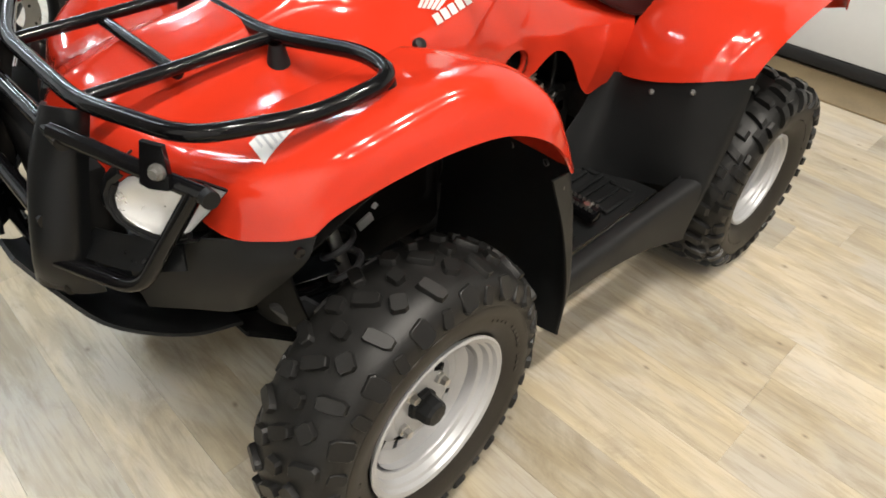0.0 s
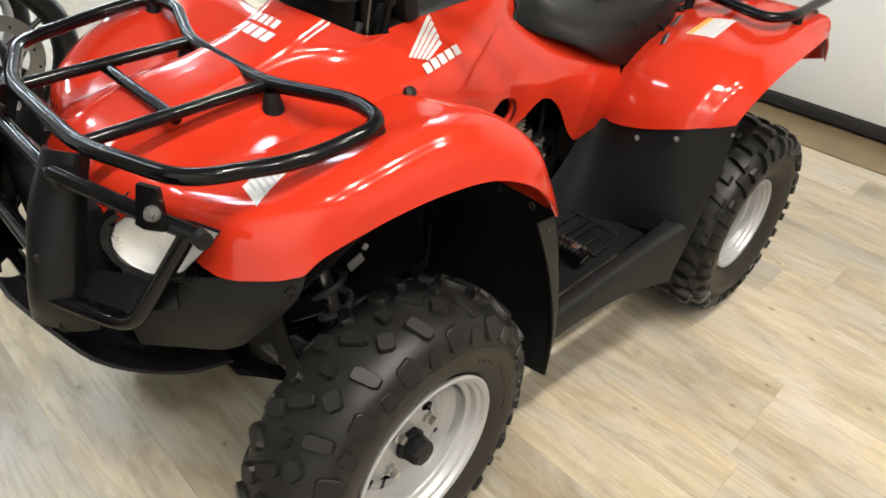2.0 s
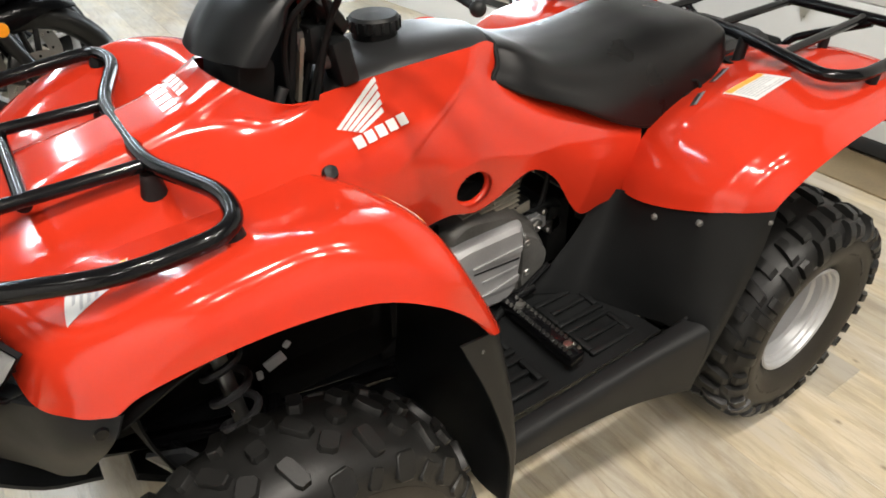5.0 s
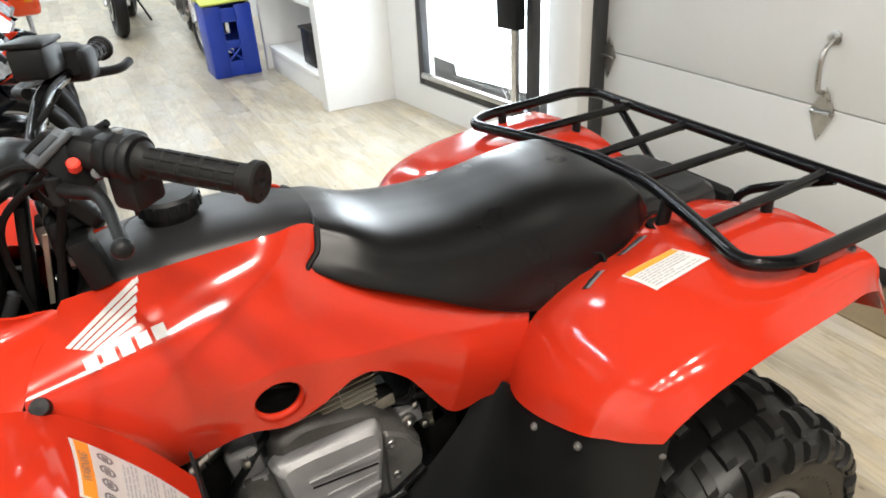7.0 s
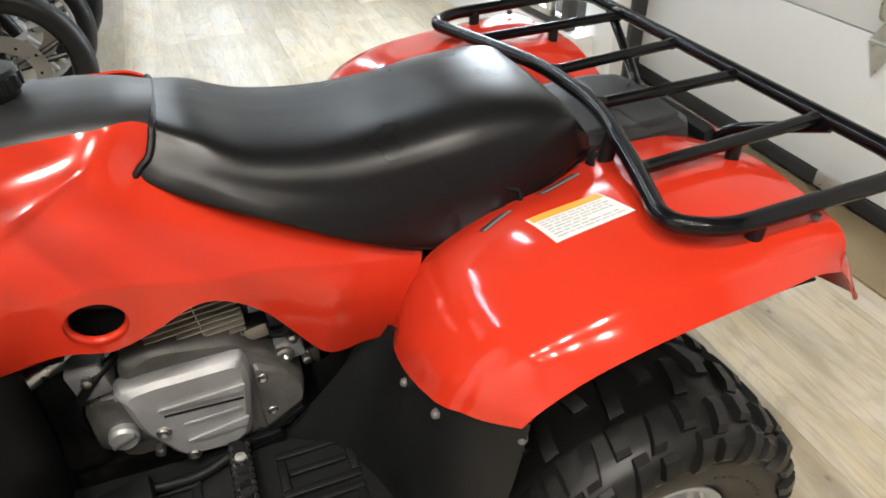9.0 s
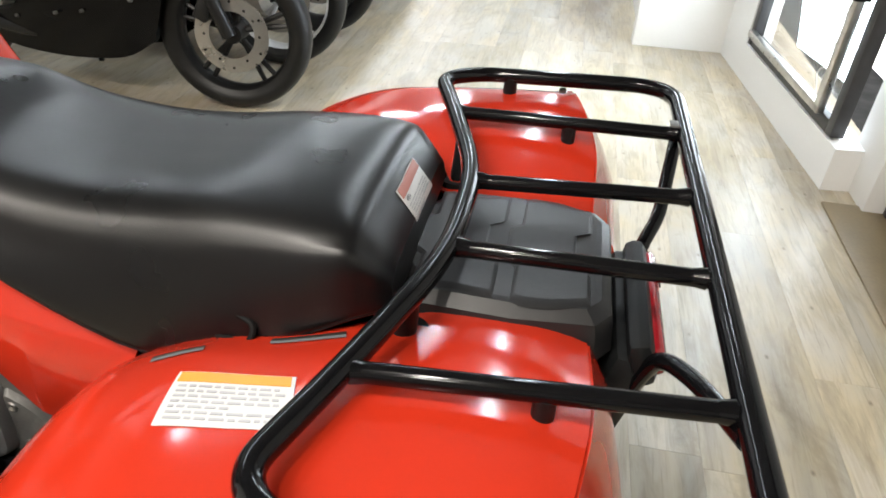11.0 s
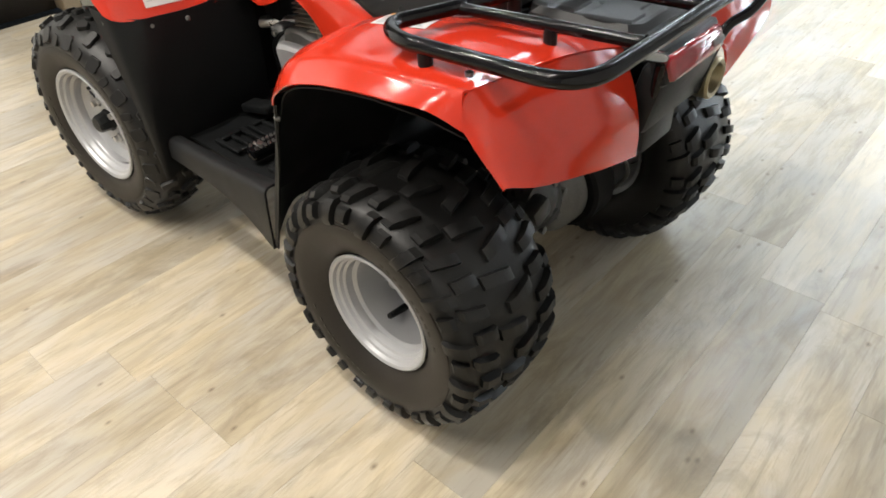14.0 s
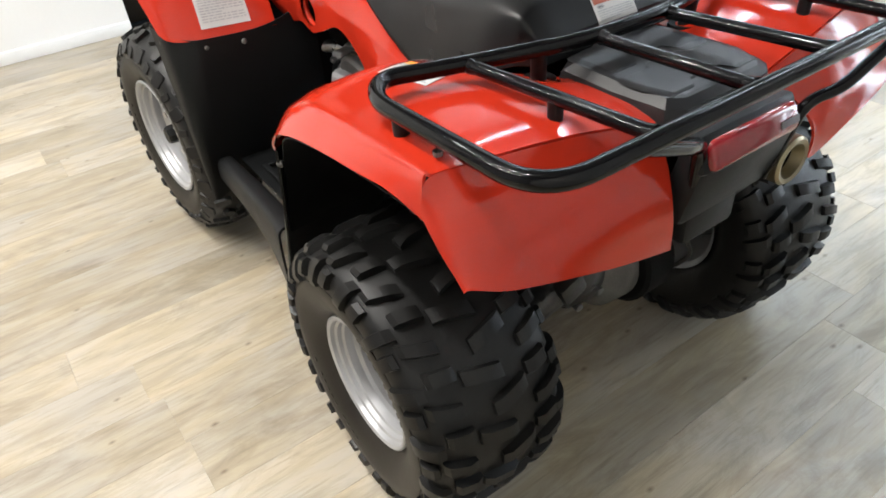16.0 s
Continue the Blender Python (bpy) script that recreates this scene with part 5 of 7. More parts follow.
    # footboard with outer rail
    fb = part("footboard", Shape().shell(sheet(P3(
        [(-0.225, 0.13, 0.33), (0.0, 0.13, 0.325), (0.22, 0.13, 0.33)],
        [(-0.225, 0.26, 0.32), (0.0, 0.26, 0.315), (0.22, 0.26, 0.325)],
        [(-0.225, 0.375, 0.32), (0.0, 0.375, 0.315), (0.22, 0.385, 0.335)]), 16, 12), 0.006), BLACKPL, atv, "black plastic footboard")
    part("footboard_rail", Shape().shell(sheet(P3(
        [(-0.222, 0.398, 0.305), (-0.05, 0.398, 0.31), (0.10, 0.405, 0.328), (0.245, 0.422, 0.385)],
        [(-0.222, 0.402, 0.336), (-0.05, 0.402, 0.342), (0.10, 0.410, 0.358), (0.228, 0.428, 0.388)],
        [(-0.222, 0.425, 0.342), (-0.05, 0.428, 0.350), (0.10, 0.440, 0.370), (0.235, 0.462, 0.395)],
        [(-0.222, 0.434, 0.330), (-0.05, 0.438, 0.335), (0.10, 0.450, 0.352), (0.240, 0.472, 0.37)],
        [(-0.222, 0.434, 0.295), (-0.05, 0.438, 0.288), (0.10, 0.450, 0.272), (0.226, 0.470, 0.245)]), 24, 22), 0.005), RAILPL, fb, "dark grey outer rail of the footboard")
    peg = part("foot_peg", Shape().box((0.02, s * 0.255, 0.352), (0.035, 0.21, 0.03), None, 0.006), TUBE, fb, "serrated steel foot peg")
    teeth = Shape()
    for k in range(16):
        for dx in (-0.012, 0.012):
            teeth.prism([(0.02 + dx - 0.004, s * (0.165 + k * 0.012), 0.366), (0.02 + dx + 0.004, s * (0.165 + k * 0.012), 0.366), (0.02 + dx, s * (0.165 + k * 0.012), 0.374)], (0, s * 0.006, 0))
    part("peg_teeth", teeth, STEEL, fb)
    for cx, wx in ((0.128, 0.120), (-0.095, 0.100)):
        for cy in (0.218, 0.312):
            for dx, dy, lx, ly in ((0, -0.036, wx, 0.014), (0, 0.036, wx, 0.014), (-wx / 2 + 0.007, 0, 0.014, 0.058), (wx / 2 - 0.007, 0, 0.014, 0.058), (0, 0, wx - 0.03, 0.012)):
                part("tread_bar", Shape().box((cx + dx, s * (cy + dy), 0.3315), (lx, ly, 0.008), None, 0.003), BLACKPL, fb)
    for k in range(2):
        part("bolt", Shape().lathe([(0, 0.010), (0.006, 0.009), (0.007, 0)], (0.02, s * (0.19 + 0.14 * k), 0.366), "z", 10), STEEL, fb)
    # screws along the mudguards
    for x, y, z in ((0.252, 0.297, 0.545), (0.264, 0.385, 0.573), (0.338, 0.474, 0.594), (-0.224, 0.385, 0.612), (-0.216, 0.30, 0.606), (-0.285, 0.463, 0.628)):
        part("push_clip", Shape().lathe([(0.004, 0.0), (0.002, 0.006), (-0.004, 0.009), (-0.01, 0.009)], (0, 0, 0), "z", 12).moved(Matrix.Translation((x, y * s, z)) @ (Vector((0, 0, 1)).rotation_difference(Vector((-0.6 if x > 0 else 0.9, s * (0.3 if abs(y) < 0.43 else 1.2), 0.1))).to_matrix().to_4x4()) @ Matrix.Scale(0.75, 4)), DARKALU, atv, "small metal panel clip")
    part("panel_plug", Shape().lathe([(0.008, 0.0), (0.006, 0.010), (0.0, 0.012), (-0.008, 0.012)], (0, 0, 0), "z", 14).moved(Matrix.Translation((-0.352, 0.197 * s, 0.797)) @ (Vector((0, 0, 1)).rotation_difference(Vector((0.0, s * 0.7, 0.7))).to_matrix().to_4x4())), BLACKPL, atv, "black panel plug")

    # nose: lamp, lower panel, guard tubes
    part("nose_side_panel", Shape().shell(sheet(P3(
        [(-0.862, 0.17, 0.665), (-0.868, 0.17, 0.60), (-0.862, 0.170, 0.535)],
        [(-0.801, 0.272, 0.690), (-0.808, 0.268, 0.62), (-0.815, 0.235, 0.545)],
        [(-0.752, 0.342, 0.706), (-0.766, 0.340, 0.65), (-0.788, 0.280, 0.556)],
        [(-0.702, 0.392, 0.713), (-0.722, 0.385, 0.672), (-0.764, 0.305, 0.568)]), 18, 22), 0.004), BLACKPL, atv, "black lower nose panel")
    part("panel_bolt", Shape().lathe([(0.0, 0.008), (-0.004, 0.007), (-0.005, 0.0)] if s < 0 else [(0.0, 0.008), (0.004, 0.007), (0.005, 0.0)], (-0.726, s * 0.386, 0.697), "y", 12), TUBE, atv)
    # black sheet added for the dark space behind the nose
    part("dark_backing", Shape().shell(sheet(P3([(-0.70, 0.02, 0.70), (-0.71, 0.02, 0.54), (-0.69, 0.02, 0.38)], [(-0.70, 0.16, 0.70), (-0.71, 0.16, 0.54), (-0.68, 0.16, 0.37)], [(-0.69, 0.29, 0.70), (-0.69, 0.285, 0.56), (-0.66, 0.27, 0.42)]), 10, 12), 0.004), INNER, atv, "added black sheet hiding the lit floor ahead of the front wheel")
    LC, LN = Vector((-0.812, s * 0.251, 0.762)), Vector((-0.85, s * 0.50, 0.12)).normalized()
    LU = Vector((0.5, s * 0.85, -0.08))
    LU = (LU - LN * LU.dot(LN)).normalized()
    LV = LN.cross(LU) * (1 if LN.cross(LU).z > 0 else -1)
    LAMP = np.array([(0.0764, 0.018), (0.048, -0.022), (0.0205, -0.058), (-0.004, -0.070), (-0.027, -0.074), (-0.050, -0.070), (-0.069, -0.061), (-0.080, -0.047), (-0.081, -0.030), (-0.073, -0.012), (-0.058, 0.002), (-0.032, 0.012), (0.0, 0.018), (0.040, 0.021)])

    def lamp_ring(k, d):
        mid_ = np.array((-0.010, -0.028))
        return [tuple(LC + LU * u + LV * v + LN * d) for u, v in mid_ + (LAMP - mid_) * k]
    BC = Vector((-0.828, s * 0.283, 0.824))
    part("rack_bracket", Shape().prism([tuple(BC + LU * u + LV * v) for u, v in ((-0.015, 0.026), (0.013, 0.026), (0.018, -0.008), (0.016, -0.030), (-0.010, -0.034), (-0.022, -0.030))], tuple(LN * 0.007)), TUBE, front_rack)
    part("bolt", Shape().lathe([(0.0, 0.010), (0.006, 0.010), (0.008, 0.006), (0.012, 0.006), (0.012, 0)], (0, 0, 0), "z", 10).moved(Matrix.Translation(BC + LN * 0.007 + LU * 0.006 - LV * 0.006) @ Vector((0, 0, 1)).rotation_difference(LN).to_matrix().to_4x4()), DARKALU, front_rack)
    hl = part("headlight", Shape().grid(np.array([lamp_ring(*q) for q in ((1.0, 0.0), (0.93, -0.003), (0.75, -0.007), (0.5, -0.009), (0.25, -0.010), (0.02, -0.0105))]), False, True), LAMPREF, atv, "angular headlight with clear lens and silver reflector")
    part("lens", Shape().grid(np.array([lamp_ring(*q) for q in ((1.0, 0.001), (0.94, 0.006), (0.6, 0.010), (0.3, 0.012), (0.02, 0.0125))]), False, True), CLEAR, hl, "clear lens").visible_shadow = False
    part("bezel", Shape().tube([Vector(q) for q in lamp_ring(1.05, 0.001)[2:10]], 0.006, 8), NOSEPL, hl, "black lamp surround")
    part("lamp_cowl", Shape().shell(np.array([lamp_ring(1.08, 0.002), lamp_ring(1.16, 0.004), lamp_ring(1.30, -0.004), lamp_ring(1.42, -0.040)])[:, 2:11], 0.003), NOSEPL, hl, "black lamp cowl")
    for u, v, w_, h_ in ((-0.030, 0.000, 0.014, 0.006), (-0.008, 0.004, 0.016, 0.005)):
        part("reflector_step", Shape().box(LC + LU * u + LV * v - LN * 0.001, (w_, h_, 0.004), Matrix((LU, LV, LN)).transposed(), 0.001), COVERPL, hl)
    part("lamp_back", Shape().grid(np.array([lamp_ring(*q) for q in ((1.02, -0.002), (0.95, -0.011), (0.6, -0.014), (0.02, -0.015))])[::-1], False, True), INNER, hl)
    gd = part("lamp_guard", Shape().tube(bent([(-0.888, s * 0.13, 0.822), (-0.845, s * 0.235, 0.806), (-0.800, s * 0.325, 0.788)], 0.03), 0.0110, 12), TUBE, atv, "black tubular headlight guard")
    part("guard_tube", Shape().tube(bent([(-0.806, s * 0.315, 0.790), (-0.880, s * 0.232, 0.622), (-0.945, s * 0.105, 0.640)], 0.04), 0.0112, 12), TUBE, gd)
    part("end_cap", Shape().lathe([(-0.012, 0.0), (-0.012, 0.0115), (0.011, 0.0115), (0.013, 0.009), (0.013, 0.0)], (-0.800, s * 0.328, 0.787), "y", 14), BLACKPL, gd)
    part("nose_shelf", Shape().shell(sheet(P3([(-0.89, 0.12, 0.672), (-0.855, 0.19, 0.678), (-0.815, 0.255, 0.690)], [(-0.915, 0.13, 0.640), (-0.875, 0.21, 0.640), (-0.825, 0.270, 0.650)]), 10, 12), 0.004), NOSEPL, atv, "black shelf under the lamp")
    part("bumper_post", Shape().shell(sheet(P3(
        [(-0.875, 0.075, 0.835), (-0.915, 0.075, 0.76), (-0.95, 0.075, 0.65), (-0.965, 0.060, 0.59)],
        [(-0.882, 0.10, 0.842), (-0.925, 0.10, 0.76), (-0.96, 0.105, 0.65), (-0.965, 0.085, 0.585)],
        [(-0.86, 0.138, 0.842), (-0.895, 0.142, 0.76), (-0.925, 0.145, 0.65), (-0.932, 0.125, 0.575)],
        [(-0.84, 0.135, 0.832), (-0.87, 0.142, 0.75), (-0.90, 0.145, 0.64), (-0.90, 0.135, 0.565)]), 22, 16), 0.006), NOSEPL, atv, "black plastic bumper post")

# bumper cross tubes and skid nose
part("bumper_bar", Shape().rod((-0.885, -0.15, 0.812), (-0.885, 0.15, 0.812), 0.011).rod((-0.93, -0.12, 0.70), (-0.93, 0.12, 0.70), 0.012).rod((-0.935, -0.12, 0.585), (-0.935, 0.12, 0.585), 0.012), TUBE, atv, "black steel bumper tubes")
sk = sheet([[(-0.975, 0.03 * m_, 0.605 - 0.004 * (1 - m_ * m_)), (-0.951, 0.08 * m_, 0.562 - 0.01 * (1 - m_ * m_)), (-0.912, 0.15 * m_, 0.517 - 0.012 * (1 - m_ * m_)), (-0.83, 0.205 * m_, 0.482 - 0.012 * (1 - m_ * m_)), (-0.755, 0.232 * m_, 0.476 - 0.012 * (1 - m_ * m_))] for m_ in (-1, -0.8, -0.4, 0, 0.4, 0.8, 1)], 18, 30)
part("skid_nose", Shape().shell(sk, 0.006), BLACKPL, atv, "black plastic skid nose")
part("nose_grille", Shape().box((-0.87, 0, 0.68), (0.05, 0.28, 0.16), None, 0.012), INNER, atv, "black nose grille")

# frame, suspension, engine
part("frame", Shape().tube(bent([(-0.80, 0.12, 0.44), (-0.60, 0.13, 0.36), (-0.2, 0.12, 0.27), (0.35, 0.12, 0.27), (0.62, 0.11, 0.42), (0.80, 0.10, 0.62)], 0.08), 0.016).tube(bent([(-0.80, -0.12, 0.44), (-0.60, -0.13, 0.36), (-0.2, -0.12, 0.27), (0.35, -0.12, 0.27), (0.62, -0.11, 0.42), (0.80, -0.10, 0.62)], 0.08), 0.016).tube(bent([(-0.70, 0, 0.70), (-0.40, 0, 0.68), (0.05, 0, 0.69), (0.40, 0, 0.64), (0.78, 0, 0.64)], 0.08), 0.018), TUBE, atv, "black steel tube frame")
# black boxes added to hide lit floor behind the gaps, in place of shade
for q_, z_, b_ in (((-0.52, 0, 0.58), (0.52, 0.28, 0.32), 0.03), ((-0.36, 0, 0.47), (0.26, 0.27, 0.26), 0.03), ((-0.21, 0.02, 0.46), (0.08, 0.20, 0.30), 0.02), ((0.19, 0.0, 0.44), (0.06, 0.22, 0.16), 0.01), ((0.42, 0, 0.56), (0.34, 0.22, 0.16), 0.03), ((0.0, 0.03, 0.28), (0.48, 0.2, 0.05), 0.015)):
    part("gap_filler", Shape().box(q_, z_, None, b_), INNER, atv, "added black filler box that darkens a gap under the bodywork")
for s in (-1, 1):
    part("suspension_arm", Shape().tube(bent([(-0.66, s * 0.13, 0.38), (-0.58, s * 0.33, 0.29), (-0.48, s * 0.13, 0.37)], 0.03), 0.012).rod((-0.50, s * 0.10, 0.42), (-0.55, s * 0.33, 0.34), 0.008), TUBE, atv, "black front suspension arm")
    sh = part("shock_absorber", Shape().rod((-0.570, s * 0.15, 0.70), (-0.555, s * 0.285, 0.34), 0.012), STEEL, atv, "front shock absorber")
    tt = np.linspace(0, 1, 120)
    a0, a1 = np.array((-0.570, s * 0.16, 0.68)), np.array((-0.557, s * 0.27, 0.40))
    ax = (a1 - a0) / np.linalg.norm(a1 - a0)
    e1 = np.cross(ax, (1, 0, 0))
    e1 /= np.linalg.norm(e1)
    e2 = np.cross(ax, e1)
    coil = a0 + (a1 - a0) * tt[:, None] + 0.03 * (np.cos(tt * 2 * np.pi * 7)[:, None] * e1 + np.sin(tt * 2 * np.pi * 7)[:, None] * e2)
    part("coil_spring", Shape().tube(coil, 0.0065, 7), FRAMEM, sh)
    # white plates in place of bright background that shows between the parts
    hb = part("hose_bracket", Shape().box((-0.485, s * 0.20, 0.512), (0.034, 0.006, 0.020), Euler((0, radians(-20), 0)).to_matrix(), 0.002), CASEW, atv, "white plate standing for bright background in a gap")
    part("bright_gap_tab", Shape().box((-0.462, s * 0.20, 0.535), (0.012, 0.006, 0.010), Euler((0, radians(-40), 0)).to_matrix(), 0.002), CASEW, hb)
    part("bright_gap_tab", Shape().box((-0.512, s * 0.20, 0.497), (0.010, 0.006, 0.016), None, 0.002), CASEW, hb)
    part("arm_guard", Shape().prism([(-0.700, s * 0.215, 0.455), (-0.650, s * 0.245, 0.462), (-0.600, s * 0.265, 0.400), (-0.615, s * 0.250, 0.350), (-0.660, s * 0.215, 0.370)], (0.004, -s * 0.005, 0.003)), COVERPL, atv, "grey plastic guard on the front suspension arm")
part("rear_axle", Shape().rod((RX, -0.36, RR), (RX, 0.36, RR), 0.026).lathe([(-0.14, 0.04), (-0.13, 0.055), (-0.02, 0.065), (0.02, 0.10), (0.10, 0.105), (0.13, 0.06), (0.14, 0.04)], (RX, 0.0, RR), "y", 28), DARKALU, atv, "grey cast rear axle housing")
fd = part("final_drive", Shape().lathe([(-0.05, 0.0), (-0.05, 0.06), (-0.02, 0.075), (0.02, 0.068), (0.045, 0.04), (0.05, 0.0)], (RX + 0.045, -0.05, RR + 0.035), "x", 20), OILY, atv, "oily cast metal final drive casing")
for k in range(6):
    g_ = k * math.pi / 3 + 0.2
    part("casing_bolt", Shape().lathe([(0.0, 0.009), (0.012, 0.009), (0.014, 0.005), (0.014, 0)], (RX + 0.075, -0.05 + 0.055 * math.cos(g_), RR + 0.035 + 0.055 * math.sin(g_)), "x", 6), DARKALU, fd)
part("casing_boss", Shape().box((RX + 0.085, -0.10, RR + 0.055), (0.04, 0.06, 0.05), Euler((0.4, 0, 0)).to_matrix(), 0.012), OILY, fd)
part("casing_boss", Shape().tube([(RX + 0.06, -0.11, RR + 0.04), (RX + 0.07, -0.18, RR + 0.03), (RX + 0.05, -0.24, RR + 0.015)], [0.035, 0.03, 0.026], 14), OILY, fd)
part("breather_hose", Shape().tube(crom([(RX + 0.09, 0.03, RR + 0.10), (RX + 0.14, 0.10, RR + 0.12), (RX + 0.15, 0.16, RR + 0.04), (RX + 0.10, 0.17, RR - 0.04)], 20), 0.005, 8), OILY, fd)
part("brake_drum", Shape().lathe([(-0.045, 0.0), (-0.045, 0.10), (-0.038, 0.108), (0.03, 0.108), (0.04, 0.095), (0.045, 0.0)], (RX + 0.02, 0.12, RR), "y", 36), INNER, atv, "black rear brake drum")
part("rear_shock", Shape().rod((0.50, 0.03, 0.62), (RX + 0.02, 0.03, 0.33), 0.03), TUBE, atv)

# underbody pieces added to keep light off the floor below
part("underbody_plate", Shape().shell(sheet([[(-0.72, 0.15 * m_, 0.36 - 0.02 * (1 - m_ * m_)), (-0.55, 0.17 * m_, 0.25), (-0.2, 0.17 * m_, 0.215), (0.2, 0.17 * m_, 0.215), (0.42, 0.16 * m_, 0.245), (0.52, 0.14 * m_, 0.33)] for m_ in (-1, -0.95, 0, 0.95, 1)], 20, 14), 0.005), INNER, atv, "added black plate under the frame that blocks light")
part("underbody_box", Shape().box((0.66, 0, 0.60), (0.26, 0.24, 0.16), None, 0.02), INNER, atv, "added black box under the rear rack that blocks light")
eng = part("engine", Shape().box((-0.01, 0.0, 0.40), (0.30, 0.20, 0.16), None, 0.03).box((-0.13, -0.03, 0.42), (0.10, 0.16, 0.12), None, 0.025), DARKALU, atv, "air-cooled engine with grey metal castings")
# left crankcase: a dark shoulder, a rear lobe and a raised many-sided cover
def cast_plate(outline, steps):
    """A casting: the outline, smoothed a little at its corners, stepped out to each (scale, y) and closed by a face."""
    O2 = np.array(outline)
    mid = O2.mean(axis=0)
    O2 = crom(O2, 8 * len(O2), True) * 0.35 + np.repeat(O2, 8, 0) * 0.15 + bent([(x, z) for x, z in outline], 0.016, 8, True) * 0.5
    P = np.array([[(mid[0] + (x - mid[0]) * k, y, mid[1] + (z - mid[1]) * k) for x, z in O2] for k, y in steps])
    c = Shape().grid(P, False, True)
    return c.add(P[-1], [tuple(range(P.shape[1]))])


part("crankcase", cast_plate([(-0.112, 0.430), (-0.108, 0.540), (-0.070, 0.568), (0.050, 0.548), (0.100, 0.505), (0.142, 0.430), (0.124, 0.352), (0.060, 0.320), (-0.060, 0.332)], ((1.0, -0.06), (1.0, -0.112), (0.97, -0.122), (0.90, -0.128))), DARKALU, eng, "dark grey crankcase casting")
cover = part("crankcase_cover", cast_plate([(-0.114, 0.500), (-0.108, 0.523), (0.048, 0.527), (0.064, 0.504), (0.047, 0.378), (0.026, 0.352), (-0.058, 0.355), (-0.102, 0.432)], ((1.05, -0.118), (1.03, -0.136), (0.98, -0.145), (0.88, -0.152), (0.86, -0.152))), ALU, eng, "grey cast crankcase cover with raised ribs", 24)
lobe = part("side_case", cast_plate([(0.066, 0.492), (0.096, 0.480), (0.138, 0.425), (0.120, 0.356), (0.066, 0.336)], ((1.0, -0.11), (0.98, -0.130), (0.90, -0.137))), DARKALU, eng)
for x0, z0, x1, z1, tall in ((-0.070, 0.475, 0.048, 0.482, 0.013), (-0.046, 0.398, 0.042, 0.414, 0.015)):
    part("cast_rib", Shape().prism([(x0, -0.152, z0), (x0 + 0.03, -0.152, z0 - 0.002), (x1, -0.152, z1 - tall), (x1 + 0.004, -0.152, z1)], (0, -0.004, 0)), ALU, cover)
part("cast_groove", Shape().box((-0.010, -0.1522, 0.456), (0.112, 0.002, 0.004), Euler((0, radians(3), 0)).to_matrix(), 0.0008), INNER, cover)
part("cast_mark", Shape().box((-0.002, -0.1525, 0.432), (0.085, 0.0016, 0.007), Euler((0, radians(-2), 0)).to_matrix(), 0.0006), ALU, cover, "raised cast mark, plain bar")
for x, y, z in ((-0.074, -0.152, 0.428), (0.078, -0.134, 0.466), (0.082, -0.134, 0.392), (-0.045, -0.150, 0.362)):
    part("cover_bolt", Shape().lathe([(y + 0.01, 0.0105), (y - 0.002, 0.0105), (y - 0.003, 0.0085), (y - 0.005, 0.007), (y - 0.002, 0.0)], (x, 0, z), "y", 14), STEEL, cover)
for q_, z_, b_ in (((-0.150, -0.085, 0.515), (0.052, 0.05, 0.060), 0.010), ((-0.140, -0.080, 0.450), (0.060, 0.05, 0.055), 0.012), ((0.128, -0.095, 0.485), (0.042, 0.04, 0.040), 0.007)):
    part("side_case", Shape().box(q_, z_, Euler((0, radians(-8), 0)).to_matrix(), b_), ALU, eng)
part("case_bolt", Shape().lathe([(-0.108, 0.014), (-0.122, 0.014), (-0.124, 0.010), (-0.124, 0.006), (-0.118, 0.0)], (0.118, 0, 0.484), "y", 18), STEEL, eng, "round bright adjuster nut")
for x, z in ((-0.150, 0.528), (0.150, 0.462), (0.134, 0.512), (-0.095, 0.352), (0.100, 0.345)):
    part("case_bolt", Shape().lathe([(-0.105, 0.008), (-0.122, 0.008), (-0.124, 0.005), (-0.124, 0.0)], (x, 0, z), "y", 6), STEEL, eng)
part("hose", Shape().tube(crom([(0.105, -0.085, 0.505), (0.150, -0.105, 0.520), (0.190, -0.100, 0.500), (0.215, -0.080, 0.450)], 18), 0.010, 10), BLACKPL, eng)
part("hose", Shape().tube(crom([(-0.100, -0.080, 0.545), (-0.145, -0.110, 0.520), (-0.180, -0.105, 0.470), (-0.185, -0.080, 0.400)], 18), 0.007, 10), BLACKPL, eng)
part("bracket", Shape().prism([(0.150, -0.110, 0.470), (0.185, -0.110, 0.480), (0.192, -0.110, 0.455), (0.165, -0.110, 0.440)], (0, 0.006, 0)), STEEL, eng)
oil_cap = part("oil_cap", Shape().lathe([(-0.09, 0.022), (-0.122, 0.022), (-0.127, 0.018), (-0.127, 0.0)], (-0.134, 0, 0.405), "y", 18), ALU, eng, "slotted round oil cap")
part("cap_slot", Shape().box((-0.134, -0.128, 0.405), (0.038, 0.006, 0.006), Euler((0, radians(-25), 0)).to_matrix(), 0.001), DARKALU, oil_cap)
cyl = part("cylinder", Shape().box((0.0, 0.0, 0.575), (0.15, 0.14, 0.19), Euler((0, radians(-4), 0)).to_matrix(), 0.012), DARKALU, eng, "finned engine cylinder")
for k in range(12):
    part("cooling_fin", Shape().box((0.004, 0.0, 0.520 + 0.0105 * k), (0.138, 0.226, 0.0030), Euler((0, radians(-6), 0)).to_matrix(), 0.001), FINALU, cyl)
part("fin_web", Shape().box((0.012, 0.0, 0.578), (0.003, 0.222, 0.115), Euler((0, radians(-6), 0)).to_matrix(), 0.001), FINALU, cyl)
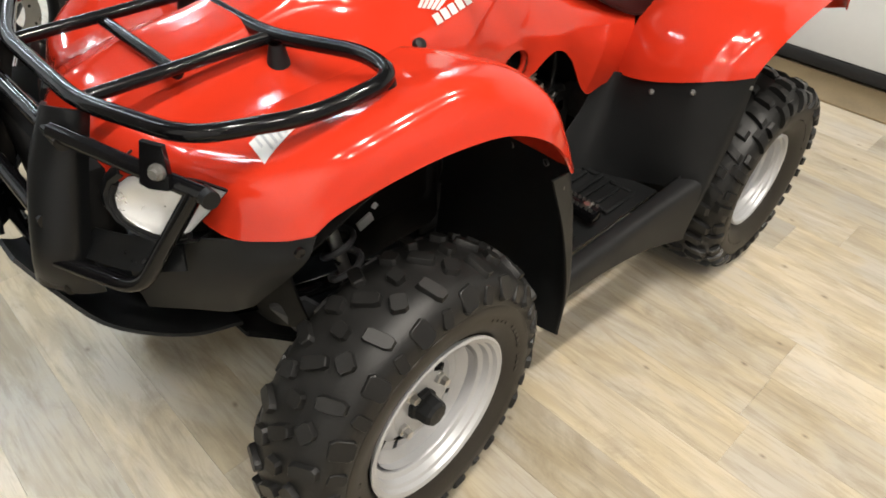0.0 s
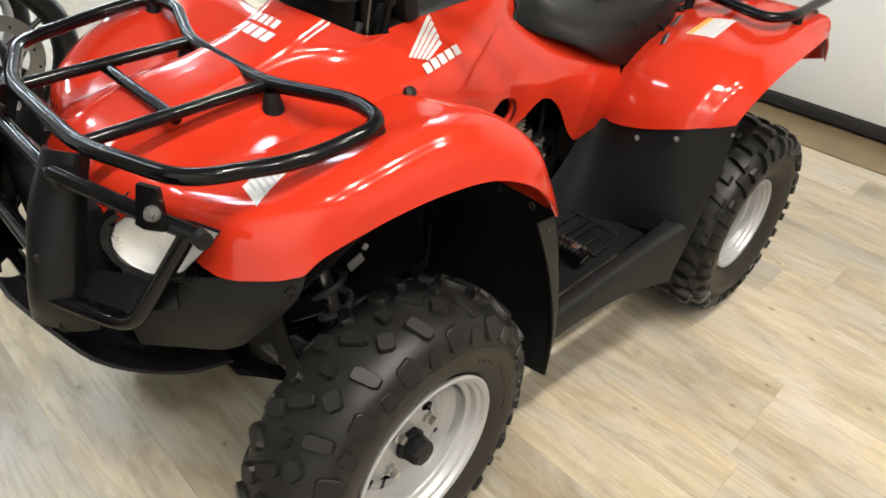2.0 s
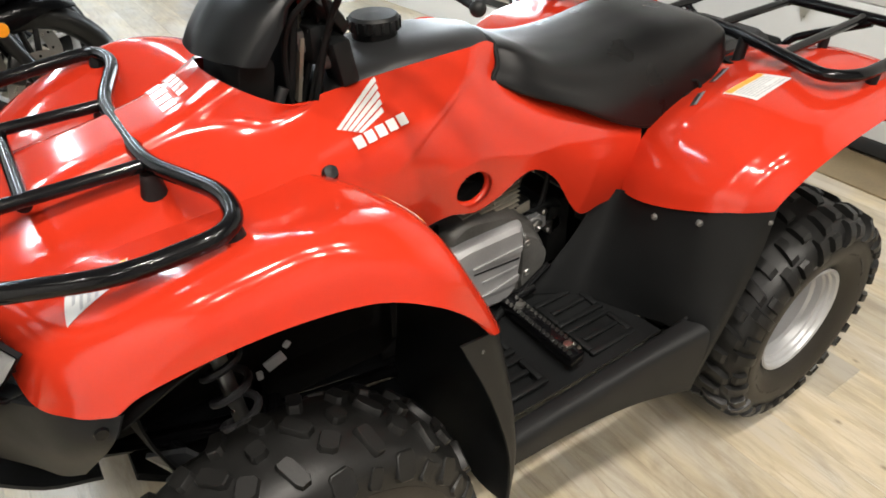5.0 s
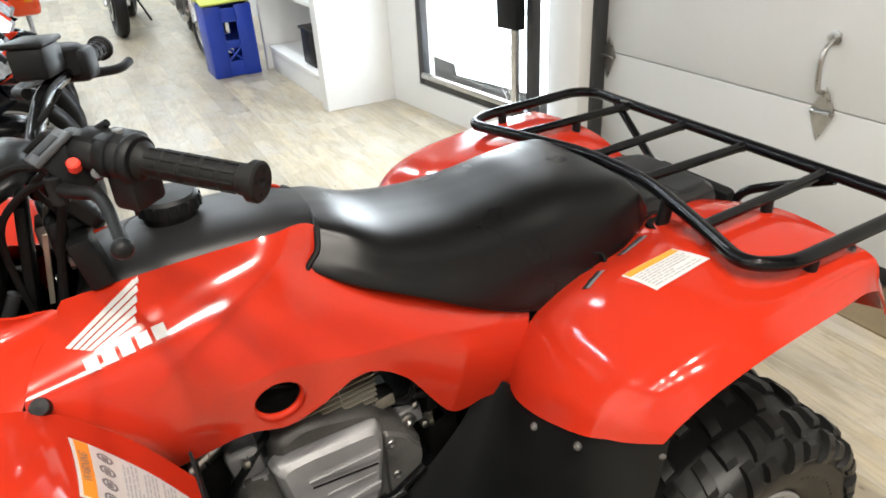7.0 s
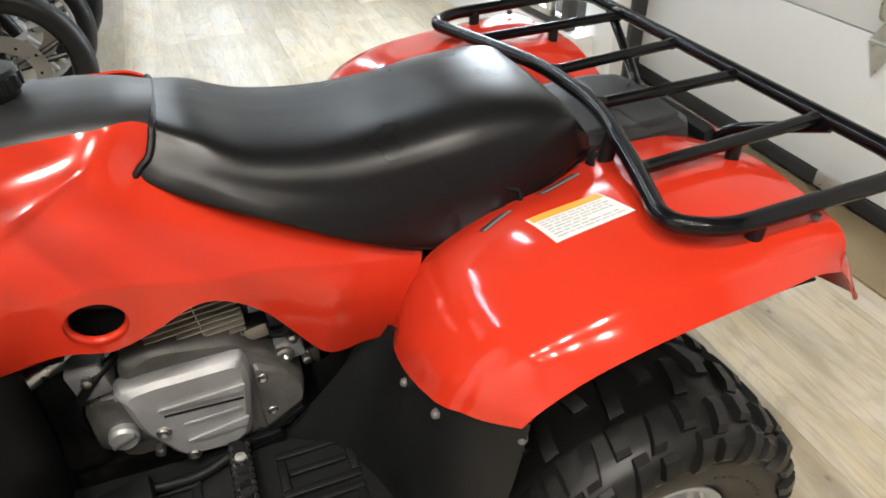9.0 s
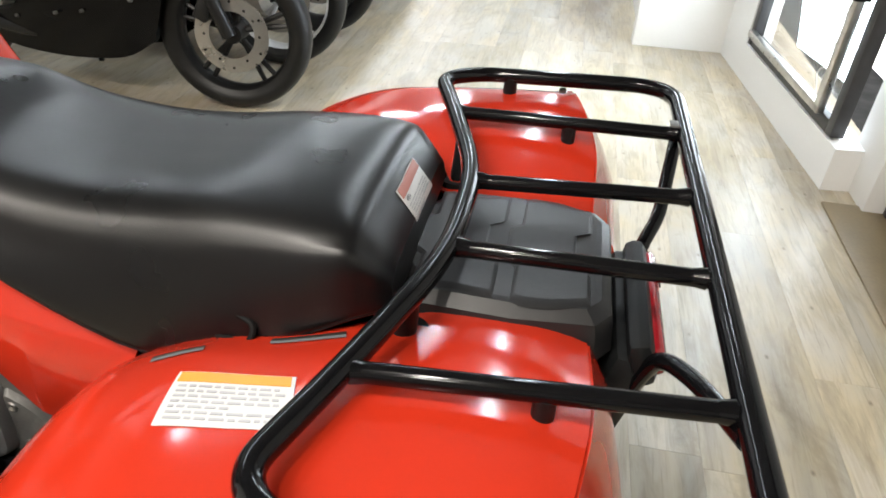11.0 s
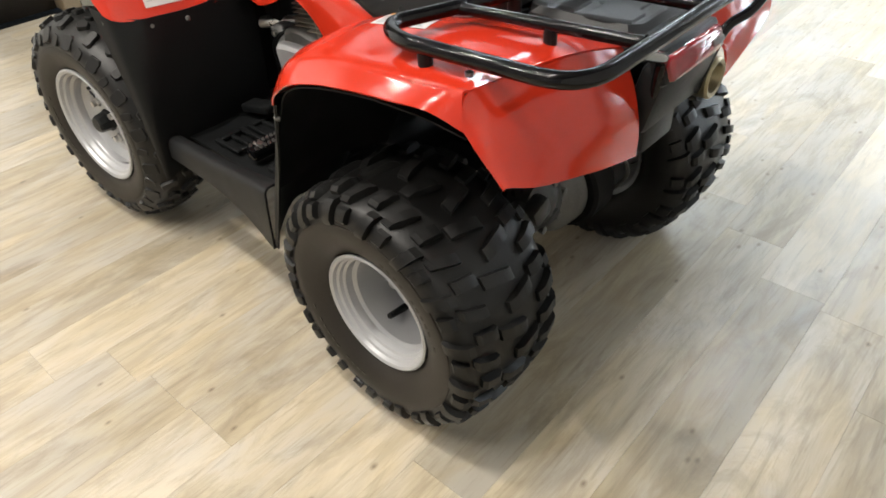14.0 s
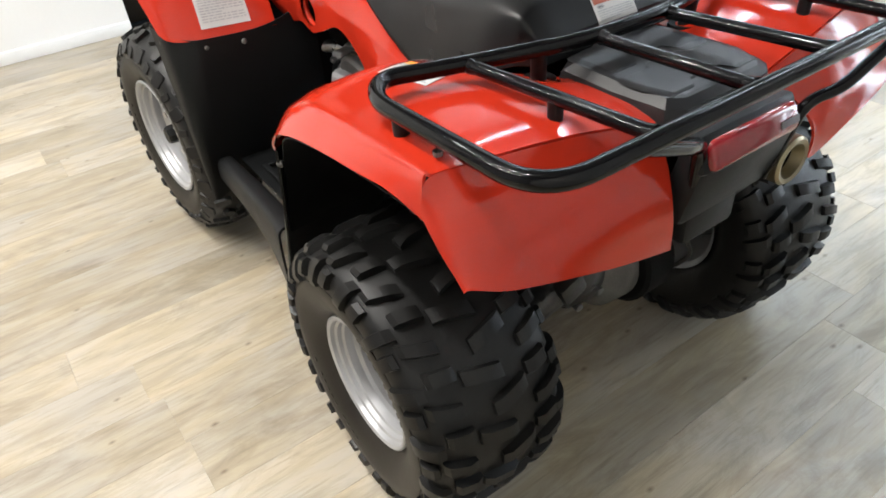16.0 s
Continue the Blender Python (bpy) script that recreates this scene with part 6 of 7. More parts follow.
part("sensor_block", Shape().box((0.085, -0.098, 0.535), (0.034, 0.03, 0.024), Euler((0, radians(-6), 0)).to_matrix(), 0.003), FINALU, eng, "small pale sensor on the cylinder")
part("spark_lead", Shape().tube(crom([(0.08, -0.09, 0.53), (0.12, -0.11, 0.52), (0.15, -0.10, 0.55), (0.18, -0.08, 0.62)], 16), 0.006, 8).box((0.085, -0.095, 0.535), (0.04, 0.035, 0.03), None, 0.006), BLACKPL, eng)
part("carburettor", Shape().box((0.11, 0.0, 0.58), (0.06, 0.10, 0.09), None, 0.015).rod((0.07, -0.05, 0.56), (0.15, -0.05, 0.60), 0.02), DARKALU, eng)
part("exhaust_pipe", Shape().tube(crom([(-0.08, -0.02, 0.54), (-0.18, -0.06, 0.535), (-0.26, -0.10, 0.52), (-0.30, -0.06, 0.42)], 18), 0.016, 12), STEEL, eng)
part("gear_pedal", Shape().tube(bent([(0.06, -0.13, 0.345), (-0.04, -0.175, 0.335), (-0.13, -0.185, 0.355)], 0.03), 0.008, 10).box((-0.155, -0.20, 0.36), (0.10, 0.05, 0.022), Euler((0, radians(-8), radians(6))).to_matrix(), 0.006), BLACKPL, eng, "black gear pedal")
part("pedal_linkage", Shape().rod((0.05, -0.145, 0.345), (0.13, -0.15, 0.40), 0.008).rod((0.01, -0.14, 0.335), (0.09, -0.15, 0.36), 0.012), TUBE, eng)
for s in (-1, 1):
    part("recess_cup", Shape().lathe([(s * 0.172, 0.040), (s * 0.14, 0.037), (s * 0.14, 0.0)], (HX, 0, HZ), "y", 28), INNER, atv, "black recess behind the round opening")
    part("recess_rib", Shape().box((HX, s * 0.145, HZ), (0.06, 0.008, 0.006), Euler((0, radians(20), 0)).to_matrix(), 0.001), BLACKPL, atv)

# tail: toolbox lid, lamp, muffler, centre support
LID = [(0.588, -0.070), (0.618, -0.118), (0.720, -0.122), (0.808, -0.112), (0.826, -0.088), (0.826, 0.088), (0.808, 0.112), (0.720, 0.122), (0.618, 0.118), (0.588, 0.070)]
lid_ring = lambda k, z: [(0.72 + (x - 0.72) * k, y * k, z - 0.05 * max(0, x - 0.78)) for x, y in LID]
lids = Shape().grid(np.array([lid_ring(q, z) for q, z in ((1.03, 0.690), (1.0, 0.722), (0.97, 0.734), (0.86, 0.744), (0.80, 0.745))]), False, True)
lids.add(lid_ring(0.80, 0.745), [tuple(range(10))])
lid = part("toolbox_lid", lids, GREYPL, atv, "dark grey plastic toolbox lid under the rack", 22)
# two raised pads with bevelled edges, each narrowing to a middle ridge
for x0, x1, y0, y1 in ((0.612, 0.700, 0.098, 0.104), (0.716, 0.800, 0.104, 0.092)):
    mid = 0.5 * (x0 + x1)
    base = [(x0, -y0), (x0 + 0.012, -y0 - 0.004), (mid, -y0 - 0.002), (x1, -y1), (x1, -0.046), (x1 - 0.018, -0.034), (x1 - 0.018, 0.034), (x1, 0.046), (x1, y1), (mid, y0 + 0.002), (x0 + 0.012, y0 + 0.004), (x0, y0), (x0, 0.046), (x0 - 0.014, 0.034), (x0 - 0.014, -0.034), (x0, -0.046)]
    pad = Shape().grid(np.array([[(mid + (x - mid) * k, y * k, 0.7435 + h - 0.05 * max(0, x - 0.78)) for x, y in base] for k, h in ((1.0, 0.0), (0.96, 0.0018), (0.88, 0.0030))]), False, True)
    pad.add([(mid + (x - mid) * 0.88, y * 0.88, 0.7465 - 0.05 * max(0, x - 0.78)) for x, y in base], [tuple(range(16))])
    part("lid_pad", pad, GREYPL, lid, sharp=24)
part("tail_bracket", Shape().box((0.842, 0, 0.628), (0.05, 0.215, 0.125), Euler((0, radians(14), 0)).to_matrix(), 0.016), BLACKPL, atv, "black tail support")
part("tail_bracket", Shape().box((0.81, 0, 0.55), (0.05, 0.12, 0.10), None, 0.01), BLACKPL, atv, "black tail support")
tl = part("tail_light", Shape().box((0.874, -0.010, 0.688), (0.026, 0.185, 0.044), Euler((0, radians(-16), 0)).to_matrix(), 0.011, 3), REDLENS, atv, "dark red tail light")
part("lamp_rim", Shape().box((0.862, -0.010, 0.688), (0.028, 0.205, 0.060), Euler((0, radians(-16), 0)).to_matrix(), 0.012), BLACKPL, tl)
part("reflector_strip", Shape().box((0.888, 0.055, 0.690), (0.003, 0.040, 0.010), Euler((0, radians(-16), 0)).to_matrix(), 0.001), DARKALU, tl)
mf = part("muffler", Shape().lathe([(0.40, 0.03), (0.42, 0.055), (0.46, 0.062), (0.76, 0.062), (0.80, 0.055), (0.82, 0.036), (0.845, 0.034), (0.84, 0.024), (0.83, 0.0)], (0, 0.150, 0.565), "x", 32), INNER, atv, "blackened exhaust muffler")
part("tail_pipe", Shape().lathe([(0.82, 0.036), (0.845, 0.040), (0.866, 0.040), (0.870, 0.036), (0.868, 0.029), (0.85, 0.024)], (0, 0.134, 0.588), "x", 28), GOLDEX, mf, "stained steel exhaust outlet")
part("pipe_bore", Shape().lathe([(0.85, 0.026), (0.83, 0.024), (0.83, 0.0)], (0, 0.134, 0.588), "x", 24), INNER, mf)

# lettering and labels, laid onto the panels
lt, ft, rt = tree_of(side_l, hood_l), tree_of(front_l), tree_of(rear_l)
U = Vector((0.93, -0.02, 0.17)).normalized()
V = Vector((-0.02, 0.60, 0.80)).normalized()
V = (V - U * V.dot(U)).normalized()
O = Vector((-0.312, -0.152, 0.827))
uv = lambda u, v: O + U * u + V * v
wing = Shape()
for k in range(5):
    u0, v0, u1, v1 = 0.0065 * k, 0.007 - 0.0042 * k, 0.100 - 0.0050 * k, 0.060 - 0.0125 * k
    wing.plus(draped(lt, [uv(u0, v0), uv(u0 + 0.0048, v0 - 0.0031), uv(u1, v1 - 0.0084), uv(u1 + 0.001, v1)], 0.0016, 6, 18))
part("wing_emblem", wing, WHITE, side_l, "white wing-shaped emblem of plain bars")
word = Shape()
for k in range(5):
    u0, v0 = 0.012 + 0.0200 * k, -0.033 + 0.0010 * k
    word.plus(draped(lt, [uv(u0, v0), uv(u0 + 0.0152, v0), uv(u0 + 0.0152, v0 + 0.018), uv(u0, v0 + 0.018)], 0.0030, 11, 11))
part("emblem_bar", word, WHITE, side_l, "white emblem bars under the wing")
hd = tree_of(hood_l, hood_r)
for x0, y0, pitch, wide, tall in ((-0.489, 0.066, 0.0186, 0.0135, 0.016), (-0.517, 0.082, 0.0248, 0.0195, 0.021)):
    dc = Shape()
    for k in range(5):
        y = y0 - pitch * k
        dc.plus(draped(hd, [(x0, y, 0.9), (x0, y - wide, 0.9), (x0 + tall, y - wide, 0.9), (x0 + tall, y, 0.9)], 0.0015, 5, 5))
    part("hood_emblem", dc, SILVERINK, hood_l, "silver emblem bars on the hood")


def label(tree, corners, parent, rows, head=0.16, icons=0, name="warning_label", text=True, label_words="white warning label with orange heading", heading=None):
    """A printed label between corners: heading end first. Corners: heading-left, heading-right, foot-right, foot-left."""
    a, b, c, d = [Vector(p) for p in corners]
    at = lambda u, v: (a * (1 - u) + b * u) * (1 - v) + (d * (1 - u) + c * u) * v
    quad = lambda u0, u1, v0, v1: [at(u0, v1), at(u1, v1), at(u1, v0), at(u0, v0)]
    base = part(name, draped(tree, quad(0, 1, 0, 1), 0.0014, 10, 10), WHITE, parent, label_words)
    part("heading", draped(tree, quad(0.03, 0.97, 0.02, head), 0.0022, 8, 5), heading or ORANGE, base)
    pr = Shape()
    for k in range(icons):
        u0 = 0.08 + 0.22 * k
        cu, cv_ = u0 + 0.085, head + 0.11
        for q in range(10):
            g0, g1 = q * 0.628, q * 0.628 + 0.5
            p0 = [(cu + 0.075 * math.cos(g), cv_ + 0.06 * math.sin(g)) for g in (g0, g1)]
            p1 = [(cu + 0.055 * math.cos(g), cv_ + 0.044 * math.sin(g)) for g in (g1, g0)]
            pr.plus(draped(tree, [at(*q_) for q_ in reversed(p0 + p1)], 0.0022, 2, 2))
        pr.plus(draped(tree, quad(cu - 0.035, cu + 0.03, cv_ - 0.025, cv_ + 0.02), 0.0022, 3, 3))
    if icons:
        part("pictogram_marks", pr, INK, base)
    tx = Shape()
    top = head + (0.24 if icons else 0.06)
    rng = random.Random(rows)
    for k in range(rows):
        v0 = top + (0.95 - top) * k / rows
        u = 0.06
        while u < 0.9:
            w_ = rng.uniform(0.04, 0.14)
            if k % 5 != 4 or u < 0.5:
                tx.plus(draped(tree, quad(u, min(u + w_, 0.94), v0, v0 + (0.95 - top) / rows * 0.42), 0.0022, 2, 2))
            u += w_ + 0.025
    part("print_bar", tx, PALEINK, base)
    if text:
        cu = bpy.data.curves.new("heading_text", "FONT")
        cu.body, cu.align_x, cu.align_y = "WARNING", "CENTER", "CENTER"
        tmp = new("heading_text", cu)
        me = bpy.data.meshes.new_from_object(tmp)
        bpy.data.objects.remove(tmp)
        xs = [v.co.x for v in me.vertices]
        wid = max(xs) - min(xs)
        s_ = Shape()
        out = (b - a).cross(a - d).normalized()
        for v in me.vertices:
            p = at(0.5 + v.co.x / wid * 0.5, head * 0.53 - v.co.y * 0.085)
            hit = tree.ray_cast(p + out * 0.05, -out, 0.15)
            q_ = (hit[0] if hit[0] is not None else p) + out * 0.0028
            s_.v.append(tuple(q_))
        s_.f = [tuple(p.vertices) for p in me.polygons]
        part("heading_text", s_, INK, base, fix=False)
    return base


label(ft, [(-0.318, -0.367, 0.803), (-0.322, -0.256, 0.793), (-0.230, -0.268, 0.642), (-0.230, -0.381, 0.652)], front_l, 18, 0.11, 4)
label(rt, [(0.440, -0.262, 0.73), (0.548, -0.257, 0.742), (0.566, -0.318, 0.742), (0.450, -0.327, 0.732)], rear_l, 7, 0.22, 0, "loading_label", False, "white loading label with orange stripe")
label(ft, [(-0.640, -0.258, 0.82), (-0.650, -0.303, 0.82), (-0.720, -0.320, 0.80), (-0.711, -0.274, 0.80)], front_l, 5, 0.25, 0, "loading_label", False, "small white label with orange stripe")
st = tree_of(seat_ob)
label(st, [(0.577, -0.022, 0.806), (0.577, 0.062, 0.806), (0.603, 0.062, 0.772), (0.603, -0.022, 0.772)], seat_ob, 5, 0.3, 1, "seat_label", False, "small white seat label with brick-red heading", BRICK)
for q_ in ([(0.496, -0.196, 0.74), (0.566, -0.176, 0.74), (0.564, -0.168, 0.74), (0.494, -0.188, 0.74)], [(0.392, -0.236, 0.73), (0.438, -0.218, 0.73), (0.435, -0.211, 0.73), (0.389, -0.229, 0.73)]):
    slot = part("latch_slot", draped(rt, [Vector(p) for p in q_], 0.0012, 6, 3), SEAL, rear_l, "narrow black slot beside the seat")
    part("slot_edge", draped(rt, [Vector(p) + Vector((0.002, -0.005, 0)) for p in (q_[0], q_[1])] + [Vector(q_[1]), Vector(q_[0])], 0.0022, 6, 2), INK, slot)
part("seat_hook", Shape().tube(bent([(0.43, -0.180, 0.705), (0.47, -0.192, 0.712), (0.474, -0.180, 0.728), (0.45, -0.172, 0.732)], 0.01), 0.0035, 8), INNER, atv, "small black wire hook under the seat")
part("id_plate", draped(rt, [(0.505, -0.196, 0.72), (0.545, -0.182, 0.72), (0.548, -0.192, 0.72), (0.508, -0.206, 0.72)], 0.002, 4, 3, 0.001), STEEL, rear_l, "small metal plate with plain bars")

# ---- other motorcycles and stock ----


def motorcycle(name, body, rim, style, label_words, group="motorcycles in the row"):
    """A road motorcycle facing +x, its front tyre touching the floor at the origin."""
    b = tagged(new(name), label_words, "motorcycle", group)
    WB = 1.37

    def wheel(nm, x, r, w):
        ob = part(nm, Shape().lathe([(-0.035, r - 0.085), (-0.045, r - 0.075), (-0.045, r - 0.068), (0.045, r - 0.068), (0.045, r - 0.075), (0.035, r - 0.085), (0.0, r - 0.09)], (x, 0, r), "y", 40, None, True), rim, b)
        t = crom(np.array([(-0.045, r - 0.075), (-w * 0.5, r - 0.045), (-w * 0.46, r - 0.02), (-w * 0.25, r - 0.003), (0, r), (w * 0.25, r - 0.003), (w * 0.46, r - 0.02), (w * 0.5, r - 0.045), (0.045, r - 0.075)]), 20)
        part("tyre", Shape().lathe([tuple(q) for q in t], (x, 0, r), "y", 48), RUBBER, ob)
        sp = Shape()
        for k in range(5):
            a = 2 * math.pi * k / 5 + 0.3
            for da in (-0.12, 0.12):
                sp.rod((x + 0.04 * math.cos(a), 0, r + 0.04 * math.sin(a)), (x + (r - 0.08) * math.cos(a + da), 0, r + (r - 0.08) * math.sin(a + da)), 0.013, 0.010, 8)
        sp.lathe([(-0.06, 0.0), (-0.06, 0.035), (0.06, 0.035), (0.06, 0.0)], (x, 0, r), "y", 18)
        part("spokes", sp, rim, ob)
        dr = 0.145 if nm == "front_wheel" else 0.11
        dsk = Shape().lathe([(-0.068, dr * 0.62), (-0.068, dr), (-0.063, dr), (-0.063, dr * 0.62)], (x, 0, r), "y", 40, None, True)
        part("brake_disc", dsk, DISC, ob, "drilled steel brake disc")
        if nm == "front_wheel":
            for k in range(12):
                a = 2 * math.pi * k / 12
                part("disc_hole", Shape().lathe([(-0.0692, 0.0055), (-0.0692, 0.0)], (x + dr * (0.75 + 0.12 * (k % 2)) * math.cos(a), 0, r + dr * (0.75 + 0.12 * (k % 2)) * math.sin(a)), "y", 8), INNER, ob)
        return ob

    wheel("front_wheel", 0.0, 0.30, 0.12)
    wheel("rear_wheel", -WB, 0.31, 0.15)
    for s in (-1, 1):
        part("fork_leg", Shape().rod((0.0, s * 0.095, 0.30), (-0.115, s * 0.095, 0.56), 0.028, 0.026).rod((-0.115, s * 0.095, 0.56), (-0.27, s * 0.095, 0.92), 0.020), RIMK if style != "naked" else STEEL, b)
        part("reflector", Shape().lathe([(0, 0.024), (s * 0.008, 0.024), (s * 0.010, 0.018), (s * 0.010, 0)], (-0.10, s * 0.125, 0.545), "y", 18), AMBER, b, "round amber reflector")
        part("turn_signal", Shape().lathe([(0, 0.012), (s * 0.05, 0.014), (s * 0.07, 0.030), (s * 0.11, 0.026), (s * 0.12, 0.0)], (-0.10, s * 0.12, 0.735), "y", 14), LAMPGREY if style == "sport" else AMBER, b)
        part("foot_peg", Shape().rod((-0.86, s * 0.14, 0.36), (-0.86, s * 0.24, 0.36), 0.012), STEEL, b)
        part("handlebar", Shape().tube(bent([(-0.30, 0.0, 0.95), (-0.30, s * 0.12, 0.98), (-0.40, s * 0.34, 0.99)], 0.05), 0.012).rod((-0.36, s * 0.25, 0.99), (-0.40, s * 0.345, 0.99), 0.018), BLACKPL, b)
        part("mirror", Shape().tube(bent([(-0.26, s * 0.20, 1.0), (-0.22, s * 0.27, 1.10), (-0.24, s * 0.32, 1.16)], 0.03), 0.007, 8).box((-0.25, s * 0.34, 1.18), (0.03, 0.14, 0.08), None, 0.02), BLACKPL, b)
    part("caliper", Shape().box((-0.09, -0.085, 0.40), (0.06, 0.05, 0.10), Euler((0, radians(25), 0)).to_matrix(), 0.012), RIMK, b)
    mud = []
    for y, q in ((-0.082, 0.74), (-0.080, 0.88), (-0.060, 0.98), (0, 1.03), (0.060, 0.98), (0.080, 0.88), (0.082, 0.74)):
        a0, a1 = (58, 158) if abs(y) < 0.07 else (74, 150) if q > 0.8 else (98, 138)
        mud.append([(0.32 * q * math.cos(a), y, 0.30 + 0.32 * q * math.sin(a)) for a in np.linspace(radians(a0), radians(a1), 7)])
    part("front_mudguard", Shape().shell(sheet(mud, 20, 12), 0.004), body, b)
    # tank, seat, tail
    tk_ = [(x, [(0.0, t), (w * 0.6, t - 0.01), (w, t - 0.06), (w * 0.9, lo)]) for x, t, w, lo in ((-0.36, 0.93, 0.09, 0.80), (-0.46, 1.02, 0.14, 0.80), (-0.62, 1.03, 0.16, 0.78), (-0.78, 0.94, 0.12, 0.76), (-0.86, 0.84, 0.10, 0.74))]
    q = sheet([[(x, y, z) for y, z in r] for x, r in tk_], 14, 24).transpose(1, 0, 2)
    q = np.concatenate([q[:, ::-1] * [1, -1, 1], q[:, 1:]], 1)
    part("fuel_tank", Shape().shell(q, 0.01), body, b)
    sx = [(-0.78, 0.84, 0.10), (-0.95, 0.81, 0.15), (-1.15, 0.84, 0.14), (-1.30, 0.90, 0.11), (-1.50, 0.93, 0.08)]
    q = sheet([[(x, 0, t), (x, w * 0.8, t - 0.008), (x, w, t - 0.04), (x, w * 0.9, t - 0.08)] for x, t, w in sx], 12, 24).transpose(1, 0, 2)
    q = np.concatenate([q[:, ::-1] * [1, -1, 1], q[:, 1:]], 1)
    part("seat", Shape().shell(q, 0.01), VINYL, b)
    q = sheet([[(x, 0, t), (x, w * 0.8, t - 0.01), (x, w, t - 0.05), (x, w * 0.7, t - 0.12)] for x, t, w in ((-1.12, 0.81, 0.15), (-1.30, 0.86, 0.13), (-1.50, 0.90, 0.10), (-1.66, 0.95, 0.05))], 12, 20).transpose(1, 0, 2)
    q = np.concatenate([q[:, ::-1] * [1, -1, 1], q[:, 1:]], 1)
    part("tail_cowl", Shape().shell(q, 0.008), body, b)
    part("engine", Shape().box((-0.62, 0, 0.42), (0.42, 0.28, 0.30), None, 0.05).box((-0.50, 0, 0.62), (0.20, 0.24, 0.24), Euler((0, radians(25), 0)).to_matrix(), 0.03).lathe([(-0.20, 0.0), (-0.19, 0.09), (-0.14, 0.11), (0.14, 0.11), (0.19, 0.09), (0.2, 0)], (-0.66, 0, 0.40), "y", 26), INNER if style == "sport" else DARKALU, b)
    part("chassis", Shape().tube(bent([(-0.27, 0.07, 0.86), (-0.62, 0.13, 0.72), (-0.90, 0.12, 0.50), (-0.92, 0.11, 0.34)], 0.1), 0.026).tube(bent([(-0.27, -0.07, 0.86), (-0.62, -0.13, 0.72), (-0.90, -0.12, 0.50), (-0.92, -0.11, 0.34)], 0.1), 0.026).rod((-0.90, 0.10, 0.40), (-WB, 0.11, 0.31), 0.026).rod((-0.90, -0.10, 0.40), (-WB, -0.11, 0.31), 0.026).rod((-0.80, 0.08, 0.72), (-1.45, 0.06, 0.86), 0.018).rod((-0.80, -0.08, 0.72), (-1.45, -0.06, 0.86), 0.018), RIMK, b)
    part("peg_bracket", Shape().prism([(-1.00, -0.155, 0.38), (-0.93, -0.155, 0.40), (-0.985, -0.155, 0.48), (-1.00, -0.155, 0.60), (-1.035, -0.155, 0.62), (-1.035, -0.155, 0.48)], (0, 0.012, 0)).rod((-1.10, -0.15, 0.66), (-1.22, -0.14, 0.80), 0.008, n=8).rod((-1.10, -0.15, 0.72), (-1.22, -0.14, 0.80), 0.007, n=8), ALU, b, "cast silver footrest bracket")
    part("exhaust", Shape().tube(crom([(-0.40, -0.10, 0.36), (-0.60, -0.13, 0.24), (-0.95, -0.14, 0.25), (-1.12, -0.17, 0.32)], 20), 0.024, 12), RIMK if style == "sport" else STEEL, b)
    part("muffler", Shape().tube([(-1.22, -0.175, 0.375), (-1.28, -0.185, 0.42), (-1.60, -0.215, 0.65), (-1.65, -0.22, 0.685), (-1.66, -0.22, 0.69)], [0.035, 0.056, 0.060, 0.054, 0.03], 20), GOLDEX if style == "sport" else DARKALU, b, "bronze-tinted steel muffler" if style == "sport" else "")
    part("muffler_cap", Shape().tube([(-1.62, -0.218, 0.665), (-1.67, -0.222, 0.70), (-1.69, -0.224, 0.712)], [0.062, 0.056, 0.04], 20), BLACKPL, b)
    part("heat_shield", Shape().tube([(-1.09, -0.185, 0.315), (-1.16, -0.190, 0.345), (-1.25, -0.190, 0.400)], [0.030, 0.036, 0.040], 14), STEEL, b, "bright steel link pipe")
    part("side_stand", Shape().rod((-0.80, 0.12, 0.30), (-0.86, 0.26, 0.012), 0.012), RIMK, b)
    # nose and lamp
    q = sheet([[(x0, 0, zt), (x0 - 0.02, w * 0.6, zt - 0.02), (x0 - 0.06, w, zm), (x0 - 0.04, w * 0.75, zb), (x0 - 0.01, 0, zb - 0.02)] for x0, zt, w, zm, zb in ((0.02, 0.86, 0.05, 0.80, 0.74), (-0.05, 0.93, 0.13, 0.82, 0.70), (-0.16, 1.02, 0.19, 0.86, 0.68), (-0.28, 1.08, 0.20, 0.88, 0.70))], 18, 18).transpose(1, 0, 2)
    nose = Shape().shell(q.transpose(1, 0, 2), 0.005)
    part("nose_fairing", nose.plus(nose.flipped()), body, b)
    if style == "naked":
        part("headlight", Shape().lathe([(0.03, 0.0), (0.025, 0.05), (0.0, 0.085), (-0.05, 0.09), (-0.05, 0)], (0.0, 0, 0.805), "x", 24), CHROME, b, "clear bright headlight")
    else:
        for q in (-1, 1):
            rim_ = [(0.032, 0.012, 0.815), (0.0, 0.05, 0.775), (-0.075, 0.12, 0.785), (-0.15, 0.178, 0.855), (-0.10, 0.13, 0.885), (-0.02, 0.05, 0.865)]
            part("headlight", Shape().prism([(-0.06 + (x + 0.06) * 0.62, (0.10 + (y - 0.10) * 0.62) * q, 0.845 + (z - 0.83) * 0.85) for x, y, z in rim_], (0.026, 0.018 * q, 0.008)), LAMPGREY, b, "angular clear headlight")
    part("windscreen", Shape().shell(sheet([[(-0.10, y, 0.99 - abs(y) * 0.5), (-0.20, y, 1.09 - abs(y) * 0.5), (-0.30, y * 0.9, 1.17 - abs(y) * 0.6)] for y in (-0.14, -0.07, 0, 0.07, 0.14)], 10, 14), 0.003), BLACKG, b, "smoked windscreen")
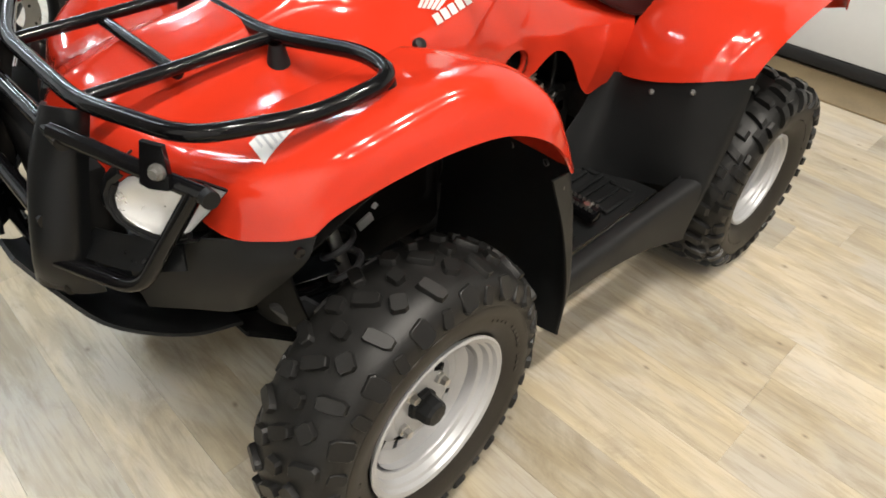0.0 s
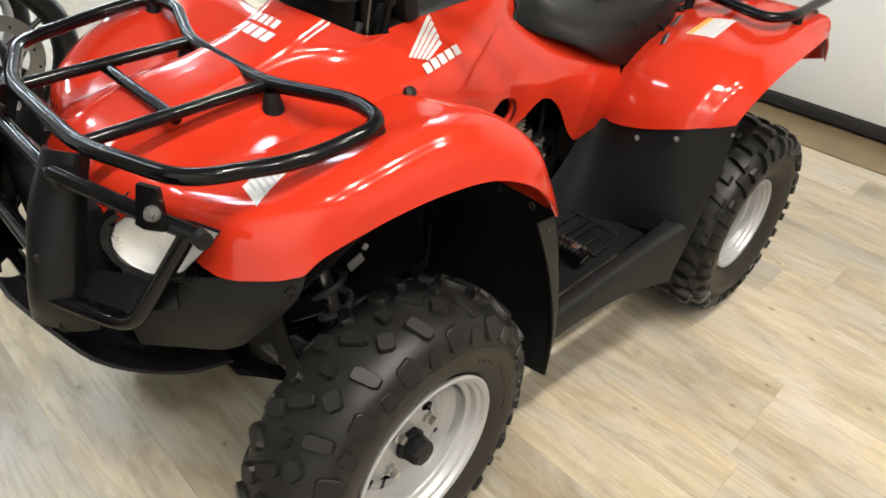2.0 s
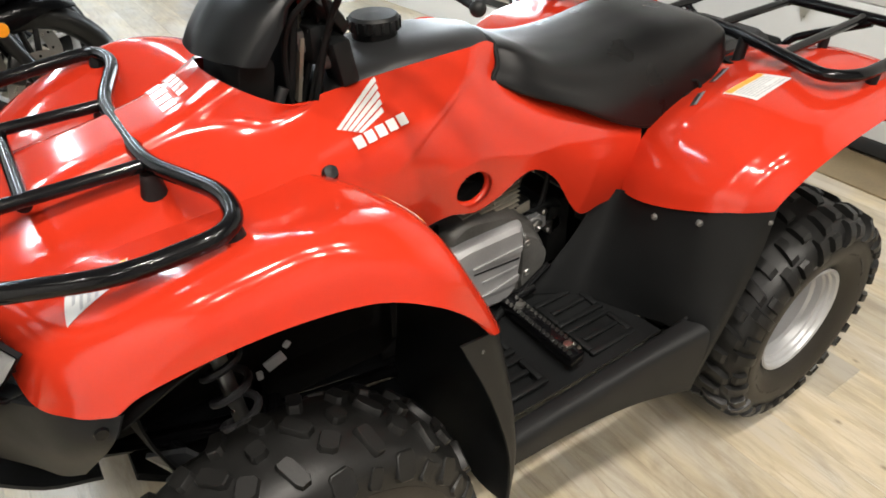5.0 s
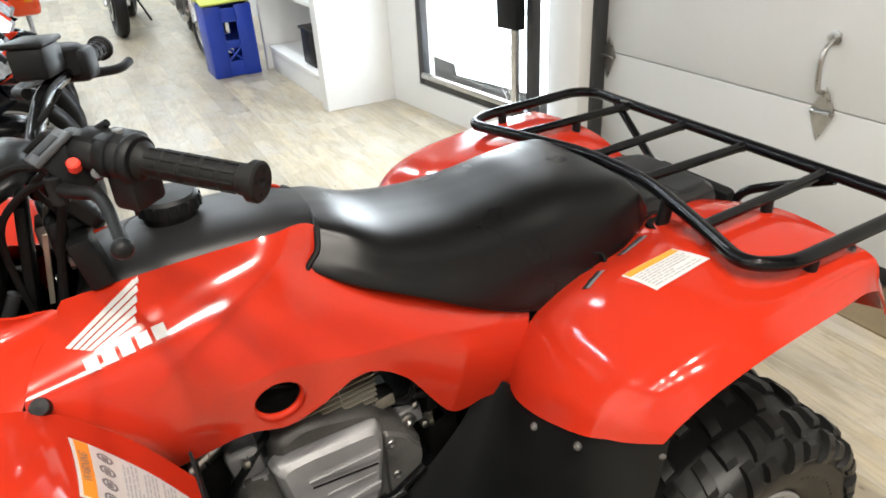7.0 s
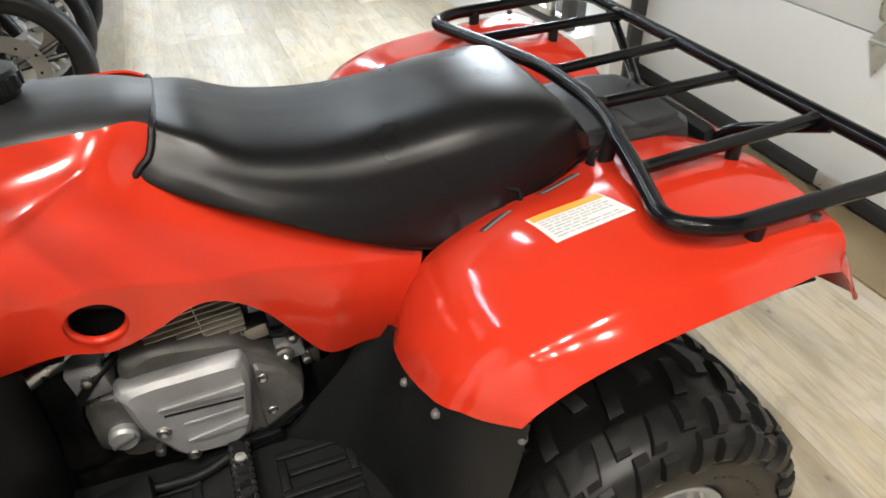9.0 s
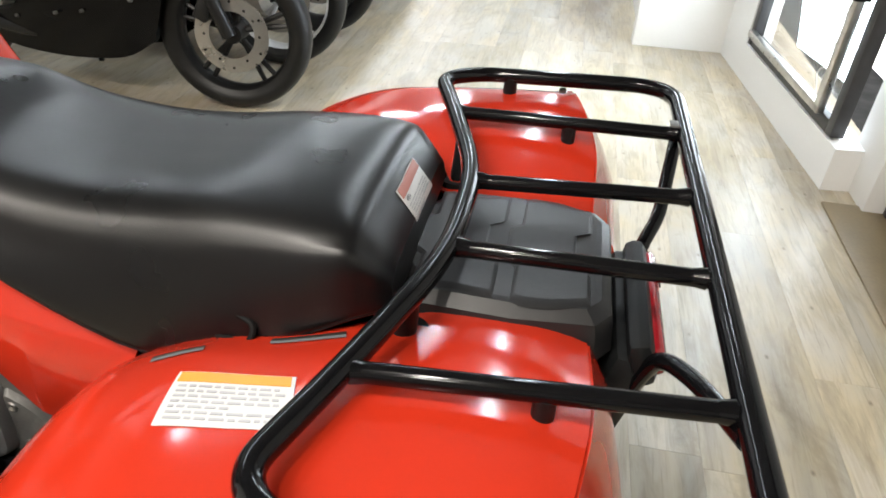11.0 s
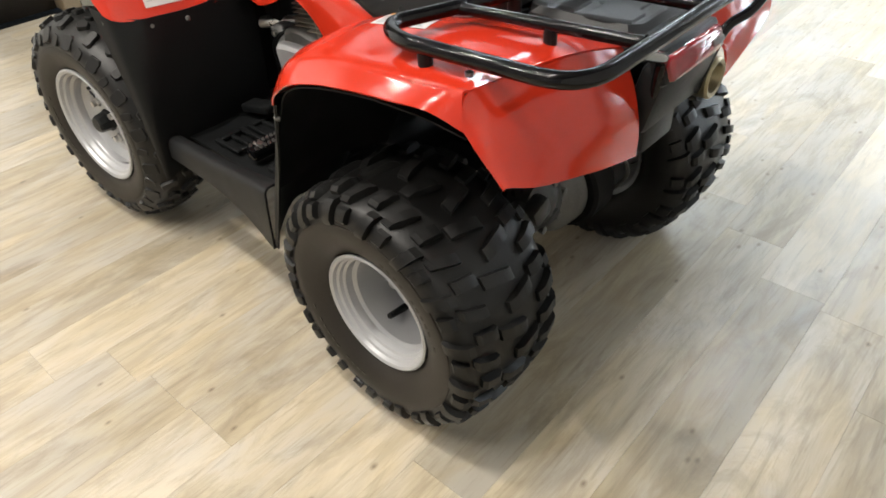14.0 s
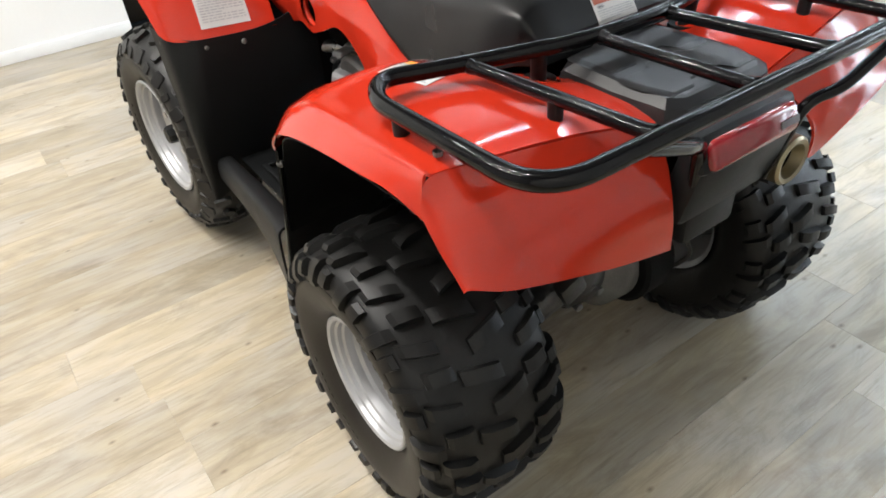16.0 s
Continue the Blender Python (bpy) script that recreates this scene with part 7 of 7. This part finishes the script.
    if style in ("sport", "half"):
        lo = 0.16 if style == "sport" else 0.42
        part("radiator", Shape().box((-0.41, 0, 0.56), (0.05, 0.30, 0.44), Euler((0, radians(-10), 0)).to_matrix(), 0.01), INNER, b)
        part("belly_pan", Shape().box((-0.66, 0, lo + 0.08), (0.52, 0.22, 0.10), None, 0.04), BLACKPL, b)
        for s in (-1, 1):
            fr_ = [[(-0.10, s * 0.13, 0.90), (-0.13, s * 0.175, 0.80), (-0.17, s * 0.185, 0.62), (-0.20, s * 0.17, lo + 0.26), (-0.27, s * 0.14, lo + 0.10)],
                   [(-0.30, s * 0.175, 0.93), (-0.31, s * 0.205, 0.80), (-0.33, s * 0.215, 0.60), (-0.36, s * 0.20, lo + 0.22), (-0.40, s * 0.15, lo + 0.03)],
                   [(-0.50, s * 0.185, 0.85), (-0.52, s * 0.210, 0.72), (-0.55, s * 0.215, 0.52), (-0.58, s * 0.195, lo + 0.18), (-0.62, s * 0.14, lo)],
                   [(-0.68, s * 0.175, 0.75), (-0.72, s * 0.195, 0.62), (-0.76, s * 0.195, 0.46), (-0.80, s * 0.175, lo + 0.16), (-0.84, s * 0.13, lo)],
                   [(-0.84, s * 0.14, 0.64), (-0.90, s * 0.155, 0.52), (-0.95, s * 0.155, 0.40), (-1.0, s * 0.14, lo + 0.14), (-1.04, s * 0.11, lo + 0.02)]]
            fp = part("side_fairing", Shape().shell(sheet(fr_, 26, 36), 0.005), body, b)
            # raised upper panel, a lower inlet and screws
            part("fairing_panel", Shape().shell(sheet([[(x, y * s, z) for x, y, z in r] for r in ([(-0.16, 0.188, 0.80), (-0.20, 0.196, 0.70), (-0.27, 0.206, 0.60)], [(-0.34, 0.216, 0.80), (-0.38, 0.224, 0.69), (-0.42, 0.224, 0.56)], [(-0.52, 0.216, 0.72), (-0.57, 0.222, 0.62), (-0.60, 0.218, 0.50)])], 12, 16), 0.004), body, fp)
            part("fairing_inlet", Shape().prism([(-0.60, s * 0.214, 0.62), (-0.66, s * 0.206, 0.66), (-0.78, s * 0.192, 0.46), (-0.72, s * 0.202, 0.40)], (0, s * 0.006, 0)), INNER, fp)
            for x, z in ((-0.30, 0.42), (-0.52, 0.36), (-0.64, 0.34), (-0.70, 0.56), (-0.86, 0.30)):
                part("fairing_screw", Shape().lathe([(s * 0.0, 0.007), (s * 0.014, 0.006), (s * 0.015, 0.0)], (x, s * (0.205 if x > -0.8 else 0.165), z), "y", 8), DARKALU, fp)
            part("fairing_mark", Shape().box((-0.25, s * 0.222, 0.745), (0.10, 0.004, 0.020), Euler((0, radians(14), 0)).to_matrix(), 0.002), SILVERINK, fp, "silver emblem bar")
        # plain dark block added in place of frame and engine parts
        part("airbox", Shape().box((-0.98, 0, 0.60), (0.36, 0.20, 0.34), Euler((0, radians(10), 0)).to_matrix(), 0.04), INNER, b)
    else:
        for s in (-1, 1):
            part("tank_shroud", Shape().shell(sheet([[(-0.22, s * 0.15, 0.86), (-0.24, s * 0.18, 0.76), (-0.30, s * 0.16, 0.66)], [(-0.42, s * 0.19, 0.90), (-0.46, s * 0.21, 0.76), (-0.48, s * 0.17, 0.62)], [(-0.62, s * 0.16, 0.86), (-0.64, s * 0.17, 0.74), (-0.64, s * 0.13, 0.64)]], 12, 16), 0.005), body, b)
    for ob in b.children:
        if ob.name.split(".")[0] in ("nose_fairing", "windscreen") or (ob.name.startswith("headlight") and style != "naked"):
            ob.matrix_basis = Matrix.Translation((0.10, 0, -0.05))
    turn = Matrix.Translation((-0.06, 0, 0)) @ Matrix.Rotation(radians(12), 4, "Z") @ Matrix.Translation((0.06, 0, 0))
    for ob in b.children:
        if ob.name.split(".")[0] in ("front_wheel", "fork_leg", "reflector", "handlebar", "caliper", "front_mudguard"):
            ob.matrix_basis = turn
    return b


def parked(bike, x, y, turn, lean):
    bike.matrix_basis = Matrix.Translation((x, y, 0)) @ Matrix.Rotation(radians(turn), 4, "Z") @ Matrix.Rotation(radians(lean), 4, "X")
    return bike


parked(motorcycle("motorcycle", BLACKG, RIMK, "sport", "black fully faired sport motorcycle with bronze muffler"), -0.545, 1.83, -4, -6)
parked(motorcycle("motorcycle", BLACKG, RIMW, "half", "black motorcycle with pale wheels"), -0.565, 2.35, -4, -6)
parked(motorcycle("motorcycle", RED, RIMK, "half", "red and black sport motorcycle"), -0.55, 2.84, -4, -6)
parked(motorcycle("motorcycle", RED, RIMK, "half", "red sport motorcycle with black wheels"), -0.56, 3.38, -4, -6)
parked(motorcycle("motorcycle", BLACKG, RIMK, "naked", "black naked motorcycle at the end of the row"), -0.565, 3.90, -4, -6)
parked(motorcycle("motorcycle", ORPL, RIMW, "naked", "orange-red touring motorcycle across the aisle", "motorcycles at the far end"), -1.1, 6.4, 100, -4)
parked(motorcycle("motorcycle", BLACKG, RIMK, "naked", "black cruiser at the far end", "motorcycles at the far end"), 0.25, 6.9, -100, -5)
parked(motorcycle("motorcycle", RED, RIMW, "naked", "red trail motorcycle beside the blue crate", "motorcycles at the far end"), 0.80, 5.25, -96, -5)
c = new("saddlebag")
c.location = (-0.46, 5.72, 0.62)
part("case", Shape().box((0, 0, 0), (0.22, 0.34, 0.30), None, 0.04), ORPL, c)
part("lamp", Shape().box((0.04, -0.172, -0.02), (0.06, 0.012, 0.05), None, 0.006), AMBER, c)
part("bracket", Shape().rod((0, 0, -0.14), (0, 0, -0.62), 0.02), CHROME, c)
tagged(c, "orange-red hard saddlebag of a touring motorcycle", "saddlebag")

# blue crate with lime cloth on top
c = new("crate")
c.location = (0.86, 4.62, 0.0)
w, dp, hh = 0.34, 0.30, 0.52
for y in (-dp / 2, dp / 2):
    part("side", Shape().box((-0.11, y, hh / 2), (0.12, 0.012, hh), None, 0.003).box((0.11, y, hh / 2), (0.12, 0.012, hh), None, 0.003).box((0, y, 0.06), (0.12, 0.012, 0.11), None, 0.003).box((0, y, 0.24), (0.12, 0.012, 0.06), None, 0.003).box((0, y, 0.45), (0.12, 0.012, 0.10), None, 0.003).rod((-0.05, y, 0.12), (0.05, y, 0.21), 0.008, n=6).rod((-0.05, y, 0.21), (0.05, y, 0.12), 0.008, n=6), BLUE, c)
for x in (-w / 2, w / 2):
    part("side", Shape().box((x, 0, hh / 2), (0.012, dp, hh), None, 0.003), BLUE, c)
part("floor_panel", Shape().box((0, 0, 0.02), (w, dp, 0.02), None, 0.003), BLUE, c)
tagged(c, "tall blue plastic crate standing on the floor", "crate")
c = new("cloth")
c.location = (0.86, 4.62, 0.535)
gx = np.array([[(x, y, 0.02 * math.sin(9 * x + 3) * math.cos(11 * y) + 0.012) for y in np.linspace(-0.17, 0.17, 12)] for x in np.linspace(-0.19, 0.19, 14)])
part("folds", Shape().shell(gx, 0.012), LIME, c)
tagged(c, "crumpled lime cloth on the blue crate", "cloth")

# ---- floor planks ----
PW, PL, GAP = 0.152, 1.22, 0.0003
floor = tagged(part("floor", Shape().box((-0.28, 3.5, -0.006), (4.6, 14.0, 0.006)), surface("floor_joint", (0.37, 0.32, 0.24), 0.6), None, "pale vinyl wood plank floor"), kind="structure")


def plank_shape(cx, cy, ln):
    a, b, e, z = PW / 2 - GAP / 2, ln / 2 - GAP / 2, 0.0003, 0.0
    low = [(cx - a, cy - b, -0.004), (cx + a, cy - b, -0.004), (cx + a, cy + b, -0.004), (cx - a, cy + b, -0.004)]
    mid = [(p[0], p[1], z - 0.0004) for p in low]
    top = [(cx - a + e, cy - b + e, z), (cx + a - e, cy - b + e, z), (cx + a - e, cy + b - e, z), (cx - a + e, cy + b - e, z)]
    return low + mid + top, [(8, 9, 10, 11)] + [(i, (i + 1) % 4, (i + 1) % 4 + 4, i + 4) for i in range(4)] + [(i + 4, (i + 1) % 4 + 4, (i + 1) % 4 + 8, i + 8) for i in range(4)]


rng = random.Random(4)
slots = []
cols = int(round((1.96 + 2.52) / PW))
for k in range(cols):
    cx = -2.50 + PW * (k + 0.5)
    y = -3.45 - rng.uniform(0, PL)
    while y < 10.5:
        slots.append((cx, y + PL / 2))
        y += PL
slots.sort(key=lambda q: math.hypot(q[0] - 0.2, (q[1] - 0.2) * 0.7))
one = mesh_of("plank", Shape().add(*plank_shape(0, 0, PL)), PLANK, 20)
inside = [q for q in slots if -3.4 < q[1] - PL / 2 and q[1] + PL / 2 < 10.5]
near = set(inside[:300])
for x, y in inside[:300]:
    ob = new("plank", one)
    ob.parent, ob.location = floor, (x, y, 0)
rest = Shape()
for x, y in [q for q in slots if q not in near]:
    y0, y1 = max(y - PL / 2, -3.4), min(y + PL / 2, 10.5)
    if y1 - y0 > 0.02:
        rest.add(*plank_shape(x, (y0 + y1) / 2, y1 - y0))
far = part("planks_far", rest, PLANK, floor, "remaining floor planks", 20)
tagged(far, kind="stuff")
